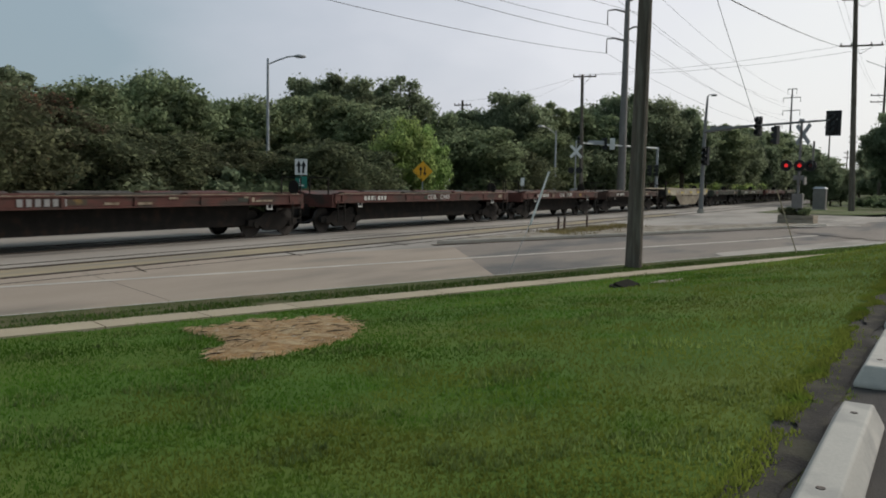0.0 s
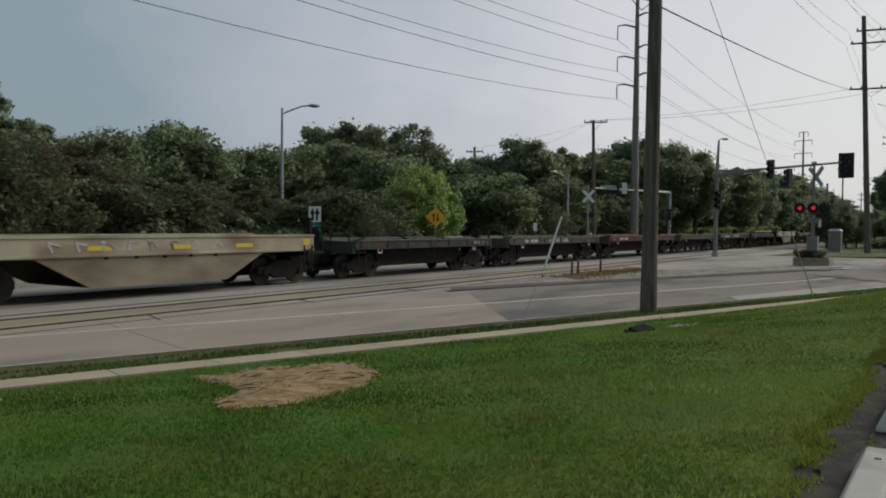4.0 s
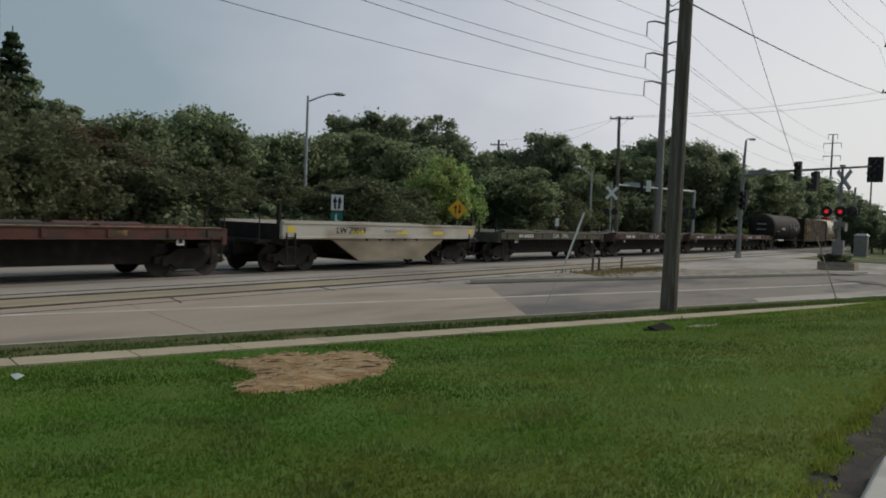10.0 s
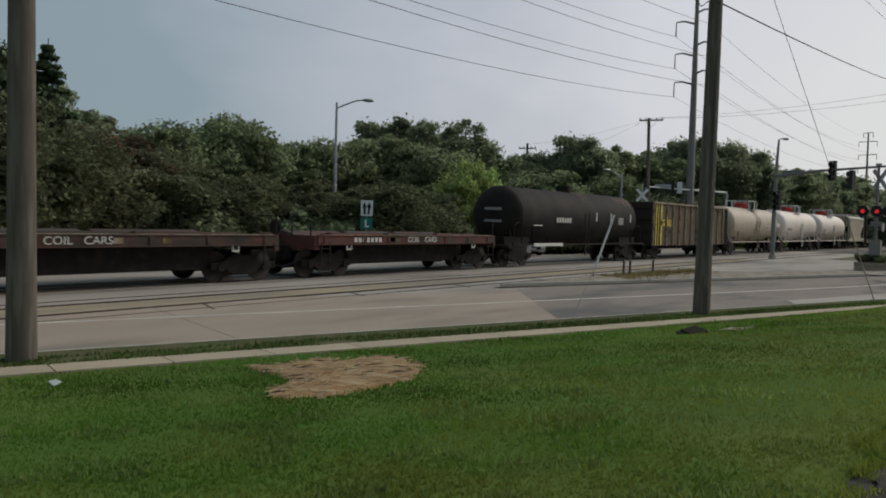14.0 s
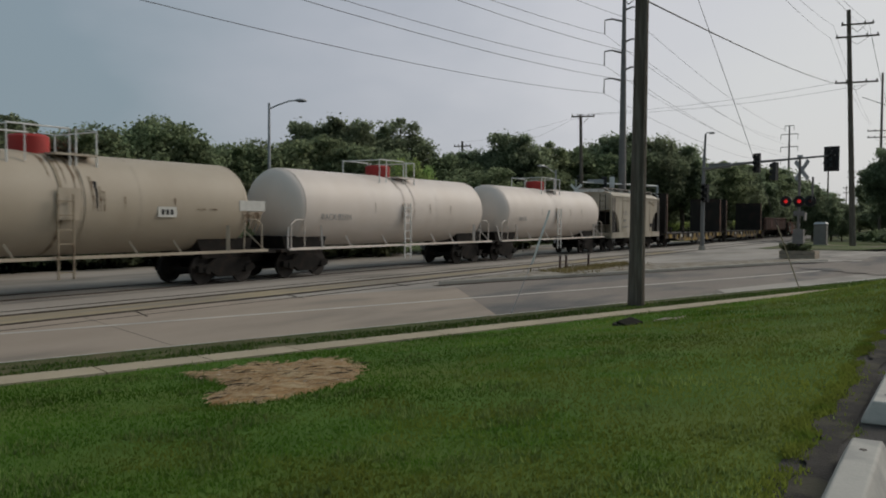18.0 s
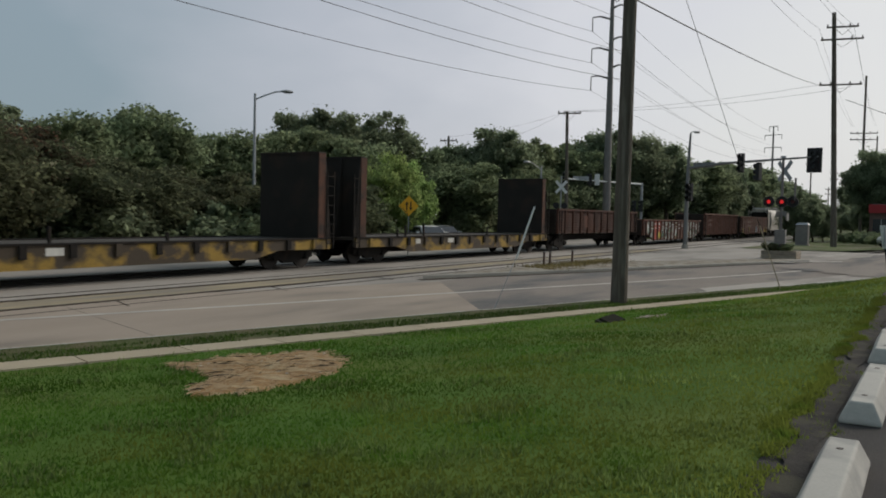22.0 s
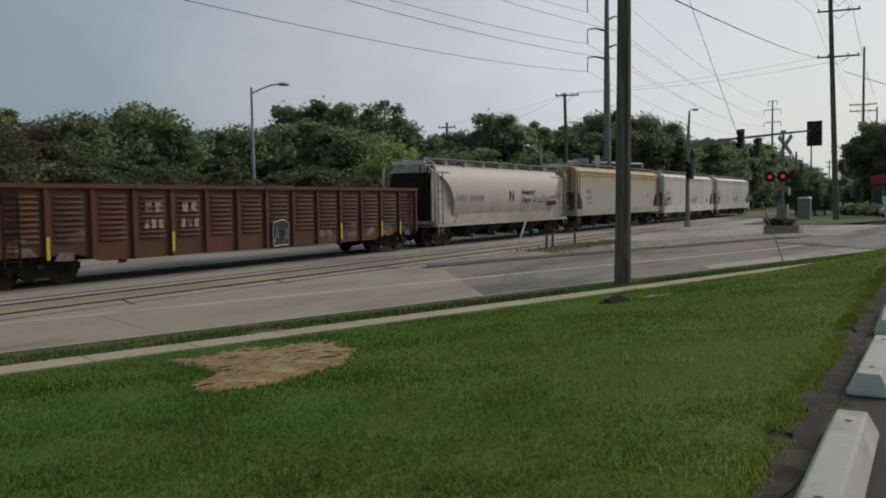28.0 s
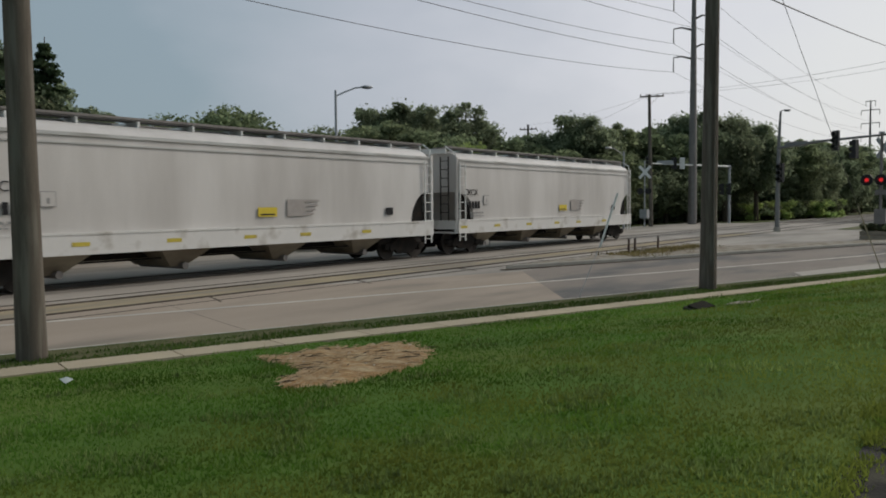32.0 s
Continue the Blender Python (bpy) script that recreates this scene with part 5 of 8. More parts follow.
M["bulk_yellow"] = mat("grimy_yellow_sill", (0.30, 0.19, 0.035), 0.75, var=0.25, scale=2.5, second=(0.055, 0.04, 0.025), amount=0.58, scale2=1.3, spread=0.06, stretch=(0.7, 1, 1))
M["deck"] = mat("worn_deck_boards", (0.055, 0.048, 0.04), 0.9, var=0.3, scale=3, stretch=(4, 0.6, 1))
M["hop_beige"] = mat("weathered_beige_hopper", (0.44, 0.395, 0.32), 0.65, var=0.08, scale=0.8, second=(0.28, 0.235, 0.17), amount=0.36, scale2=0.55, spread=0.2, stretch=(1.4, 1, 0.4))
# lower body darkened: dirt, plus painted shade where the side curves under
M["hop_grey"] = mat("stained_grey_white_hopper_shaded_below", (0.48, 0.445, 0.39), 0.6, var=0.1, scale=0.7, second=(0.27, 0.235, 0.195), amount=0.50, scale2=0.6, spread=0.22, stretch=(0.8, 1, 0.8), above=(2.9, 1.6))
M["hop_tan"] = mat("grey_hopper_with_ochre_stains", (0.40, 0.375, 0.335), 0.6, var=0.06, scale=0.8, second=(0.43, 0.28, 0.09), amount=0.62, scale2=0.45, spread=0.16, stretch=(0.7, 1, 0.9), above=(2.6, 3.9))
M["hop_white"] = mat("clean_white_hopper", (0.61, 0.585, 0.56), 0.5, var=0.04, scale=0.6, second=(0.42, 0.395, 0.37), amount=0.36, scale2=0.4, spread=0.2, stretch=(1.6, 1, 0.35))
M["hop_roof"] = mat("pale_grey_roof", (0.46, 0.46, 0.45), 0.6, var=0.1, scale=1, second=(0.33, 0.32, 0.30), amount=0.35, scale2=0.8)
M["end_grey"] = mat("dull_grey_end_sheet", (0.25, 0.25, 0.255), 0.7, var=0.12, scale=1, second=(0.17, 0.16, 0.15), amount=0.4, scale2=0.8)
M["sill_white"] = mat("white_side_sill", (0.62, 0.605, 0.58), 0.55, var=0.06, scale=1.5, second=(0.40, 0.37, 0.33), amount=0.25, scale2=1.5)
M["decal_black"] = mat("black_stencil", (0.025, 0.025, 0.027), 0.9, spec=0.15, var=0.2, scale=6, bump=0)
M["decal_white"] = mat("worn_white_stencil", (0.55, 0.54, 0.50), 0.7, var=0.15, scale=6, bump=0)
M["decal_yellow"] = mat("yellow_decal", (0.60, 0.46, 0.03), 0.6, var=0.1, scale=6, bump=0)
M["decal_grey"] = mat("grey_stencil", (0.25, 0.245, 0.24), 0.7, var=0.15, scale=6, bump=0)
M["faint_grey"] = mat("faint_grey_stencil", (0.33, 0.30, 0.28), 0.7, var=0.15, scale=6, bump=0)
M["belly"] = mat("grimy_belly_paint", (0.27, 0.235, 0.17), 0.8, var=0.2, scale=1.5, second=(0.13, 0.10, 0.07), amount=0.4, scale2=1.2, spread=0.2, stretch=(0.5, 1, 1.2))
M["streak"] = mat("rust_brown_streak", (0.16, 0.11, 0.07), 0.85, var=0.3, scale=3, second=(0.32, 0.27, 0.2), amount=0.45, scale2=4)
M["tank_stain"] = mat("brown_splash_stain", (0.36, 0.29, 0.215), 0.8, var=0.2, scale=2)
M["shear"] = mat("dusty_beige_end_plate", (0.45, 0.41, 0.35), 0.8, var=0.2, scale=1.2, second=(0.25, 0.21, 0.17), amount=0.35, scale2=0.9)
M["faded_mark"] = mat("faded_white_letters", (0.34, 0.27, 0.225), 0.8, var=0.3, scale=5, second=(0.12, 0.045, 0.025), amount=0.4, scale2=5)
M["graf_mix"] = spray_mat()
M["graf_a"] = mat("pale_spray_paint", (0.42, 0.41, 0.39), 0.7, var=0.2, scale=4, second=(0.10, 0.045, 0.035), amount=0.35, scale2=2.2)
M["graf_g"] = mat("dull_grey_spray_paint", (0.20, 0.17, 0.155), 0.7, var=0.3, scale=4, second=(0.11, 0.045, 0.035), amount=0.45, scale2=2.0)
M["graf_pale"] = mat("pale_green_grey_spray_paint", (0.30, 0.315, 0.27), 0.7, var=0.25, scale=3, second=(0.12, 0.11, 0.095), amount=0.4, scale2=2.0)
M["graf_b"] = mat("yellow_spray_paint", (0.42, 0.34, 0.05), 0.7, var=0.2, scale=4, second=(0.12, 0.05, 0.03), amount=0.35, scale2=2.2)
M["graf_c"] = mat("green_spray_paint", (0.06, 0.12, 0.07), 0.7, var=0.2, scale=4, second=(0.02, 0.02, 0.02), amount=0.35, scale2=2.2)
M["graf_d"] = mat("red_spray_paint", (0.33, 0.05, 0.03), 0.7, var=0.2, scale=4, second=(0.12, 0.03, 0.02), amount=0.35, scale2=2.2)
M["graf_e"] = mat("black_spray_paint", (0.022, 0.022, 0.025), 0.7, var=0.2, scale=4, bump=0)
M["graf_f"] = mat("blue_spray_paint", (0.06, 0.12, 0.28), 0.7, var=0.2, scale=4, second=(0.4, 0.4, 0.42), amount=0.35, scale2=2.2)

HW = 1.53      # half width of a car


# ---- pieces that all cars share ----
def _side_frame():
    g = Geo()
    pts = [(-1.25, 0.42), (-1.25, 0.62), (-0.75, 0.66), (-0.45, 0.86), (0.45, 0.86), (0.75, 0.66), (1.25, 0.62), (1.25, 0.42), (1.0, 0.36), (0.7, 0.42), (0.38, 0.22), (-0.38, 0.22), (-0.7, 0.42), (-1.0, 0.36)]
    g.slab(pts, 1, -0.09, 0.09)
    for x in (-0.889, 0.889):
        g.disc((x, 0, 0.46), (0, 1, 0), 0.13, 0.3, 12)
    return g


def _springs():
    g = Geo()
    for x in (-0.22, 0, 0.22):
        g.tube([(x, 0, 0.3), (x, 0, 0.62)], 0.085, 10)
    return g


def _wheel():
    g = Geo()
    g.loft([[(r * math.cos(a * math.pi / 14), y, r * math.sin(a * math.pi / 14)) for a in range(28)] for r, y in ((0.16, -0.02), (0.36, 0.03), (0.40, -0.03), (0.455, -0.05), (0.457, 0.045), (0.485, 0.06), (0.485, 0.085), (0.2, 0.07))])
    return g


SIDE_FRAME = _side_frame().mesh("side_frame", M["undercar"])
SPRINGS = _springs().mesh("springs", M["undercar"])
WHEEL = _wheel().mesh("wheel", M["wheel"])
AXLE = Geo().tube([(0, -0.8, 0.46), (0, 0.8, 0.46)], 0.09, 10).mesh("axle", M["undercar"])
BOLSTER = Geo().box(-0.24, 0.24, -1.05, 1.05, 0.55, 0.86).mesh("truck", M["undercar"])
COUPLER = Geo().box(-0.14, 0.14, -0.13, 0.13, 0.66, 0.98).box(0.1, 0.42, -0.17, 0.17, 0.62, 1.02).mesh("coupler", M["undercar"])
HOSE = Geo().tube([(0, -0.35, 0.85), (0.15, -0.36, 0.45), (0.38, -0.36, 0.36), (0.55, -0.36, 0.5)], 0.028, 6).mesh("brake_hose", M["black"])
LADDER = {}


def ladder(height, width=0.42, material="undercar"):
    key = (round(height, 2), width, material)
    if key not in LADDER:
        g = Geo()
        for x in (-width / 2, width / 2):
            g.bar((x, 0, 0), (x, 0, height), 0.045, 0.045)
        n = max(2, round(height / 0.36))
        for k in range(n):
            g.bar((-width / 2, 0, height * (k + 0.5) / n), (width / 2, 0, height * (k + 0.5) / n), 0.03, 0.03)
        LADDER[key] = g.mesh("ladder", M[material])
    return LADDER[key]


def running_gear(t, L, inset):
    """Two trucks with wheels, the couplers and hoses."""
    for q in (-1, 1):
        k = part("truck", BOLSTER, None, t, at=pose(q * (L / 2 - inset), 0, 0))
        for s in (-1, 1):
            part("side_frame", SIDE_FRAME, None, k, at=pose(0, s * 1.0, 0))
            part("springs", SPRINGS, None, k, at=pose(0, s * 1.0, 0))
            for x in (-0.889, 0.889):
                part("wheel", WHEEL, None, k, at=pose(x, s * 0.755, 0.483, 0, 0, 0 if s > 0 else 180))
        for x in (-0.889, 0.889):
            part("axle", AXLE, None, k, at=pose(x, 0, 0))
        part("coupler", COUPLER, None, t, at=pose(q * (L / 2 - 0.42), 0, 0, 0, 0, 0 if q > 0 else 180))
        part("brake_hose", HOSE, None, t, at=pose(q * (L / 2 - 0.5), 0, 0, 0, 0, 0 if q > 0 else 180))


def stencil(t, text, size, material, x, z, y=-HW - 0.02, squash=1.0):
    part("lettering", words(text, size, material), None, t, at=pose(x, y, z) @ Matrix.Diagonal((squash, 1, 1, 1)))


def decal(t, x, z, w, h, material, y=-HW - 0.016, name="placard"):
    part(name, Geo().box(x - w / 2, x + w / 2, y, y + 0.008, z - h / 2, z + h / 2), material, t)


def bars(t, x, z, w, h, n, material, y=-HW - 0.016, name="stencilled_bar"):
    for k in range(n):
        decal(t, x - w / 2 + w * (k + 0.5) / n, z, w / n * 0.62, h, material, y, name)


def drip(t, r, cz, x, a0, a1, w, material, rng, name="drip_stain"):
    """A tapering stain running down a tank's near side, from angle a0 to a1 above its waist."""
    left, right = [], []
    n = 9
    for k in range(n + 1):
        a = a0 + (a1 - a0) * k / n
        h = w * (1 - (k / n) ** 2) * rng.uniform(0.6, 1.2) + 0.004
        sx = x + rng.uniform(-0.25, 0.25) * w
        y, z = -(r + 0.006) * math.cos(a), cz + (r + 0.006) * math.sin(a)
        left.append((sx - h, y, z))
        right.append((sx + h, y, z))
    g = Geo()
    g.loft([left, right], closed=False, caps=False)
    part(name, g, material, t)


def run_stain(t, x, z0, z1, w, material, rng, y=-HW - 0.004, name="run_stain"):
    """A tapering stain running down a flat car side."""
    n = 6
    left = [(x - w * (1 - (k / n) ** 2) * rng.uniform(0.6, 1.2) - 0.005, z0 + (z1 - z0) * k / n) for k in range(n + 1)]
    right = [(x + w * (1 - (k / n) ** 2) * rng.uniform(0.6, 1.2) + 0.005, z0 + (z1 - z0) * k / n) for k in range(n + 1)]
    part(name, Geo().slab(left + right[::-1], 1, y, y + 0.003), material, t)


# ---- flat cars for steel coils ----
def coil_car(L, paint, label, seed, text=None, text_x=0.2):
    t = thing("coil_car", label, "freight car", "cars of the freight train")
    rng = random.Random(seed)
    e = L / 2 - 0.95
    for s in (-1, 1):
        part("side_sill", Geo().slab([(s * (HW + 0.09), 1.17), (s * (HW + 0.09), 1.205), (s * (HW + 0.05), 1.21), (s * (HW + 0.05), 1.48), (s * (HW + 0.08), 1.485), (s * (HW + 0.08), 1.525), (s * (HW - 0.05), 1.525), (s * (HW - 0.05), 1.17)], 0, -e, e), paint, t)
    part("deck", Geo().box(-e, e, -HW + 0.06, HW - 0.06, 1.26, 1.42), "deck", t)
    part("worn_rim", Geo().box(-e + 0.2, e - 0.2, -HW - 0.075, -HW - 0.04, 1.527, 1.545), "gon_edge", t, "pale worn upper rim")
    b = L / 2 - 3.0
    part("centre_girder", Geo().slab([(-e + 0.3, 1.2), (-b, 1.12), (-b + 0.25, 0.42), (b - 0.25, 0.42), (b, 1.12), (e - 0.3, 1.2)], 1, -0.95, 0.95), "undercar", t)
    for q in (-1, 1):
        part("end_sill", Geo().box(q * e - 0.12, q * e + 0.12, -HW, HW, 1.0, 1.5), paint, t)
        part("draft_box", Geo().box(min(q * e, q * (L / 2 - 0.55)), max(q * e, q * (L / 2 - 0.55)), -0.28, 0.28, 0.62, 1.1), "undercar", t)
    # coil troughs and covers folded low on the deck
    k = 3
    for i in range(k):
        x0, x1 = -e + 0.9 + (2 * e - 1.8) * i / k, -e + 0.9 + (2 * e - 1.8) * (i + 1) / k - 0.35
        part("coil_trough", Geo().slab([(-1.35, 1.42), (-1.30, 1.60), (-1.15, 1.60), (-0.35, 1.44), (0.35, 1.44), (1.15, 1.60), (1.30, 1.60), (1.35, 1.42)], 0, x0, x1), "deck" if i % 2 else paint, t)
    for i in range(7):
        x = -e + 0.5 + (2 * e - 1.0) * i / 6 + rng.uniform(-0.2, 0.2)
        part("stake_pocket", Geo().box(x - 0.06, x + 0.06, -HW - 0.085, -HW - 0.05, 1.22, 1.47), paint, t)
    for x in (-e + 1.6, e - 1.7):
        decal(t, x, 1.12, 0.28, 0.26, "decal_white", -HW - 0.04, "white_label")
        decal(t, x, 1.12, 0.17, 0.15, "decal_black", -HW - 0.05, "label_mark")
    for i in range(6):
        decal(t, rng.uniform(-e + 0.6, e - 0.6), 1.35, rng.uniform(0.25, 0.7), 0.16, rng.choice(("coil_red", "coil_dark", "gon_edge", "bulk_yellow")), -HW - 0.058, "worn_patch")
    if text:
        for k, word in enumerate(text.split()):
            stencil(t, word, 0.3, "decal_white", text_x - 0.55 + 1.12 * k, 1.35, -HW - 0.092, 1.15)
        bars(t, -e + 2.6, 1.35, 1.6, 0.17, 7, "decal_white", -HW - 0.07)
    # end platform rails and brake stand
    for q in (-1, 1):
        h = Geo()
        for y in (-1.35, -0.4):
            h.bar((q * (e + 0.15), y, 1.5), (q * (e + 0.15), y, 2.15), 0.04, 0.04)
        h.bar((q * (e + 0.15), -1.35, 2.15), (q * (e + 0.15), -0.4, 2.15), 0.04, 0.04)
        part("hand_rail", h, "undercar", t)
        part("air_hose", Geo().tube([(q * (e + 0.15), -0.7, 0.80), (q * (e + 0.35), -0.7, 0.50), (q * (L / 2 - 0.25), -0.62, 0.40), (q * (L / 2 - 0.02), -0.5, 0.44)], 0.03, 6), "black", t, "black rubber brake hose")
        part("ladder", ladder(0.8), None, t, at=pose(q * (e - 0.35), -HW - 0.07, 0.45))
    bs = part("brake_stand", Geo().bar((-e - 0.2, 0.3, 1.4), (-e - 0.2, 0.3, 1.85), 0.1, 0.1), "undercar", t)
    part("brake_wheel", Geo().disc((-e - 0.3, 0.3, 1.75), (1, 0, 0), 0.28, 0.04, 16), "undercar", bs)
    running_gear(t, L, 1.95)
    return t


def trough_car(L, paint, label, letters=None):
    """Flat car with a deep tapered belly between the trucks."""
    t = thing("coil_car", label, "freight car", "cars of the freight train")
    e = L / 2 - 1.55
    b0, b1 = L / 2 - 5.7, L / 2 - 4.1
    for s in (-1, 1):
        g = Geo()
        g.slab([(-e, 1.18), (-b1, 1.16), (-b0, 0.34), (b0, 0.34), (b1, 1.16), (e, 1.18), (e, 1.24), (-e, 1.24)], 1, s * HW - 0.04, s * HW + 0.02)
        part("belly_side", g, "belly", t, "grimy tan belly plate")
        part("side_sill", Geo().slab([(s * (HW + 0.11), 1.20), (s * (HW + 0.11), 1.27), (s * (HW + 0.07), 1.28), (s * (HW + 0.07), 1.71), (s * (HW + 0.11), 1.72), (s * (HW + 0.11), 1.79), (s * (HW - 0.08), 1.79), (s * (HW - 0.08), 1.20)], 0, -e, e), paint, t)
    part("deck", Geo().box(-e, e, -HW + 0.07, HW - 0.07, 1.3, 1.5), "deck", t)
    part("belly_floor", Geo().box(-b0, b0, -HW + 0.05, HW - 0.05, 0.34, 0.42), "undercar", t)
    for q in (-1, 1):
        part("end_sill", Geo().box(q * e - 0.14, q * e + 0.14, -HW + 0.1, HW - 0.1, 1.0, 1.70), "undercar", t)
        part("end_platform", Geo().box(min(q * e, q * (L / 2 - 0.7)), max(q * e, q * (L / 2 - 0.7)), -HW + 0.2, HW - 0.2, 1.05, 1.15), "undercar", t)
        part("end_rail", Geo().tube([(q * (L / 2 - 0.75), -1.3, 1.1), (q * (L / 2 - 0.75), -1.3, 2.05), (q * (L / 2 - 0.75), 1.3, 2.05), (q * (L / 2 - 0.75), 1.3, 1.1)], 0.03, 6), "undercar", t)
        part("end_stanchion", Geo().bar((q * e, -1.4, 1.7), (q * e, -1.4, 2.4), 0.12, 0.12), "undercar", t)
        part("draft_box", Geo().box(min(q * e, q * (L / 2 - 0.55)), max(q * e, q * (L / 2 - 0.55)), -0.28, 0.28, 0.62, 1.1), "undercar", t)
        part("ladder", ladder(1.0), None, t, at=pose(q * (e - 0.35), -HW - 0.13, 0.4))
        decal(t, q * (e - 0.4), 1.52, 0.34, 0.22, "decal_yellow", -HW - 0.075, "yellow_end_mark")
    for i in range(5):
        x = -b0 + 2 * b0 * (i + 0.5) / 5
        part("drain_lug", Geo().box(x - 0.06, x + 0.06, -HW - 0.06, -HW - 0.02, 1.12, 1.2), "undercar", t)
    for x in (-2.2, 0.6, 3.2):
        decal(t, x, 1.44, 0.75, 0.13, "decal_yellow", -HW - 0.075, "yellow_patch")
    if letters:
        stencil(t, letters, 0.36, "decal_black", -e + 3.6, 1.50, -HW - 0.08, 1.1)
        bars(t, -e + 6.2, 1.5, 1.2, 0.1, 6, "decal_grey", -HW - 0.08)
    else:
        rng = random.Random(31)
        for k in range(8):
            x, y = -3.6 + 0.78 * k, -HW - 0.078
            a, b, h = rng.uniform(-0.15, 0.15), rng.uniform(0.2, 0.42), rng.uniform(0.22, 0.34)
            part("graffiti", Geo().bar((x, y, 1.34), (x + a, y, 1.34 + h), 0.006, 0.07), "graf_a", t, "pale sprayed letter stroke")
            part("graffiti", Geo().bar((x + a, y - 0.004, 1.34 + h), (x + b, y - 0.004, 1.38 + rng.uniform(0, 0.2)), 0.006, 0.06), "graf_a", t, "pale sprayed letter stroke")
    running_gear(t, L, 2.6)
    return t


# ---- tank cars ----
def tank_car(L, r, cz, paint, label, bare=False, seed=1):
    t = thing("tank_car", label, "freight car", "cars of the freight train")
    e = L / 2 - (1.1 if bare else 0.85)
    rings = []
    for k in range(10):
        a = math.pi / 2 * max(0.35, k) / 9
        rings.append((-e + 0.74 - 0.74 * math.cos(a), r * math.sin(a)))
    prof = rings + [(x, rr) for x, rr in [(-e + 0.74 + (2 * e - 1.48) * k / 10, r) for k in range(1, 10)]] + [(-x, rr) for x, rr in reversed(rings)]
    g = Geo()
    g.loft([[(x, rr * math.cos(a * math.pi / 20), cz + rr * math.sin(a * math.pi / 20)) for a in range(40)] for x, rr in prof])
    part("tank", g, paint, t)
    for x in (-e + 0.7, -e * 0.33, e * 0.33, e - 0.7):
        part("weld_band", Geo().tube([(x - 0.03, 0, cz), (x + 0.03, 0, cz)], r + 0.006, 40, caps=False), paint, t)
    w = "undercar" if bare else paint
    for s in (-1, 1):
        g = Geo().bar((-e - 0.3, s * HW, 1.08), (e + 0.3, s * HW, 1.08), 0.07, 0.09)
        part("side_rail", g, w, t)
        for x in (-e * 0.55, -e * 0.22, e * 0.3, e * 0.52):
            part("strut", Geo().bar((x, s * HW, 1.1), (x - 0.2, s * (HW - 0.12), cz - r * 0.74), 0.06, 0.06), w, t)
        for q in (-1, 1):
            part("saddle_post", Geo().bar((q * (e - 1.55), s * HW, 1.1), (q * (e - 1.5), s * (HW - 0.04), 1.95), 0.12, 0.06), w, t)
    for q in (-1, 1):
        part("saddle", Geo().slab([(-1.0, 0.85), (1.0, 0.85), (1.25, cz - r * 0.72), (-1.25, cz - r * 0.72)], 1, -1.0, 1.0), "undercar", t, at=pose(q * (L / 2 - 2.0), 0, 0))
        part("end_platform", Geo().box(-0.55, 0.55, -HW, HW, 0.98, 1.08), "undercar", t, at=pose(q * (e + 0.15), 0, 0))
        h = Geo()
        h.tube([(0, -1.45, 1.08), (0, -1.45, 2.0), (q * -0.25, -1.45, 2.15), (q * -0.75, -1.40, 2.15), (q * -0.8, -1.4, 1.1)], 0.025, 6)
        part("hand_rail", h, w, t, at=pose(q * (e + 0.1), 0, 0))
        part("diagonal_brace", Geo().bar((q * (e + 0.25), -HW + 0.1, 1.1), (q * (e - 0.35), -0.9, 1.9), 0.05, 0.05), w, t)
    # ladder, top platform and valve housing
    part("ladder", ladder(cz + 0.25 - 0.5, 0.46, "undercar" if bare else ("gon_edge" if seed == 1 else "white")), None, t, at=pose(-0.2, -HW - 0.1, 0.5))
    if not bare:
        part("strap", Geo().tube([(-0.26, 0, cz), (-0.16, 0, cz)], r + 0.02, 40, caps=False), "gon_edge" if seed == 1 else paint, t, "pale stained strap over the tank")
        part("strap", Geo().tube([(0.5, 0, cz), (0.58, 0, cz)], r + 0.018, 40, caps=False), paint, t)
    top = cz + r
    if bare:
        part("manway", Geo().tube([(-0.1, 0, top - 0.1), (-0.1, 0, top + 0.32)], 0.42, 16), "undercar", t)
    else:
        part("valve_housing", Geo().tube([(-0.25, 0, top - 0.1), (-0.25, 0, top + 0.38), (-0.25, 0, top + 0.44)], [0.55, 0.55, 0.48], 18), "valve_red", t, "red valve housing")
        part("platform", Geo().box(-0.1, 1.2, -1.05, 1.05, top - 0.12, top - 0.06), paint, t)
        g = Geo()
        for xa, xb in ((-1.45, 0.35), (0.55, 1.2)):
            for y in (-1.0, 1.0):
                g.tube([(xa, y, top - 0.45), (xa, y, top + 0.62), (xb, y, top + 0.62), (xb, y, top - 0.45)], 0.03, 6)
        for xa in (-1.45, 1.2):
            g.tube([(xa, -1.0, top + 0.6), (xa, 1.0, top + 0.6)], 0.025, 6)
        g.tube([(-0.95, -1.0, top - 0.35), (-0.95, -1.0, top + 0.62)], 0.025, 6)
        part("guard_rail", g, "white", t)
    y = -r - 0.008
    if bare:
        bars(t, -2.6, cz - 0.15, 1.7, 0.25, 6, "decal_white", y)
        for x in (1.3, 3.2, 6.0):
            decal(t, x, cz + 0.1, 0.12, 0.5, "decal_white", y - 0.0, "dash_mark")
        decal(t, 4.6, cz - 0.1, 0.7, 0.4, "decal_grey", y)
        rng = random.Random(44)
        for k in range(4):
            drip(t, r, cz, 0.2 + 0.25 * k, 1.3, rng.uniform(0.6, 1.0), 0.12, "tank_dust", rng, "rust_smear")
        for k in range(3):
            drip(t, r, cz, 5.2 + 0.6 * k, 1.1, rng.uniform(0.3, 0.8), 0.25, "tank_dust", rng, "rust_smear")
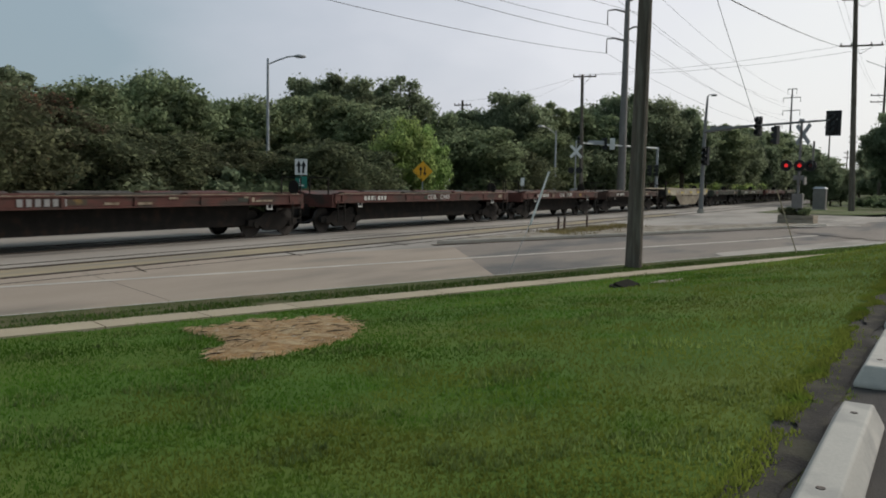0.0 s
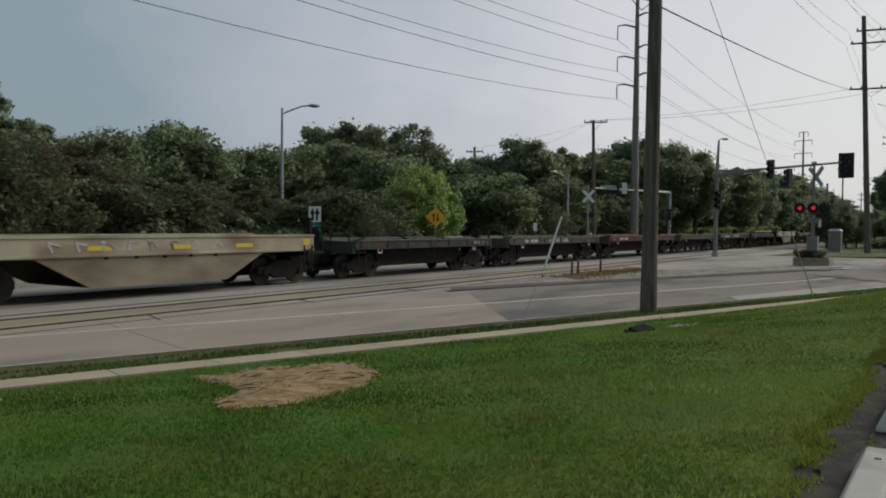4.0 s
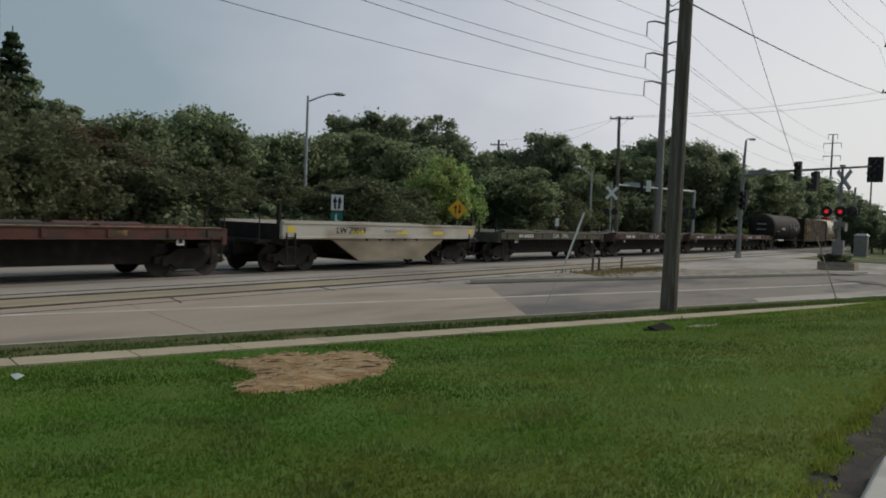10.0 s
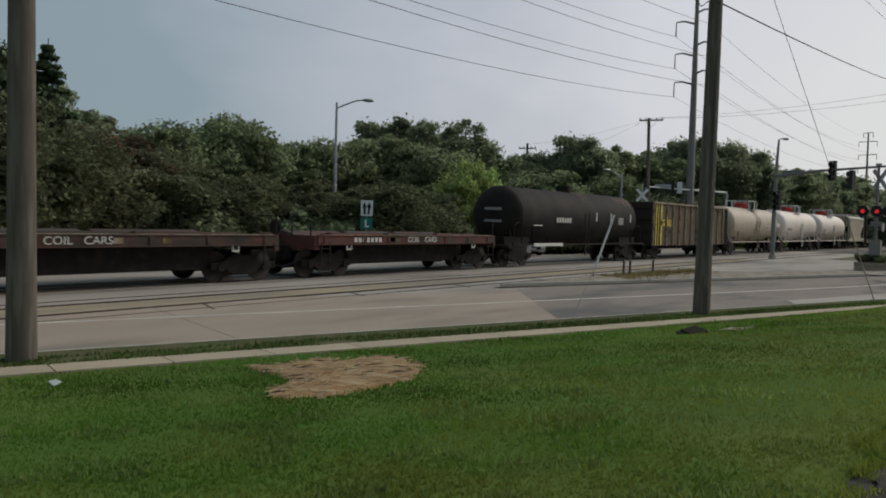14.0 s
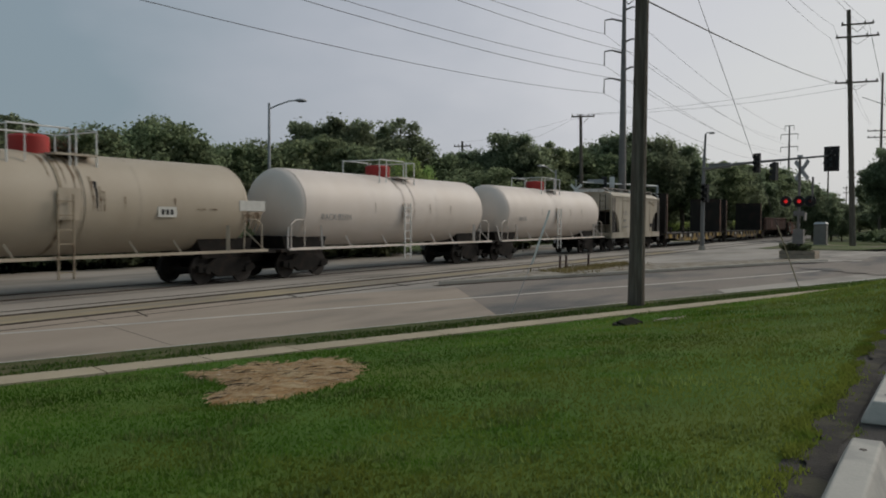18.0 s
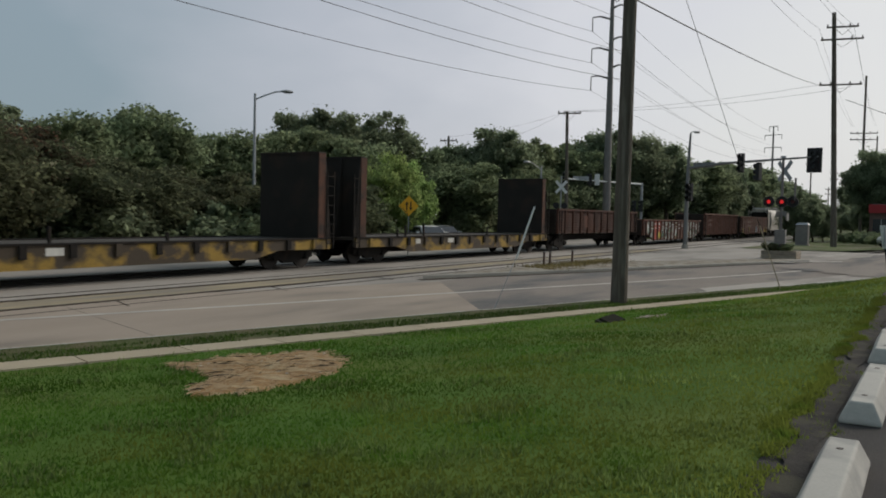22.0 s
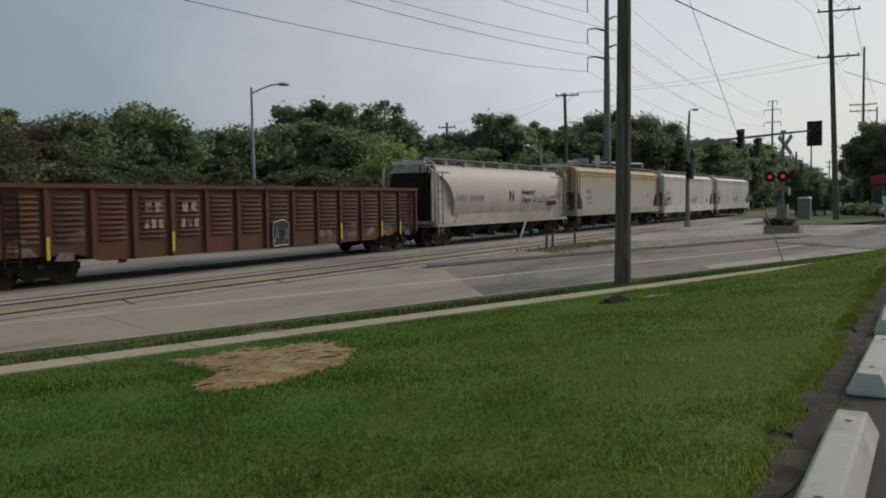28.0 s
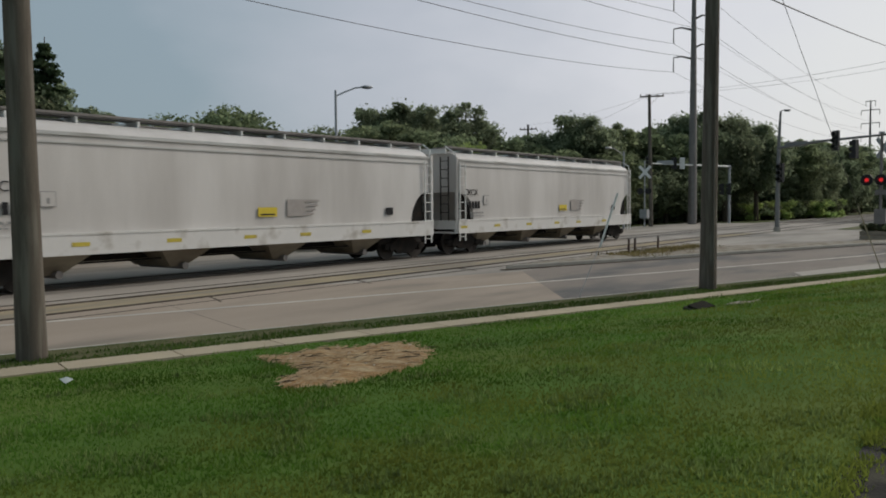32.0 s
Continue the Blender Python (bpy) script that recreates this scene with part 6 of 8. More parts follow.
        part("white_stripe", Geo().bar((-e + 1.6, -HW - 0.05, 1.08), (-e + 4.6, -HW - 0.05, 1.08), 0.02, 0.16), "decal_white", t, "worn white band on the side rail")
        decal(t, -e + 2.2, cz - 0.45, 0.9, 0.05, "decal_white", y + 0.03, "stencilled_bar")
        for q in (0.25, -0.35):
            part("end_stencil", Geo().box(-e - 0.03, -e - 0.02, -0.65, 0.35, cz + q, cz + q + 0.13), "decal_grey", t)
    else:
        if seed >= 2:
            stencil(t, "RACX 82314" if seed == 2 else "RACX", 0.34, "decal_grey", -4.9, cz - 0.38, y + 0.03)
        rng = random.Random(60 + seed)
        for k in range(5 if seed == 1 else 3):
            drip(t, r, cz, -0.45 + 0.22 * k + rng.uniform(-0.08, 0.08), 1.35, rng.uniform(0.0, 0.9) if seed == 1 else rng.uniform(0.5, 1.0), rng.uniform(0.03, 0.09), "streak", rng)
        for x in (-2.4, 1.8, 3.6):
            drip(t, r, cz, x, 0.16, -0.12, 0.03, "streak", rng, "drip_mark")
        if seed >= 2:
            part("ladder_shield", Geo().box(-0.42, 0.06, -r - 0.06, -r - 0.04, cz - 0.55, cz + 0.3), paint, t, "plate behind the ladder")
        if seed == 1:
            decal(t, 3.3, cz - 0.2, 0.7, 0.32, "decal_white", y)
            bars(t, 3.3, cz - 0.2, 0.5, 0.16, 3, "decal_black", y - 0.006)
            bars(t, 6.9, cz - 0.3, 0.9, 0.12, 4, "streak", y)
            bars(t, 4.9, cz - 0.1, 1.0, 0.05, 2, "streak", y)
            decal(t, 6.9, cz + 0.05, 1.2, 0.35, "decal_white", y)
            part("ladder_shield", Geo().box(-0.35, 0.28, -r - 0.06, -r - 0.04, cz - 0.45, cz + 0.42), "tank_beige", t, "stained plate behind the ladder")
            for k in range(4):
                drip(t, r, cz, 0.75 + 0.12 * k, 0.55 - 0.1 * k, -0.15, 0.05, "decal_black" if k == 1 else "streak", rng, "drip_stain")
            for k in range(5):
                drip(t, r, cz, 6.5 + 0.2 * k, -0.1, -0.45 - 0.06 * k, 0.10, "streak" if k % 2 else "tank_stain", rng, "dirt_smear")
    running_gear(t, L, 2.0)
    return t


# ---- gondolas ----
def gondola(L, top, paint, label, ribs=14, low=0.85, belly=None, slats=0, edge=None, seed=0, slant=0.0):
    t = thing("gondola", label, "freight car", "cars of the freight train")
    rng = random.Random(seed)
    e = L / 2 - 0.85
    belly = low if belly is None else belly
    b = e - 3.2
    out = [(-e, low), (-b - 0.9, low), (-b, belly), (b, belly), (b + 0.9, low), (e, low), (e, top), (-e, top)]
    for s in (-1, 1):
        part("side_wall", Geo().slab(out, 1, s * HW - 0.045 - s * 0.09, s * HW + 0.045 - s * 0.09), paint, t)
        part("top_chord", Geo().box(-e, e, s * HW - 0.09, s * HW + 0.05, top - 0.05, top + 0.07), edge or paint, t)
    part("floor", Geo().box(-e, e, -HW + 0.14, HW - 0.14, max(low, 0.95), max(low, 0.95) + 0.12), "inside", t)
    part("centre_sill", Geo().box(-e, e, -0.35, 0.35, 0.62, 1.0), "undercar", t)
    # end walls take a near-black colour: their shade away from the sun is painted
    for q in (-1, 1):
        w = part("end_wall", Geo().box(q * e - 0.05, q * e + 0.05, -HW + 0.06, HW - 0.06, low, top + (0.02 if not slant else 0.0)), "inside", t, "end wall coloured dark for facing away from the sun")
        for z in np.linspace(low + 0.35, top - 0.3, 4):
            part("end_rib", Geo().box(q * e + (0.05 if q > 0 else -0.17), q * e + (0.17 if q > 0 else -0.05), -HW + 0.1, HW - 0.1, float(z) - 0.07, float(z) + 0.07), "inside", w)
        part("ladder", ladder(top - 0.7), None, t, at=pose(q * (e - 0.4), -HW - 0.06, 0.6))
        part("draft_box", Geo().box(min(q * e, q * (L / 2 - 0.55)), max(q * e, q * (L / 2 - 0.55)), -0.28, 0.28, 0.62, 1.1), "undercar", t)
    pitch = 2 * e / ribs
    rw = 0.04 if edge else 0.075
    for i in range(ribs + 1):
        x = -e + pitch * i
        zb = belly if abs(x) < b else (low if abs(x) > b + 0.9 else low + (belly - low) * (b + 0.9 - abs(x)) / 0.9)
        x = min(max(x, -e + 0.07), e - 0.07)
        for s in (-1, 1):
            part("rib", Geo().slab([(x - rw, s * HW - s * 0.05), (x + rw, s * HW - s * 0.05), (x + rw * 0.7, s * (HW + 0.05)), (x - rw * 0.7, s * (HW + 0.05))], 2, zb, top), edge if edge and s < 0 else paint, t)
        if slats and i < ribs:
            g = Geo()
            for k in range(slats):
                zl = max(zb, 0.85) + (0.32 if slats > 7 else 0.2)
                z0 = zl + (top - zl - 0.2) * (k + 0.12) / slats
                z1 = zl + (top - zl - 0.2) * (k + 0.72) / slats
                rings = []
                for px, q in ((0.22, 0.25), (0.30, 1.0), (pitch - 0.30, 1.0), (pitch - 0.22, 0.25)):
                    mz = (z0 + z1) / 2
                    rings.append([(x + px, -HW + 0.06, mz + (z0 - mz) * q), (x + px, -HW + 0.05 - 0.07 * q, mz + (z0 - mz) * 0.5 * q), (x + px, -HW + 0.05 - 0.05 * q, mz + (z1 - mz) * 0.7 * q), (x + px, -HW + 0.06, mz + (z1 - mz) * q)])
                g.loft(rings)
            part("corrugation", g, paint, t)
    for i in range(5):
        x = rng.uniform(-e + 1, e - 1)
        part("hopper_latch", Geo().box(x - 0.1, x + 0.1, -HW - 0.02, -HW + 0.1, belly - 0.08, belly + 0.03), "undercar", t)
    running_gear(t, L, 2.3)
    return t


# ---- bulkhead flat cars ----
def bulkhead_flat(L, label, wall, seed):
    t = thing("bulkhead_flat_car", label, "freight car", "cars of the freight train")
    rng = random.Random(seed)
    e, b = L / 2 - 0.85, L / 2 - 5.0
    for s in (-1, 1):
        part("side_sill", Geo().slab([(-e, 0.72), (-b - 1.2, 0.72), (-b, 0.45), (b, 0.45), (b + 1.2, 0.72), (e, 0.72), (e, 1.14), (-e, 1.14)], 1, s * HW - 0.05, s * HW + 0.05), "bulk_yellow", t)
        part("sill_flange", Geo().box(-e, e, s * HW - 0.1, s * HW + 0.1, 1.1, 1.16), "undercar", t)
    part("deck", Geo().box(-e, e, -HW + 0.06, HW - 0.06, 1.02, 1.12), "deck", t)
    part("centre_sill", Geo().slab([(-e, 1.0), (-b, 0.4), (b, 0.4), (e, 1.0)], 1, -0.4, 0.4), "undercar", t)
    for i in range(13):
        x = -e + 1.0 + (2 * e - 2.0) * i / 12
        part("stake_pocket", Geo().box(x - 0.1, x + 0.1, -HW - 0.13, -HW - 0.05, 0.74, 1.1), "undercar" if i % 3 else "bulk_yellow", t)
    for i in range(5):
        x = rng.uniform(-e + 2, e - 2)
        part("stake", Geo().bar((x, -HW + 0.15, 1.1), (x, -HW + 0.15, 1.1 + rng.uniform(0.3, 0.65)), 0.08, 0.08), "undercar", t)
    for q in (-1, 1):
        w = part("bulkhead", Geo().box(q * (e - 0.5) - 0.18, q * (e - 0.5) + 0.18, -HW + 0.02, HW - 0.02, 1.14, 4.42), wall, t, "tall dark end bulkhead")
        for y in (-1.45, -0.5, 0.5, 1.45):
            part("bulkhead_post", Geo().slab([(q * (e - 0.34), 1.14), (q * (e + 0.1), 1.14), (q * (e - 0.28), 4.4), (q * (e - 0.34), 4.4)], 1, y - 0.07, y + 0.07), wall, w)
        part("bulkhead_cap", Geo().box(q * (e - 0.5) - 0.22, q * (e - 0.5) + 0.22, -HW, HW, 4.42, 4.5), wall, w)
        part("edge_post", Geo().box(q * (e - 0.5) - 0.2, q * (e - 0.5) + 0.2, -HW - 0.02, -HW + 0.03, 1.14, 4.44), "bulk_edge", w)
        part("ladder", ladder(3.0), None, t, at=pose(q * (e - 0.02), -HW - 0.05, 0.75))
        part("draft_box", Geo().box(min(q * e, q * (L / 2 - 0.5)), max(q * e, q * (L / 2 - 0.5)), -0.28, 0.28, 0.62, 1.1), "bulk_yellow", t)
    decal(t, -2.0, 0.92, 0.55, 0.22, "decal_white", -HW - 0.06, "white_label")
    decal(t, -5.0, 0.92, 0.4, 0.22, "decal_white", -HW - 0.06, "white_label")
    running_gear(t, L, 2.6)
    return t


# ---- covered hoppers ----
def covered_hopper(L, paint, label, cut=1.5, cut_top=2.6, sill=1.47, sill_low=0.92, eave=4.12, ridge=4.5, bays=4, bay_at=(), sill_paint="sill_white", curved=0.0, square=False, seams=0, dark="undercar", recess="undercar", thin_sill=False, barrel=False):
    t = thing("covered_hopper", label, "freight car", "cars of the freight train")
    e = L / 2 - 0.9
    body_e = e - (0.15 if not square else 0.25)

    def ring(x, zb):
        pts = []
        hw = HW - 0.02
        if barrel:
            # round sides that roll over into the roof
            for k in range(16):
                z = zb + (ridge - 0.02 - zb) * (1 - (1 - k / 15) ** 1.35)
                u = min(1.0, abs(z - 2.45) / (ridge - 2.45 if z > 2.45 else 1.5))
                pts.append((max(0.5, hw * (1 - u ** 2.6) ** (1 / 2.6)) if z > 2.45 else hw * (1 - 0.30 * u ** 2), z))
            return [(x, -y, z) for y, z in pts] + [(x, y, z) for y, z in reversed(pts)]
        for k in range(7):
            f = k / 6
            z = zb + (eave - zb) * f
            w = hw + curved * math.sin(math.pi * min(1, max(0, (z - sill) / (eave - sill)))) - curved
            pts.append((w, z))
        pts += [(hw - curved - 0.16, eave + (ridge - eave) * 0.45), (hw - curved - 0.5, eave + (ridge - eave) * 0.8), (0.45, ridge)]
        return [(x, -y, z) for y, z in pts] + [(x, y, z) for y, z in reversed(pts)]

    g = Geo()
    steps = 12
    rings = []
    for k in range(steps + 1):
        f = k / steps
        zb = cut_top - (cut_top - sill) * ((1 - math.sqrt(max(0.0, 1 - f * f))) if not square else f)
        rings.append((-body_e + 0.05 + cut * (f if square else math.sin(f * math.pi / 2)), cut_top - (cut_top - sill) * (1 - math.cos(f * math.pi / 2)) if not square else zb))
    full = rings + [(-x, z) for x, z in reversed(rings)]
    g.loft([ring(x, z) for x, z in full])
    part("body", g, paint, t)
    for i in range(seams):
        x = -body_e + 2 * body_e * (i + 1) / (seams + 1)
        part("seam", Geo().box(x - 0.012, x + 0.012, -HW + 0.0, -HW + 0.03, sill + 0.02, eave - 0.02), paint, t)
    for s in (-1, 1):
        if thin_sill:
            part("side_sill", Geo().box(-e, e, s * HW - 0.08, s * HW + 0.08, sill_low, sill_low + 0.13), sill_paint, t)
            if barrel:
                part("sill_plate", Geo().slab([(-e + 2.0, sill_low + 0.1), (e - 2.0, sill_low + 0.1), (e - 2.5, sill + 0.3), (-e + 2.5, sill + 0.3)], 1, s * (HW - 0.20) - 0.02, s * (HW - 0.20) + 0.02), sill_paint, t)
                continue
            # dark strip standing in for the shade between sill and body
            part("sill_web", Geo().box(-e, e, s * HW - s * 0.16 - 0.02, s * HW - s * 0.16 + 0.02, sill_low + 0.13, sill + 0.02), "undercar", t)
        else:
            part("side_sill", Geo().box(-e, e, s * HW - 0.08, s * HW + 0.08, sill_low, sill + 0.02), sill_paint, t)
            part("sill_flange", Geo().box(-e, e, s * HW - 0.1, s * HW + 0.13, sill - 0.03, sill + 0.03), sill_paint, t)
        if barrel:
            continue
        part("eave_band", Geo().box(-body_e, body_e, s * (HW - curved) - 0.035, s * (HW - curved) + 0.035, eave - 0.05, eave + 0.04), "hop_roof" if paint == "hop_white" else paint, t)
        part("eave_strip", Geo().box(-body_e, body_e, s * (HW - curved) - 0.03, s * (HW - curved) + 0.03, eave - 0.26, eave - 0.22), "hop_roof" if paint == "hop_white" else paint, t)
    # running board on the roof
    for y in (-0.62, 0.62):
        part("running_board", Geo().box(-e - 0.1, e + 0.1, y - 0.28, y + 0.28, ridge + 0.10, ridge + 0.14), "tower", t)
    n = max(6, round(2 * e / 1.9))
    for k in range(n + 1):
        x = -e + 2 * e * k / n
        part("board_bracket", Geo().box(x - 0.03, x + 0.03, -0.95, 0.95, ridge - 0.12, ridge + 0.10), "white", t)
    g = Geo()
    for s in (-1, 1):
        g.bar((-e - 0.1, s * 0.93, ridge + 0.17), (e + 0.1, s * 0.93, ridge + 0.17), 0.035, 0.06)
    part("board_rail", g, "tower", t)
    for k in range(3):
        x = -e * 0.62 + e * 0.62 * k
        part("hatch", Geo().box(x - 1.6, x + 1.6, -0.3, 0.3, ridge - 0.02, ridge + 0.07), "hop_roof", t)
    # ends: posts, ladders, slope sheet, platform
    for q in (-1, 1):
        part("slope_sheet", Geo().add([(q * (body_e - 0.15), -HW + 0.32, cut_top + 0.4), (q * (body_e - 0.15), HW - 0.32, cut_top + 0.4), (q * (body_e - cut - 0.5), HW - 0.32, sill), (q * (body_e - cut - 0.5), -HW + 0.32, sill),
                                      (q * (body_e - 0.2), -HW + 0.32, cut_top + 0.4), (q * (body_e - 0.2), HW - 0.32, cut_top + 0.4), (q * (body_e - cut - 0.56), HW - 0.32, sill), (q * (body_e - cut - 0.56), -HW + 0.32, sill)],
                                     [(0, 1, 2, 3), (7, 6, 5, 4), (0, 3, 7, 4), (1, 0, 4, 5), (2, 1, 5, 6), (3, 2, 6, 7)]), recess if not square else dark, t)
        # dark sheets put shade into the openings under the sloped ends
        for y in (-HW + 0.22, HW - 0.22):
            if barrel:
                part("shear_plate", Geo().slab([(q * e, sill_low + 0.1), (q * (e - 2.7), sill_low + 0.1), (q * (e - 2.5), 2.3), (q * (e - 1.8), eave - 0.1), (q * e, eave - 0.1)], 1, y * 0.97 - 0.02, y * 0.97 + 0.02), "shear", t, "dusty beige shear plate at the car's end")
                continue
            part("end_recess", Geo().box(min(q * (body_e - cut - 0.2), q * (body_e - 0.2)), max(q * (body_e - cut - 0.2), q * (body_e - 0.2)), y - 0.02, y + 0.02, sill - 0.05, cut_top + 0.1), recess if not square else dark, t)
        for y in (-HW + 0.03, HW - 0.03):
            part("corner_post", Geo().box(q * e - 0.06, q * e + 0.06, y - 0.05, y + 0.05, sill_low, eave + 0.1), paint, t)
        part("ladder", ladder(eave - 0.75, 0.42, "white" if paint in ("hop_white",) else "tower"), None, t, at=pose(q * (e - 0.32), -HW - 0.06, 0.6))
        part("ladder", ladder(eave - 0.75), None, t, at=pose(q * (e + 0.06), -0.9, 0.9, 0, 0, 90))
        part("grab_rail", Geo().tube([(q * (e - 0.1), -HW + 0.05, eave), (q * (e + 0.05), -HW + 0.1, eave + 0.3), (q * (e + 0.1), -1.0, ridge + 0.16)], 0.03, 6), "white", t)
        part("end_platform", Geo().box(min(q * (e - 1.2), q * (e + 0.1)), max(q * (e - 1.2), q * (e + 0.1)), -HW + 0.1, HW - 0.1, 1.0, 1.1), "undercar", t)
        part("end_sill", Geo().box(q * e - 0.1, q * e + 0.1, -HW, HW, sill_low, sill), sill_paint, t)
        part("draft_box", Geo().box(min(q * e, q * (L / 2 - 0.5)), max(q * e, q * (L / 2 - 0.5)), -0.28, 0.28, 0.62, 1.1), "undercar", t)
        # on barrel cars a dark sheet paints the end opening's shade
        if barrel:
            part("end_recess", Geo().slab([(-1.15, 1.15), (1.15, 1.15), (1.25, 2.6), (1.0, 3.6), (-1.0, 3.6), (-1.25, 2.6)], 0, min(q * (e - 0.12), q * (e - 0.09)), max(q * (e - 0.12), q * (e - 0.09))), "undercar", t, "dark sheet painting the shade inside the hopper's end")
        else:
            part("end_sheet", Geo().box(q * (body_e - 0.1) - 0.02, q * (body_e - 0.1) + 0.02, -HW + 0.08, HW - 0.08, cut_top, eave), "end_grey", t)
    # discharge bays
    span = 2 * (L / 2 - 3.9)
    for x in bay_at or [span * ((k + 0.5) / bays - 0.5) for k in range(bays)]:
        w = span / bays * (0.5 if barrel else 0.30 if bay_at else 0.42)
        part("discharge_bay", Geo().loft([[(x - w, -HW + 0.1, sill_low + 0.05), (x + w, -HW + 0.1, sill_low + 0.05), (x + w, HW - 0.1, sill_low + 0.05), (x - w, HW - 0.1, sill_low + 0.05)],
                                          [(x - w * 0.28, -0.9, 0.38), (x + w * 0.28, -0.9, 0.38), (x + w * 0.28, 0.9, 0.38), (x - w * 0.28, 0.9, 0.38)]]), dark, t)
        part("outlet_gate", Geo().tube([(x + w * 0.1, -1.15, 0.40), (x + w * 0.1, 1.15, 0.40)], 0.11, 10), "tower", t)
    part("centre_sill", Geo().box(-e, e, -0.3, 0.3, 0.66, 1.0), "undercar", t)
    part("brake_rod", Geo().tube([(-e + 3, -0.9, 0.66), (e - 3, -0.9, 0.66)], 0.03, 6), "undercar", t)
    running_gear(t, L, 2.1)
    return t


# ---- the train, car by car: joints along it at the start ----
JOINTS = [7.62, 23.92, 40.39, 53.59, 67.16, 83.52, 96.32, 110.73, 126.92, 140.03, 154.0, 167.7, 183.23, 197.81, 213.25, 229.38, 242.62, 259.82, 276.83, 293.05, 309.5, 325.7, 338.43, 359.77, 380.95, 398.83, 420.04, 438.95, 460.39, 478.27, 498.89, 519.3, 539.07]
LEN = [b - a for a, b in zip(JOINTS, JOINTS[1:])]
TRAIN = []
COIL = {0: ("coil_red", "rusty red coil flat car, empty", None), 1: ("coil_red", "rusty red coil car with white stencilled words", "COIL CARS"), 2: ("coil_red", "red coil car with white stencilled words", "COIL CARS"),
        3: ("coil_brown", "dark brown coil car with white stencilled words", "COIL CARS"), 5: ("coil_dark", "dark green empty coil flat car", None), 6: ("coil_olive", "faded olive coil car with pale lettering", "COIL CARS"),
        7: ("coil_red", "rusty red coil flat car with worn lettering", "COIL CARS"), 8: ("coil_olive", "faded olive coil flat car", None), 9: ("coil_olive", "faded olive coil car with pale lettering", "COIL CARS"),
        10: ("coil_red", "short rusty red coil flat car", None), 12: ("coil_olive", "olive coil flat car with pale lettering", "COIL CARS"), 13: ("coil_brown", "dark brown coil car with white lettering", "COIL CARS"),
        14: ("coil_brown", "rust-brown coil car with white lettering", "COIL CARS"), 15: ("coil_red", "red coil car with orange deck edges", "COIL CARS")}
for i, L in enumerate(LEN):
    if i in COIL:
        c = coil_car(L, COIL[i][0], COIL[i][1], 40 + i, COIL[i][2], {3: 0.8, 7: 0.0}.get(i, 0.2))
        if i == 0:
            e0 = -L / 2 + 0.95
            bars(c, e0 + 2.2, 1.35, 1.35, 0.20, 4, "decal_white", -HW - 0.07)
            bars(c, e0 + 4.2, 1.35, 1.5, 0.20, 6, "decal_grey", -HW - 0.07)
            for x, z, w in ((6.3, 1.30, 0.5), (7.4, 1.29, 0.6), (8.5, 1.44, 0.35), (11.6, 1.44, 0.3), (12.4, 1.31, 0.8)):
                decal(c, e0 + x, z, w, 0.07, "gon_edge", -HW - 0.07, "worn_patch")
    elif i == 4:
        c = trough_car(L, "cream", "dirty cream coil car with a deep belly and graffiti")
    elif i == 11:
        c = trough_car(L, "dull_white", "dirty white coil car with a deep belly", "LW 70019")
    elif i == 16:
        c = tank_car(L, 1.46, 2.5, "tank_black", "soot-black tank car with pale markings", True)
    elif i == 17:
        c = gondola(L, 3.72, "gon_brown", "high-sided dusty brown gondola with pale ribs", 13, 0.9, edge="gon_edge", seed=4)
        decal(c, -L / 2 + 1.75, 2.3, 1.55, 2.75, "gon_yellow", -HW + 0.03, "yellow_end_panel")
        for k, w in enumerate(("VW", "CX")):
            xk = -L / 2 + 0.85 + (L - 1.7) / 13 * (1.5 + k)
            decal(c, xk, 2.42, 0.72, 0.42, "decal_yellow", -HW + 0.03)
            stencil(c, w, 0.36, "decal_black", xk, 2.42, -HW + 0.024)
        stencil(c, "762", 0.42, "undercar", xk, 1.85, -HW + 0.028)
        rs = random.Random(31)
        for k in range(13):
            x = -L / 2 + 0.85 + (L - 1.7) / 13 * (k + rs.uniform(0.3, 0.7))
            run_stain(c, x, rs.uniform(3.0, 3.6), rs.uniform(1.2, 2.2), rs.uniform(0.1, 0.3), rs.choice(("gon_stain", "gon_brown", "gon_stain")), rs, -HW + 0.032)
        for k in range(30):
            x, z = -L / 2 + 0.85 + (L - 1.7) / 13 * rs.randrange(1, 13), rs.uniform(1.2, 3.5)
            decal(c, x, z, 0.045, rs.uniform(0.06, 0.3), "decal_white", -HW - 0.056, "scuff")
    elif i == 18:
        c = tank_car(L, 1.47, 2.57, "tank_beige", "dusty beige tank car with a red valve housing", seed=1)
    elif i in (19, 20):
        c = tank_car(L, 1.51, 2.63, "tank_white", "white tank car with a red valve housing on top", seed=i - 17)
    elif i == 21:
        c = covered_hopper(L, "hop_beige", "short weathered beige covered hopper with sloped ends", 1.55, 2.95, 1.32, 0.95, 3.95, 4.35, 2, sill_paint="hop_beige", seams=4)
        rs = random.Random(9)
        for k in range(16):
            run_stain(c, rs.uniform(-5.2, 5.0), rs.uniform(3.2, 3.6), rs.uniform(1.5, 2.4), rs.uniform(0.015, 0.045), "tank_stain", rs, -HW + 0.016)
        for k in range(7):
            x, z = 2.9 + 0.2 * k, 3.68 - 0.035 * k
            part("rust_scab", Geo().slab([(x - 0.14, z - 0.05), (x + 0.12, z - rs.uniform(0.05, 0.2)), (x + 0.15, z + 0.04), (x - 0.1, z + 0.05)], 1, -HW + 0.012 - 0.001 * k, -HW + 0.018), "streak", c)
        stencil(c, "LCEX", 0.36, "decal_grey", -2.6, 2.75)
        stencil(c, "440", 0.36, "decal_grey", -2.75, 2.2)
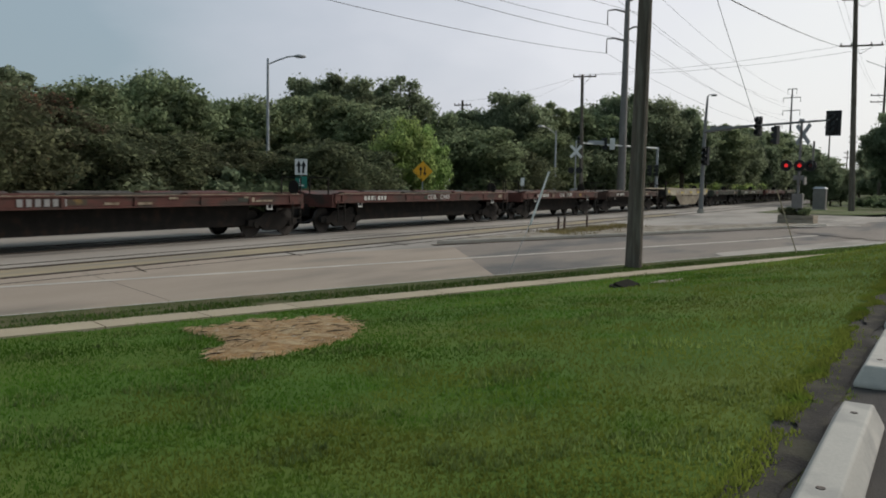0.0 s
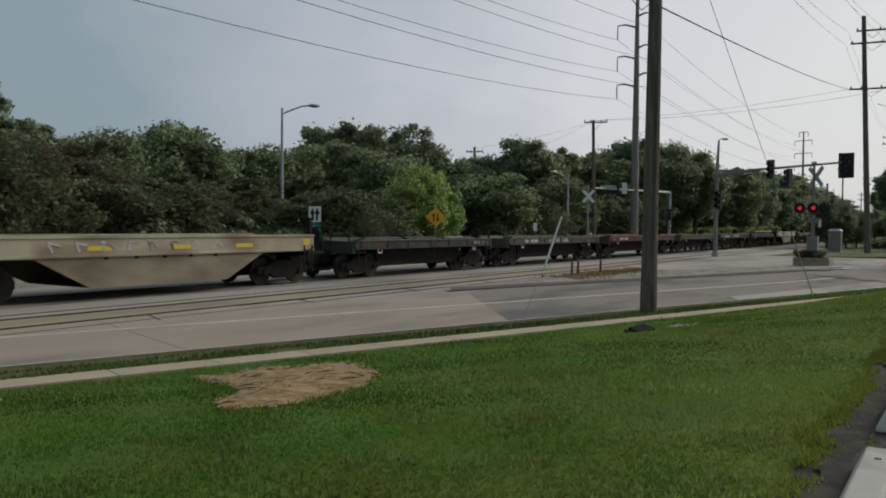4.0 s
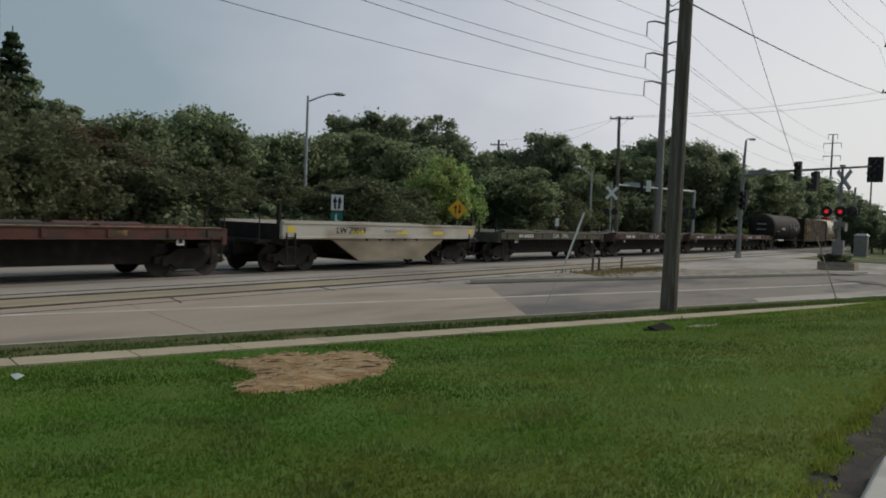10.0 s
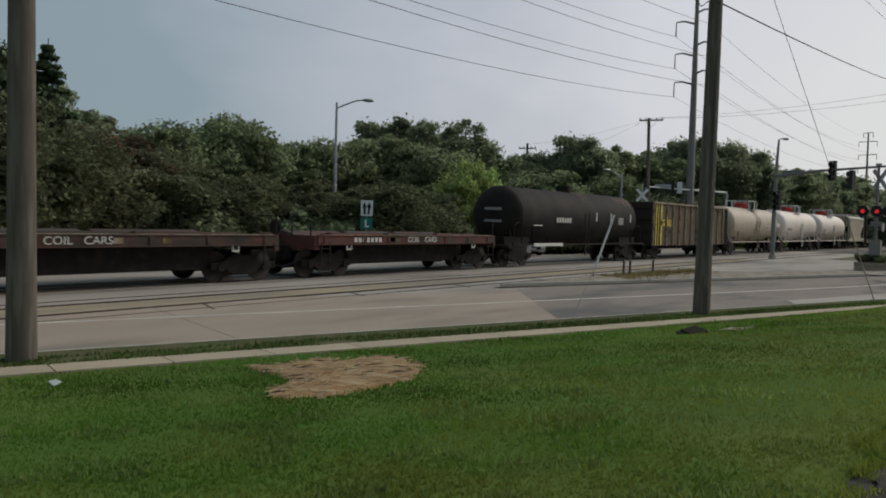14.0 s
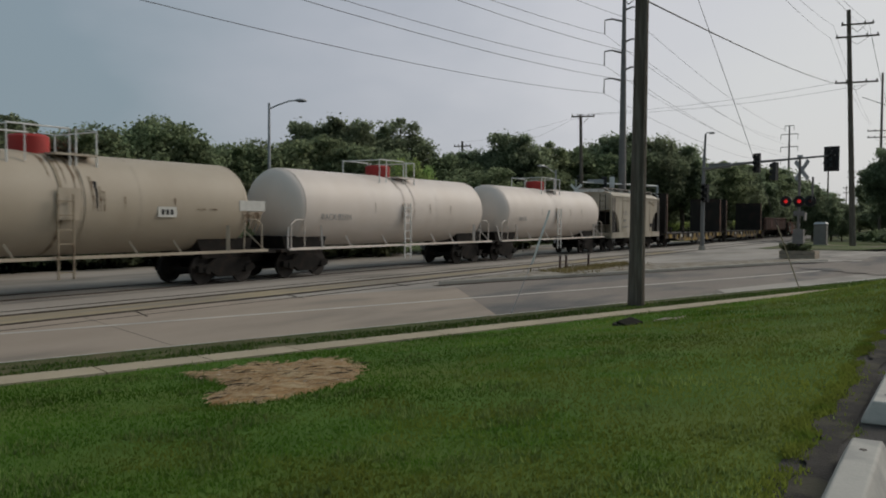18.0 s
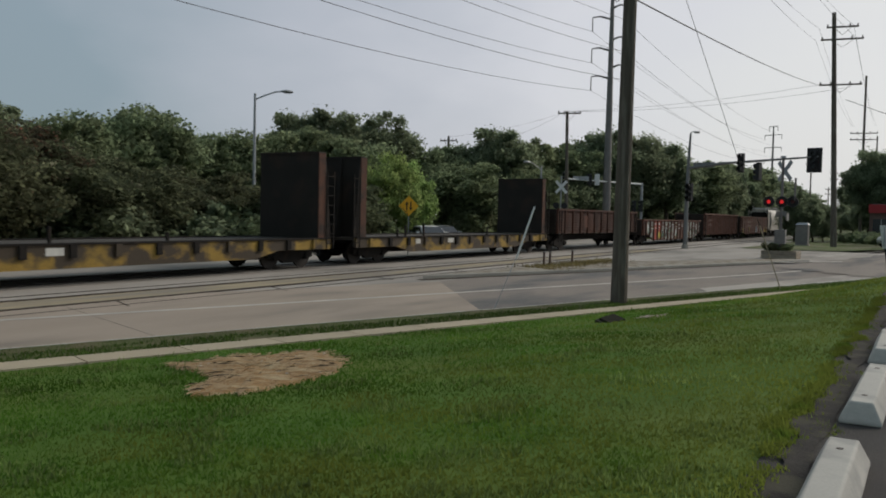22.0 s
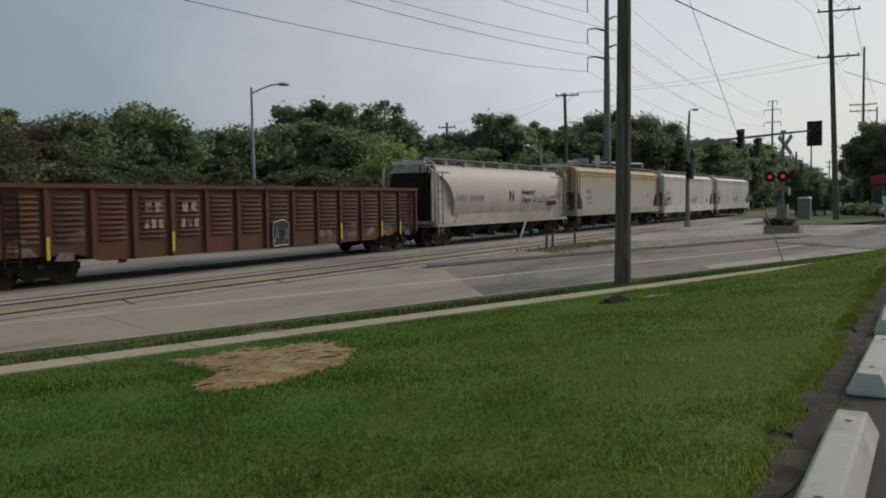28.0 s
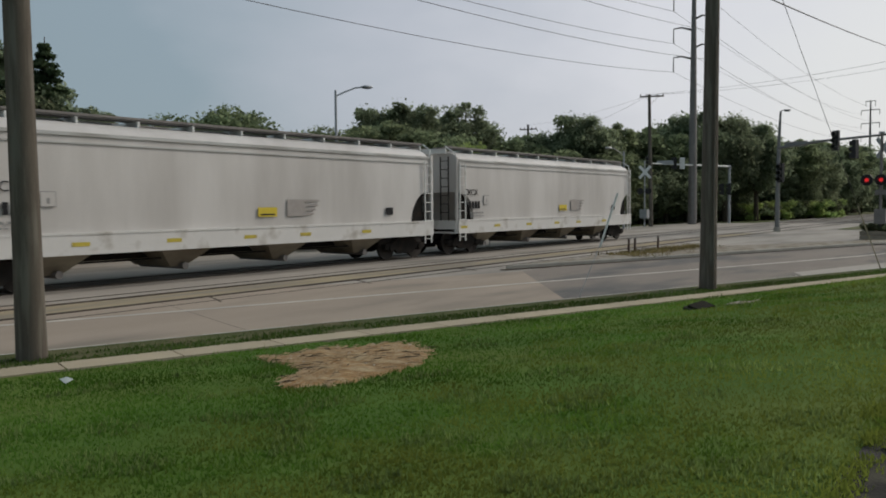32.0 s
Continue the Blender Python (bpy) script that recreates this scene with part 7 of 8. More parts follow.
        bars(c, -2.6, 1.75, 1.4, 0.1, 5, "decal_grey")
        decal(c, 3.4, 1.85, 0.5, 0.3, "decal_black")
    elif i == 22:
        c = bulkhead_flat(L, "bulkhead flat car with dark end walls, empty", "bulk_brown", 3)
    elif i == 23:
        c = bulkhead_flat(L, "grimy yellow bulkhead flat car, empty", "bulk_brown", 8)
    elif i == 24:
        c = gondola(L, 2.66, "gon_rust", "rust-brown gondola with corrugated side panels", 12, 1.12, slats=7, seed=6)
        decal(c, -3.0, 1.9, 0.9, 0.8, "gon_red", -HW - 0.016)
    elif i == 25:
        c = gondola(L, 2.1, "gon_red", "red gondola covered in pale and yellow graffiti", 18, 0.85, 0.38, seed=9)
        e_ = L / 2 - 0.85
        pitch = 2 * e_ / 18
        for k in range(1, 18):
            x0 = -e_ + pitch * k
            low_ = 0.95 if k in (1, 17) else (0.62 if k in (2, 16) else 0.44)
            y_ = -HW + 0.036
            if k in (3, 4):
                part("fresh_panel", Geo().box(x0 + 0.1, x0 + pitch - 0.1, y_, y_ + 0.004, low_, 2.02), "graf_d", c, "bright red repainted panel")
                stencil(c, ("164", "132")[k - 3], 0.3, "decal_white", x0 + pitch * 0.55, 1.42, y_ - 0.006)
                bars(c, x0 + pitch * 0.55, 1.78, 0.42, 0.22, 2, "decal_white", y_ - 0.006)
                if k == 4:
                    part("graffiti", Geo().slab([(x0 + 0.2, 0.5), (x0 + 0.95, 0.5), (x0 + 1.0, 1.0), (x0 + 0.5, 1.15), (x0 + 0.15, 0.85)], 1, y_ - 0.008, y_ - 0.004), "graf_b", c, "patch of spray paint")
                continue
            base = {1: "graf_mix", 2: "graf_mix", 5: "graf_g", 6: "graf_pale", 7: "graf_mix", 8: "graf_g", 9: "gon_stain", 12: "graf_g", 13: "graf_pale", 14: "graf_pale", 15: "graf_mix", 16: "graf_g", 17: "graf_mix"}.get(k)
            if base:
                part("graffiti", Geo().box(x0 + 0.1, x0 + pitch - 0.1, y_, y_ + 0.004, low_ + 0.02, 1.98), base, c, "grey, white and dark spray paint")
                rs = random.Random(90 + k)
                for q in range(5):
                    xc, zc = x0 + pitch * rs.uniform(0.25, 0.75), rs.uniform(low_ + 0.25, 1.3)
                    ring_ = []
                    for a in range(7):
                        ang = 2 * math.pi * a / 7
                        ring_.append((min(max(xc + rs.uniform(0.1, 0.34) * math.cos(ang), x0 + 0.12), x0 + pitch - 0.12), max(low_ + 0.04, zc + rs.uniform(0.08, 0.3) * math.sin(ang))))
                    part("graffiti", Geo().slab(ring_, 1, y_ - 0.003 * (q + 1), y_ - 0.003 * q - 0.001), rs.choice(("graf_a", "graf_e", "graf_e", "graf_g", "graf_c", "graf_pale") if q else (("graf_b",) if k in (8, 13) else ("graf_g", "graf_a"))), c, "patch of spray paint")
            if k > 1:
                for j in range(4):
                    z = 1.86 - 0.17 * j
                    part("louvre", Geo().slab([(-HW + 0.036, z), (-HW - 0.02, z + 0.02), (-HW - 0.02, z + 0.05), (-HW + 0.036, z + 0.07)], 0, x0 + 0.26, x0 + pitch - 0.2), "graf_a" if (k * 3 + j) % 4 else "gon_red", c)
        part("graffiti", Geo().slab([(-e_ + pitch * 1 + 0.15, 1.1), (-e_ + pitch * 1.6, 1.2), (-e_ + pitch * 1.75, 1.6), (-e_ + pitch * 1.3, 1.85), (-e_ + pitch * 1 + 0.15, 1.75)], 1, -HW + 0.026, -HW + 0.032), "decal_white", c, "white sprayed blob")
    elif i == 26:
        c = gondola(L, 2.85, "gon_red", "tall oxide-red gondola with close ribs", 20, 0.66, edge="gon_red_edge", seed=12)
        pt = (L - 1.7) / 20
        for k in (2, 3):
            x = -L / 2 + 0.85 + pt * (k + 0.5)
            bars(c, x, 2.2, 0.6, 0.28, 2, "faded_mark", -HW + 0.03)
            bars(c, x, 1.75, 0.6, 0.24, 3, "faded_mark", -HW + 0.03)
    elif i == 27:
        c = gondola(L, 2.74, "gon_red", "red gondola with corrugated sides and sprayed tags", 14, 0.85, 0.6, slats=9, seed=15)
        pt = (L - 1.7) / 14
        for k in (3, 4):
            x = -L / 2 + 0.85 + pt * (k + 0.5)
            bars(c, x, 2.12, 0.72, 0.30, 2, "faded_mark", -HW - 0.024)
            bars(c, x, 1.62, 0.80, 0.27, 3, "faded_mark", -HW - 0.024)
        x = -L / 2 + 0.85 + pt * 7.5
        part("graffiti", Geo().slab([(x - 0.42, 0.66), (x + 0.38, 0.66), (x + 0.42, 1.45), (x + 0.1, 1.58), (x - 0.36, 1.5)], 1, -HW - 0.03, -HW - 0.024), "graf_e", c, "black and white sprayed tag")
        part("graffiti", Geo().tube([(x - 0.42, -HW - 0.032, 0.7), (x - 0.4, -HW - 0.032, 1.5), (x + 0.1, -HW - 0.032, 1.6), (x + 0.42, -HW - 0.032, 1.46), (x + 0.4, -HW - 0.032, 0.68), (x - 0.4, -HW - 0.032, 0.66)], 0.022, 5), "decal_white", c)
        for k, (dx, dz) in enumerate(((-0.25, 0.0), (0.05, 0.1), (0.25, -0.05))):
            part("graffiti", Geo().tube([(x + dx - 0.1, -HW - 0.034, 0.8 + dz), (x + dx, -HW - 0.034, 1.1 + dz), (x + dx + 0.1, -HW - 0.034, 0.9 + dz), (x + dx + 0.02, -HW - 0.034, 1.35 + dz)], 0.018, 5), "decal_white" if k != 1 else "graf_f", c)
        rs = random.Random(77)
        for k in (0, 1, 9, 10, 11, 12, 13):
            for q in range(3):
                xx, z = -L / 2 + 0.85 + pt * (k + rs.uniform(0.3, 0.7)), rs.uniform(0.75, 1.4)
                part("scraped_patch", Geo().slab([(xx - rs.uniform(0.1, 0.35), z - 0.1), (xx + rs.uniform(0.1, 0.35), z - 0.12), (xx + rs.uniform(0.05, 0.3), z + 0.12), (xx - rs.uniform(0.0, 0.3), z + rs.uniform(0.05, 0.2))], 1, -HW + 0.032 - 0.002 * q, -HW + 0.034), rs.choice(("graf_g", "gon_stain", "graf_g")), c)
        for k in (1, 4, 10, 12, 13):
            decal(c, -L / 2 + 0.85 + pt * k, 1.05, 0.09, 0.62, "decal_yellow", -HW - 0.06, "reflector")
    elif i == 28:
        c = covered_hopper(L, "hop_grey", "stained off-white covered hopper with rounded sides, coloured darker below", 1.75, 3.55, 1.24, 0.96, 3.75, 4.12, 4, sill_paint="hop_grey", curved=0.08, dark="undercar", recess="shear", thin_sill=True, barrel=True)
        stencil(c, "N", 0.9, "decal_black", 0.2, 2.42, -HW + 0.008)
        stencil(c, "Industrial", 0.46, "decal_black", 2.35, 2.66, -HW + 0.008)
        stencil(c, "Chemicals", 0.46, "decal_black", 2.42, 2.2, -HW + 0.008)
        bars(c, -5.5, 2.35, 1.1, 0.3, 4, "decal_grey", -HW + 0.008)
        bars(c, -3.9, 2.35, 1.6, 0.3, 6, "decal_grey", -HW + 0.008)
        decal(c, 5.5, 2.0, 0.65, 0.26, "decal_black", -HW + 0.004)
        decal(c, 6.2, 2.0, 0.55, 0.26, "decal_black", -HW + 0.004)
        decal(c, 8.35, 1.75, 0.5, 0.14, "bulk_yellow", -HW - 0.02, "yellow_mark")
        rs = random.Random(5)
        for k in range(26):
            x, z = 3.6 + 0.125 * k + rs.uniform(-0.05, 0.05), 2.02 + 0.010 * k + rs.uniform(-0.1, 0.12)
            a, l_ = rs.uniform(0.3, 2.8), rs.uniform(0.16, 0.42) * (1.0 if k < 16 else 0.6)
            part("scrawl_stroke", Geo().bar((x, -HW + 0.004, z), (x + l_ * math.cos(a) * 0.6, -HW + 0.004, z + l_ * math.sin(a)), 0.004, 0.034), "decal_black", c)
        part("scrawl_stroke", Geo().tube([(2.05, -HW + 0.004, 2.32), (2.1, -HW + 0.004, 1.98), (2.3, -HW + 0.004, 1.8), (2.7, -HW + 0.004, 1.82)], 0.012, 5), "graf_e", c)
    elif i == 29:
        c = covered_hopper(L, "hop_tan", "long grey covered hopper with ochre rust stains", 1.05, 2.7, 1.5, 1.1, 4.1, 4.5, 4, sill_paint="hop_grey")
        bars(c, -7.0, 2.75, 1.0, 0.22, 4, "faint_grey")
        bars(c, -7.0, 2.3, 1.1, 0.22, 6, "faint_grey")
        bars(c, -7.0, 1.95, 1.1, 0.08, 6, "faint_grey")
        decal(c, 6.6, 2.5, 0.6, 0.35, "faint_grey")
        decal(c, 7.6, 1.9, 0.4, 0.3, "faint_grey")
    else:
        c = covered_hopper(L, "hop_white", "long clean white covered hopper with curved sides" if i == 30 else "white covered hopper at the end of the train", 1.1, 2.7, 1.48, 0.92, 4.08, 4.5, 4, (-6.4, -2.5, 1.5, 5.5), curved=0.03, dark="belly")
        stencil(c, "CRCX", 0.38, "decal_black", -7.95, 2.68)
        bars(c, -7.7, 2.15, 0.95, 0.32, 4, "decal_black")
        bars(c, -7.5, 1.80, 1.1, 0.07, 5, "decal_grey")
        bars(c, -7.5, 1.66, 1.1, 0.05, 7, "decal_grey")
        decal(c, -6.75, 2.38, 0.42, 0.40, "decal_grey", name="test_panel")
        decal(c, -6.75, 2.38, 0.38, 0.36, "hop_white", -HW - 0.022, "test_panel")
        bars(c, -6.75, 2.34, 0.12, 0.14, 1, "decal_grey", -HW - 0.028)
        decal(c, 0.5, 1.97, 0.8, 0.30, "decal_yellow")
        decal(c, 0.5, 1.89, 0.6, 0.05, "decal_black", -HW - 0.022, "stencilled_bar")
        decal(c, 1.75, 2.1, 0.8, 0.56, "faint_grey", name="grey_panel")
        for k in range(4):
            decal(c, 2.5 - 0.05 * k, 2.34 - 0.15 * k, 0.7 - 0.1 * k, 0.07, "faint_grey", name="grey_panel")
        decal(c, 6.6, 1.93, 0.42, 0.28, "decal_black")
        for x in (-8.6, -5.95, -3.1, -0.3, 2.1, 5.2):
            decal(c, x, 1.2, 0.5, 0.11, "gon_yellow", -HW - 0.09, "reflector")
    TRAIN.append((c, (JOINTS[i] + JOINTS[i + 1]) / 2))


# ---- junction: waiting cars, lorry, shop ----
M["car_silver"] = mat("silver_car_paint", (0.42, 0.43, 0.44), 0.3, 0.5, var=0.04, scale=2, bump=0)
M["car_white"] = mat("white_car_paint", (0.68, 0.68, 0.67), 0.3, var=0.04, scale=2, bump=0)
M["car_dark"] = mat("dark_car_paint", (0.035, 0.038, 0.042), 0.3, 0.3, var=0.1, scale=2, bump=0)
M["glass"] = mat("tinted_glass", (0.025, 0.03, 0.034), 0.08, var=0.05, bump=0, spec=0.6)
M["tyre"] = mat("tyre_rubber", (0.018, 0.018, 0.018), 0.9, var=0.2, scale=8)
M["lamp_glass"] = mat("clear_headlight", (0.75, 0.75, 0.72), 0.15, var=0.05, bump=0)
M["red_fascia"] = mat("red_shop_fascia", (0.30, 0.022, 0.026), 0.6, var=0.1, scale=1.5, bump=0.05)
M["shop_wall"] = mat("brown_shop_brick", (0.13, 0.085, 0.07), 0.85, var=0.2, scale=2.5, grain=20)
M["stone_grey"] = mat("grey_stucco", (0.34, 0.32, 0.30), 0.85, var=0.12, scale=1.2)


def parked_car(x, y, yaw, paint, label, van=False):
    """A saloon (or van) whose front looks along -x before it is turned."""
    t = thing("car", label, "car", "cars waiting at the junction", at=pose(x, y, land(x, y) + 0.02, 0, 0, yaw))
    h = 1.9 if van else 1.45
    low = [(-2.05, 0.24), (-2.24, 0.36), (-2.28, 0.56), (-2.16, 0.72), (-1.75, 0.84), (-1.15, 0.92), (0.4, 0.97), (1.75, 0.99), (2.12, 0.95), (2.26, 0.78), (2.28, 0.45), (2.15, 0.24)]
    rings = []
    for yy, k in ((-0.90, 0.90), (-0.86, 0.97), (-0.7, 1.0), (0.7, 1.0), (0.86, 0.97), (0.90, 0.90)):
        rings.append([(px * (0.97 if abs(yy) > 0.8 else 1.0), yy, 0.24 + (pz - 0.24) * k) for px, pz in low])
    part("body", Geo().loft(rings), paint, t)
    cab = [(-1.22, 0.9), (-0.75, h - 0.22), (-0.4, h - 0.06), (0.1, h), (0.8, h - 0.02), (1.15, h - 0.1), (1.85, 0.97)] if not van else [(-1.25, 0.9), (-0.7, h - 0.3), (-0.4, h - 0.05), (0.2, h), (1.6, h - 0.03), (1.95, h - 0.15), (2.1, 0.96)]
    part("roof", Geo().loft([[(px, yy * (1 - 0.20 * (pz - 0.9) / (h - 0.9)), pz - (0.04 if abs(yy) > 0.7 and pz > 1.0 else 0)) for px, pz in cab] for yy in (-0.82, -0.6, 0.6, 0.82)]), paint, t)
    part("windscreen", Geo().add([(-1.24, -0.70, 0.95), (-1.24, 0.70, 0.95), (-0.52, 0.60, h - 0.09), (-0.52, -0.60, h - 0.09)], [(0, 1, 2, 3)]), "glass", t, at=pose(-0.025, 0, 0.02))
    for s in (-1, 1):
        part("side_window", Geo().add([(-0.95, s * 0.805, 0.98), (1.5, s * 0.805, 0.99), (1.05, s * 0.715, h - 0.12), (-0.35, s * 0.715, h - 0.12)], [(0, 1, 2, 3)]), "glass", t, at=pose(0, s * 0.012, 0))
        part("headlight", Geo().box(-2.27, -2.1, s * 0.68 - 0.17, s * 0.68 + 0.17, 0.58, 0.74), "lamp_glass", t)
        for wx in (-1.4, 1.4):
            w = part("wheel", Geo().disc((wx, s * 0.8, 0.31), (0, 1, 0), 0.31, 0.2, 18), "tyre", t)
            part("rim", Geo().disc((wx, s * 0.91, 0.31), (0, 1, 0), 0.19, 0.02, 14), "galv", w)
        part("mirror", Geo().box(-0.85, -0.7, s * 0.98 - 0.1, s * 0.98 + 0.1, 0.95, 1.08), paint, t)
    part("grille", Geo().box(-2.31, -2.22, -0.5, 0.5, 0.42, 0.62), "black", t)
    part("number_plate", Geo().box(-2.33, -2.3, -0.15, 0.15, 0.42, 0.5), "white", t)
    return t


parked_car(77.5, 2.3, -17, "car_silver", "silver saloon waiting at the junction")
parked_car(80.5, -0.9, -17, "car_silver", "grey saloon waiting in the next lane")
parked_car(86.0, 0.2, -15, "car_white", "white estate car behind the others")
parked_car(78.5, -4.3, -15, "car_dark", "dark hatchback waiting at the kerb")
parked_car(89.0, -2.2, -4, "car_white", "white people carrier in the queue", True)
parked_car(45.4, 28.2, 52, "car_white", "white car parked beyond the railway")
parked_car(48.3, 28.9, 55, "car_silver", "silver car parked beyond the railway")
lorry = thing("box_lorry", "white box lorry in the queue of traffic", "lorry", at=pose(96.0, -2.9, 0.46, 0, 0, -6))
part("box", Geo().box(-1.0, 5.5, -1.2, 1.2, 0.9, 3.4), "white", lorry)
part("cab", Geo().loft([[(-2.9, y, 0.5), (-2.9, y, 1.5), (-2.3, y, 2.3), (-1.1, y, 2.4), (-1.1, y, 0.5)] for y in (-1.05, 1.05)]), "white", lorry)
part("windscreen", Geo().add([(-2.88, -0.9, 1.55), (-2.88, 0.9, 1.55), (-2.36, 0.85, 2.22), (-2.36, -0.85, 2.22)], [(0, 1, 2, 3)]), "glass", lorry, at=pose(-0.03, 0, 0.01))
for wx in (-2.0, 3.6):
    for s in (-1, 1):
        part("wheel", Geo().disc((wx, s * 0.95, 0.45), (0, 1, 0), 0.45, 0.28, 18), "tyre", lorry)

shop = thing("shop", "low brown shop with a bright red fascia", "building", at=pose(105, 3.0, 0.3))
part("wall", Geo().box(0, 9, -1.7, 3.1, -0.4, 3.2), "shop_wall", shop)
part("fascia", Geo().box(-0.35, 9.3, -1.8, 3.2, 3.2, 4.15), "red_fascia", shop, "red fascia band")
part("roof", Geo().box(0.2, 9, -1.7, 3.0, 4.15, 4.22), "tower", shop)
for y in (-0.75, 1.9):
    w = part("window", Geo().box(-0.06, 0.0, y - 0.85, y + 0.85, 0.75, 2.5), "glass", shop)
    part("frame", Geo().box(-0.08, -0.06, y - 0.04, y + 0.04, 0.75, 2.5), "galv", w)
part("door", Geo().box(-0.07, 0.0, -1.15, -0.95 + 0.1, 0.0, 2.2), "galv", shop)
arch = thing("arched_hall", "grey building with a rounded gable", "building", at=pose(113, 0.3, 0.3))
prof = [(-1.9, -0.4), (-1.9, 3.9)] + [(-1.9 * math.cos(a * math.pi / 10), 3.9 + 1.9 * math.sin(a * math.pi / 10)) for a in range(1, 10)] + [(1.9, 3.9), (1.9, -0.4)]
part("wall", Geo().slab(prof, 0, 0.0, 12.0), "stone_grey", arch)
part("door", Geo().box(-0.05, 0.02, -1.0, 1.0, -0.4, 2.4), "glass", arch)
for i in range(9):
    bush(1 + i % 2, 84 + i * 2.6 + (i % 3), 4.2 + (i % 4) * 1.1, 0.9 + 0.15 * (i % 3), 2.2, i * 50, "clipped dark shrub on the corner lawn", 0.3)

# ---- weeds and grass ----
def strew(name, rng, count, pick, height, width, material, label, category):
    """Many single blades, each a thin triangle."""
    v, f = [], []
    for _ in range(count):
        p = pick(rng)
        if p is None:
            continue
        x, y, z, k = p
        a, lean = rng.uniform(0, 6.283), rng.uniform(0.1, 0.7)
        h, w = height * k * rng.uniform(0.5, 1.3), width * k * rng.uniform(0.7, 1.3)
        c, s = math.cos(a), math.sin(a)
        b = rng.uniform(0, 6.283)
        i = len(v)
        v += [(x - c * w, y - s * w, z - 0.004), (x + c * w, y + s * w, z - 0.004), (x + math.cos(b) * h * lean, y + math.sin(b) * h * lean, z + h)]
        f.append((i, i + 1, i + 2))
    return tagged(new(name, loose(name, v, f, M[material])), label, category, "", "stuff")


def in_patch(x, y, grow=1.0):
    a, hit = None, False
    n = len(OUT)
    px, py = cx + (x - cx) / grow, cy + (y - cy) / grow
    j = n - 1
    for i in range(n):
        (xi, yi), (xj, yj) = OUT[i], OUT[j]
        if (yi > py) != (yj > py) and px < (xj - xi) * (py - yi) / (yj - yi) + xi:
            hit = not hit
        j = i
    return hit


def lawn_spot(rng):
    d = 2.6 + 24 * rng.random() ** 1.7
    a = radians(rng.uniform(-1, 66))
    x, y = d * math.cos(a), d * math.sin(a)
    n = across(x, y)
    if y < 0.6 + 0.12 * math.sin(x * 3.1) + 0.08 * math.sin(x * 7.7) or n > 11.2 + 0.05 * math.sin(x * 5) or x > 27 or in_patch(x, y, 0.86 + 0.2 * noise.noise(Vector((x * 1.7, y * 1.7, 3.0)))):
        return None
    thin = noise.noise(Vector((x * 0.9, y * 0.9, 0.0)))
    return x, y, land(x, y), (0.75 + 0.045 * d) * (1 + 0.45 * thin)


def verge_spot(rng):
    s, n = rng.uniform(-12, 34), rng.uniform(11.80, 12.97)
    if noise.noise(Vector((s * 0.7, n * 2.0, 4.0))) < -0.42:
        return None
    x, y = road_xy(s, n)
    return x, y, 0.1, 1.3 if n < 12.5 else 0.6


strew("grass", random.Random(11), 210000, lawn_spot, 0.024, 0.0066, "blade", "short mown blades of the lawn", "grass")
strew("verge_grass", random.Random(12), 42000, verge_spot, 0.04, 0.012, "verge_blade", "ragged grass along the kerb", "grass")


def clover_spot(rng):
    p = lawn_spot(rng)
    if p is None or noise.noise(Vector((p[0] * 1.6 + 9, p[1] * 1.6, 1.0))) < 0.22:
        return None
    return p


strew("clover", random.Random(14), 60000, clover_spot, 0.045, 0.009, "clover", "pale clover tufts scattered in the lawn", "clover")
rc = random.Random(15)
v, f = [], []
for _ in range(260):
    x, y, r = rc.uniform(2.0, 17.0), 0.6 + rc.gauss(0, 0.13), rc.uniform(0.003, 0.010)
    z, i = land(x, y) + 0.012, len(v)
    v += [(x - r, y - r * rc.uniform(0.5, 1), z), (x + r, y - r * 0.6, z), (x + r * 0.7, y + r, z), (x - r * 0.8, y + r * 0.7, z), (x + rc.uniform(-0.4, 0.4) * r, y, z + r * rc.uniform(0.6, 1.1))]
    f += [(i, i + 1, i + 4), (i + 1, i + 2, i + 4), (i + 2, i + 3, i + 4), (i + 3, i, i + 4)]
es = Geo()
re_ = random.Random(16)
rows_ = []
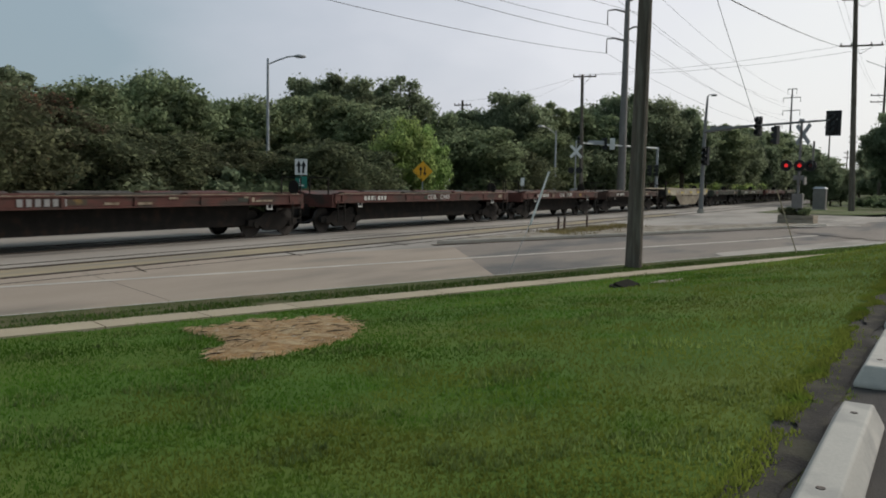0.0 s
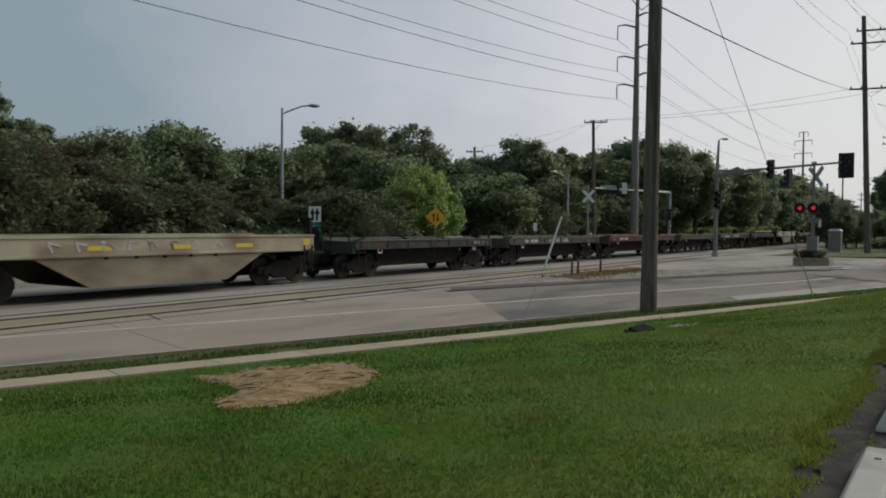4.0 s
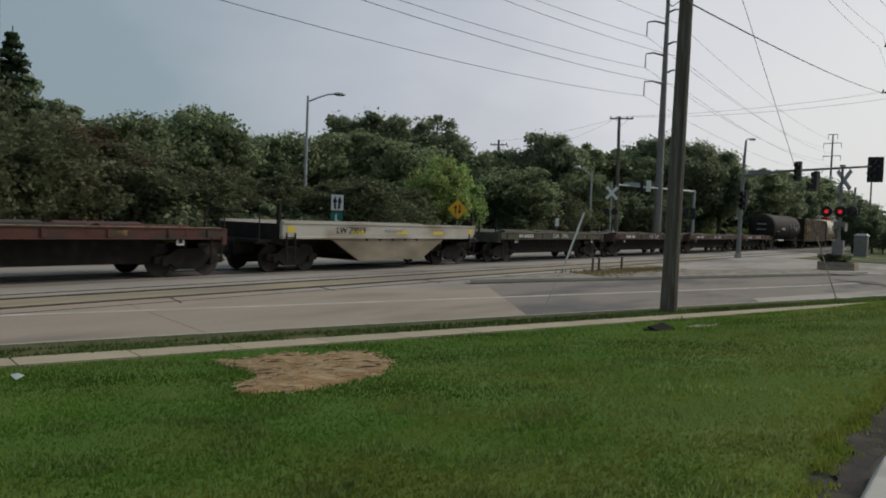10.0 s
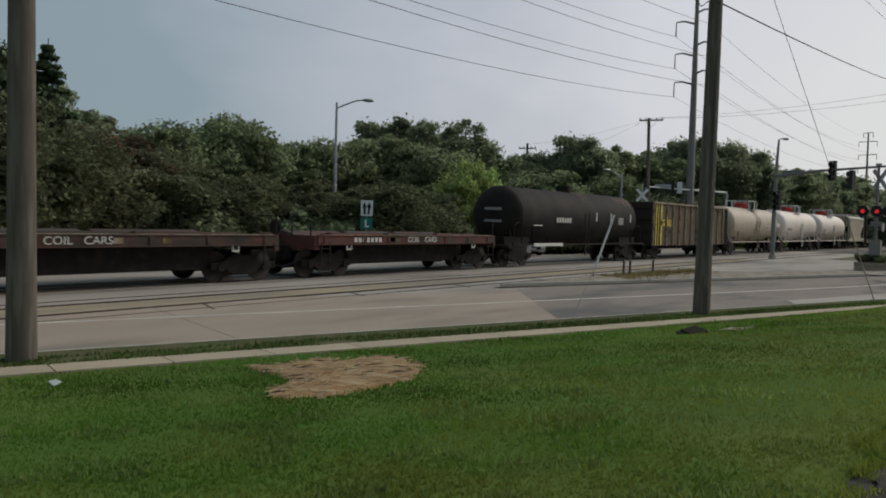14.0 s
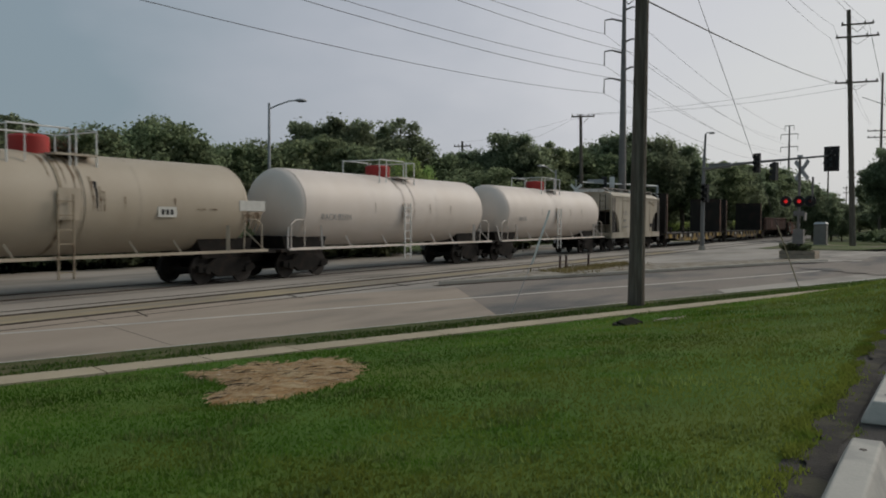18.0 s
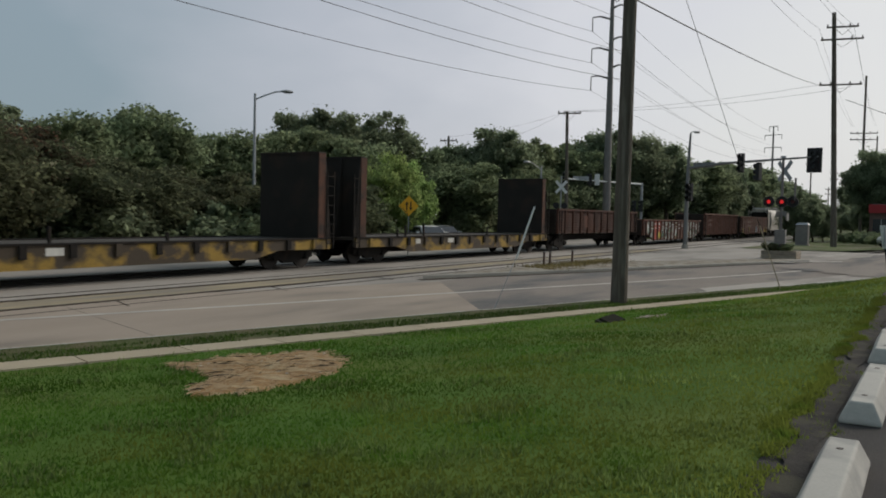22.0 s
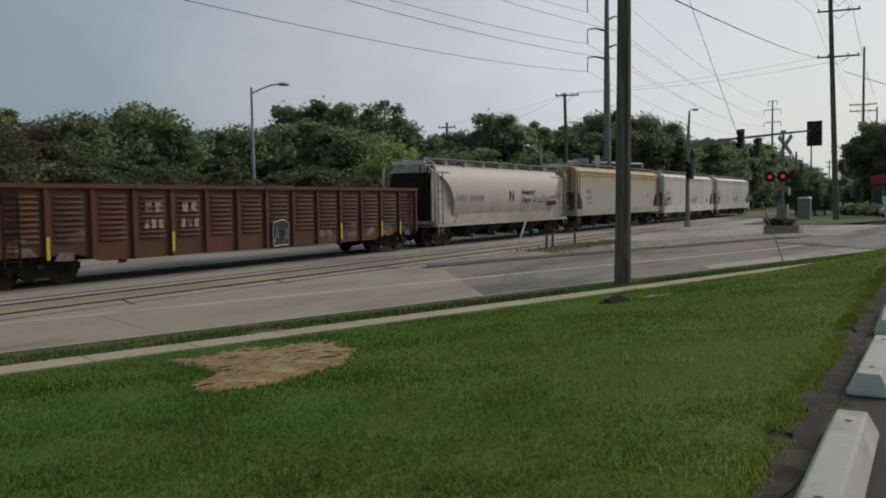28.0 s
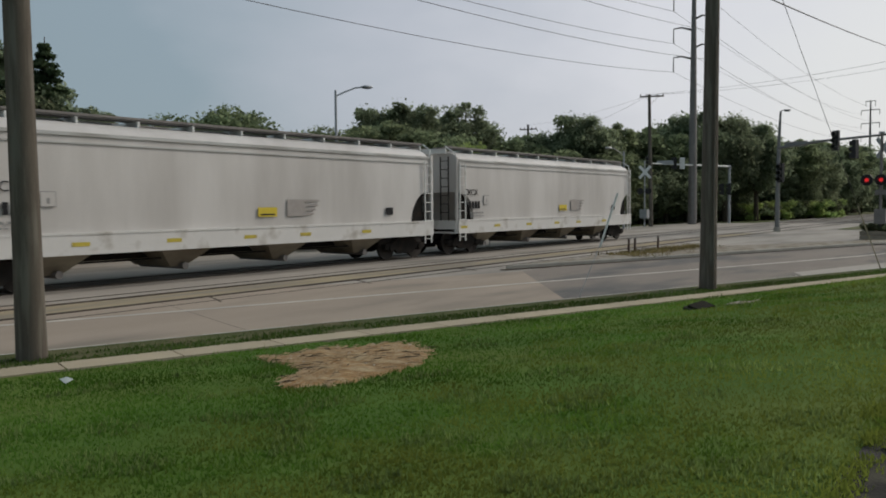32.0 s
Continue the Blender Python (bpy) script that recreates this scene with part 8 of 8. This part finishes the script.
for i in range(190):
    x = -2 + i * 0.12
    rows_.append((x, 0.50 - 0.10 * noise.noise(Vector((x * 1.3, 0, 0))) - re_.uniform(0, 0.01), 0.64 + 0.12 * noise.noise(Vector((x * 1.7, 5, 0))) + re_.uniform(-0.01, 0.02)))
for (xa, a0, a1), (xb, b0, b1) in zip(rows_, rows_[1:]):
    es.add([(xa, a0, land(xa, a0) + 0.020), (xb, b0, land(xb, b0) + 0.020), (xb, b1, land(xb, b1) + 0.028), (xa, a1, land(xa, a1) + 0.028)], [(0, 1, 2, 3)])
solid("edge_soil", es, "edge_soil", "dark crumbly soil between lawn and car park", "soil", kind="structure")
tagged(new("asphalt_crumbs", loose("asphalt_crumbs", v, f, M["clod"])), "dark crumbs of broken asphalt along the lawn's edge", "rubble", "", "stuff")


def edge_spot(rng):
    x = rng.uniform(1.5, 17.0)
    y = 0.71 + 0.12 * noise.noise(Vector((x * 1.7, 5, 0))) + rng.gauss(0, 0.045)
    if noise.noise(Vector((x * 2.3, y, 7))) < -0.5:
        return None
    return x, y, land(x, y) + 0.024, 1.0


strew("edge_grass", random.Random(19), 10000, edge_spot, 0.028, 0.0068, "blade", "ragged grass hanging over the car park's edge", "grass")


def weed_spot(rng):
    x = rng.uniform(29.5, 38.5)
    y = 13.2 + rng.gauss(0, 0.45) - (x - 34) * 0.02
    return x, y, 0.13, 1.0


strew("median_weeds", random.Random(13), 2800, weed_spot, 0.15, 0.02, "weeds", "dry yellow weeds on the median", "weeds")
for i, (x, y) in enumerate(((31.6, 13.9), (32.0, 13.8), (34.0, 13.6))):
    mk = thing("marker_post", "short rusty marker post on the median", "post", "marker posts on the median", at=pose(x, y, 0.1))
    part("shaft", Geo().bar((0, 0, 0), (0.03, 0, 0.62), 0.07, 0.07), "coil_brown", mk)
    part("cap", Geo().box(-0.02, 0.08, -0.05, 0.05, 0.6, 0.66), "tower", mk)


# ---- what moves ----
def motions():
    """The train rolls along the main track, gathering a little speed."""
    for car, s in TRAIN:
        walk(car, [(t, pose(s - 14.7080 * t - 0.020474 * t * t, TRACK_Y, 0.026)) for t in range(33)])


motions()
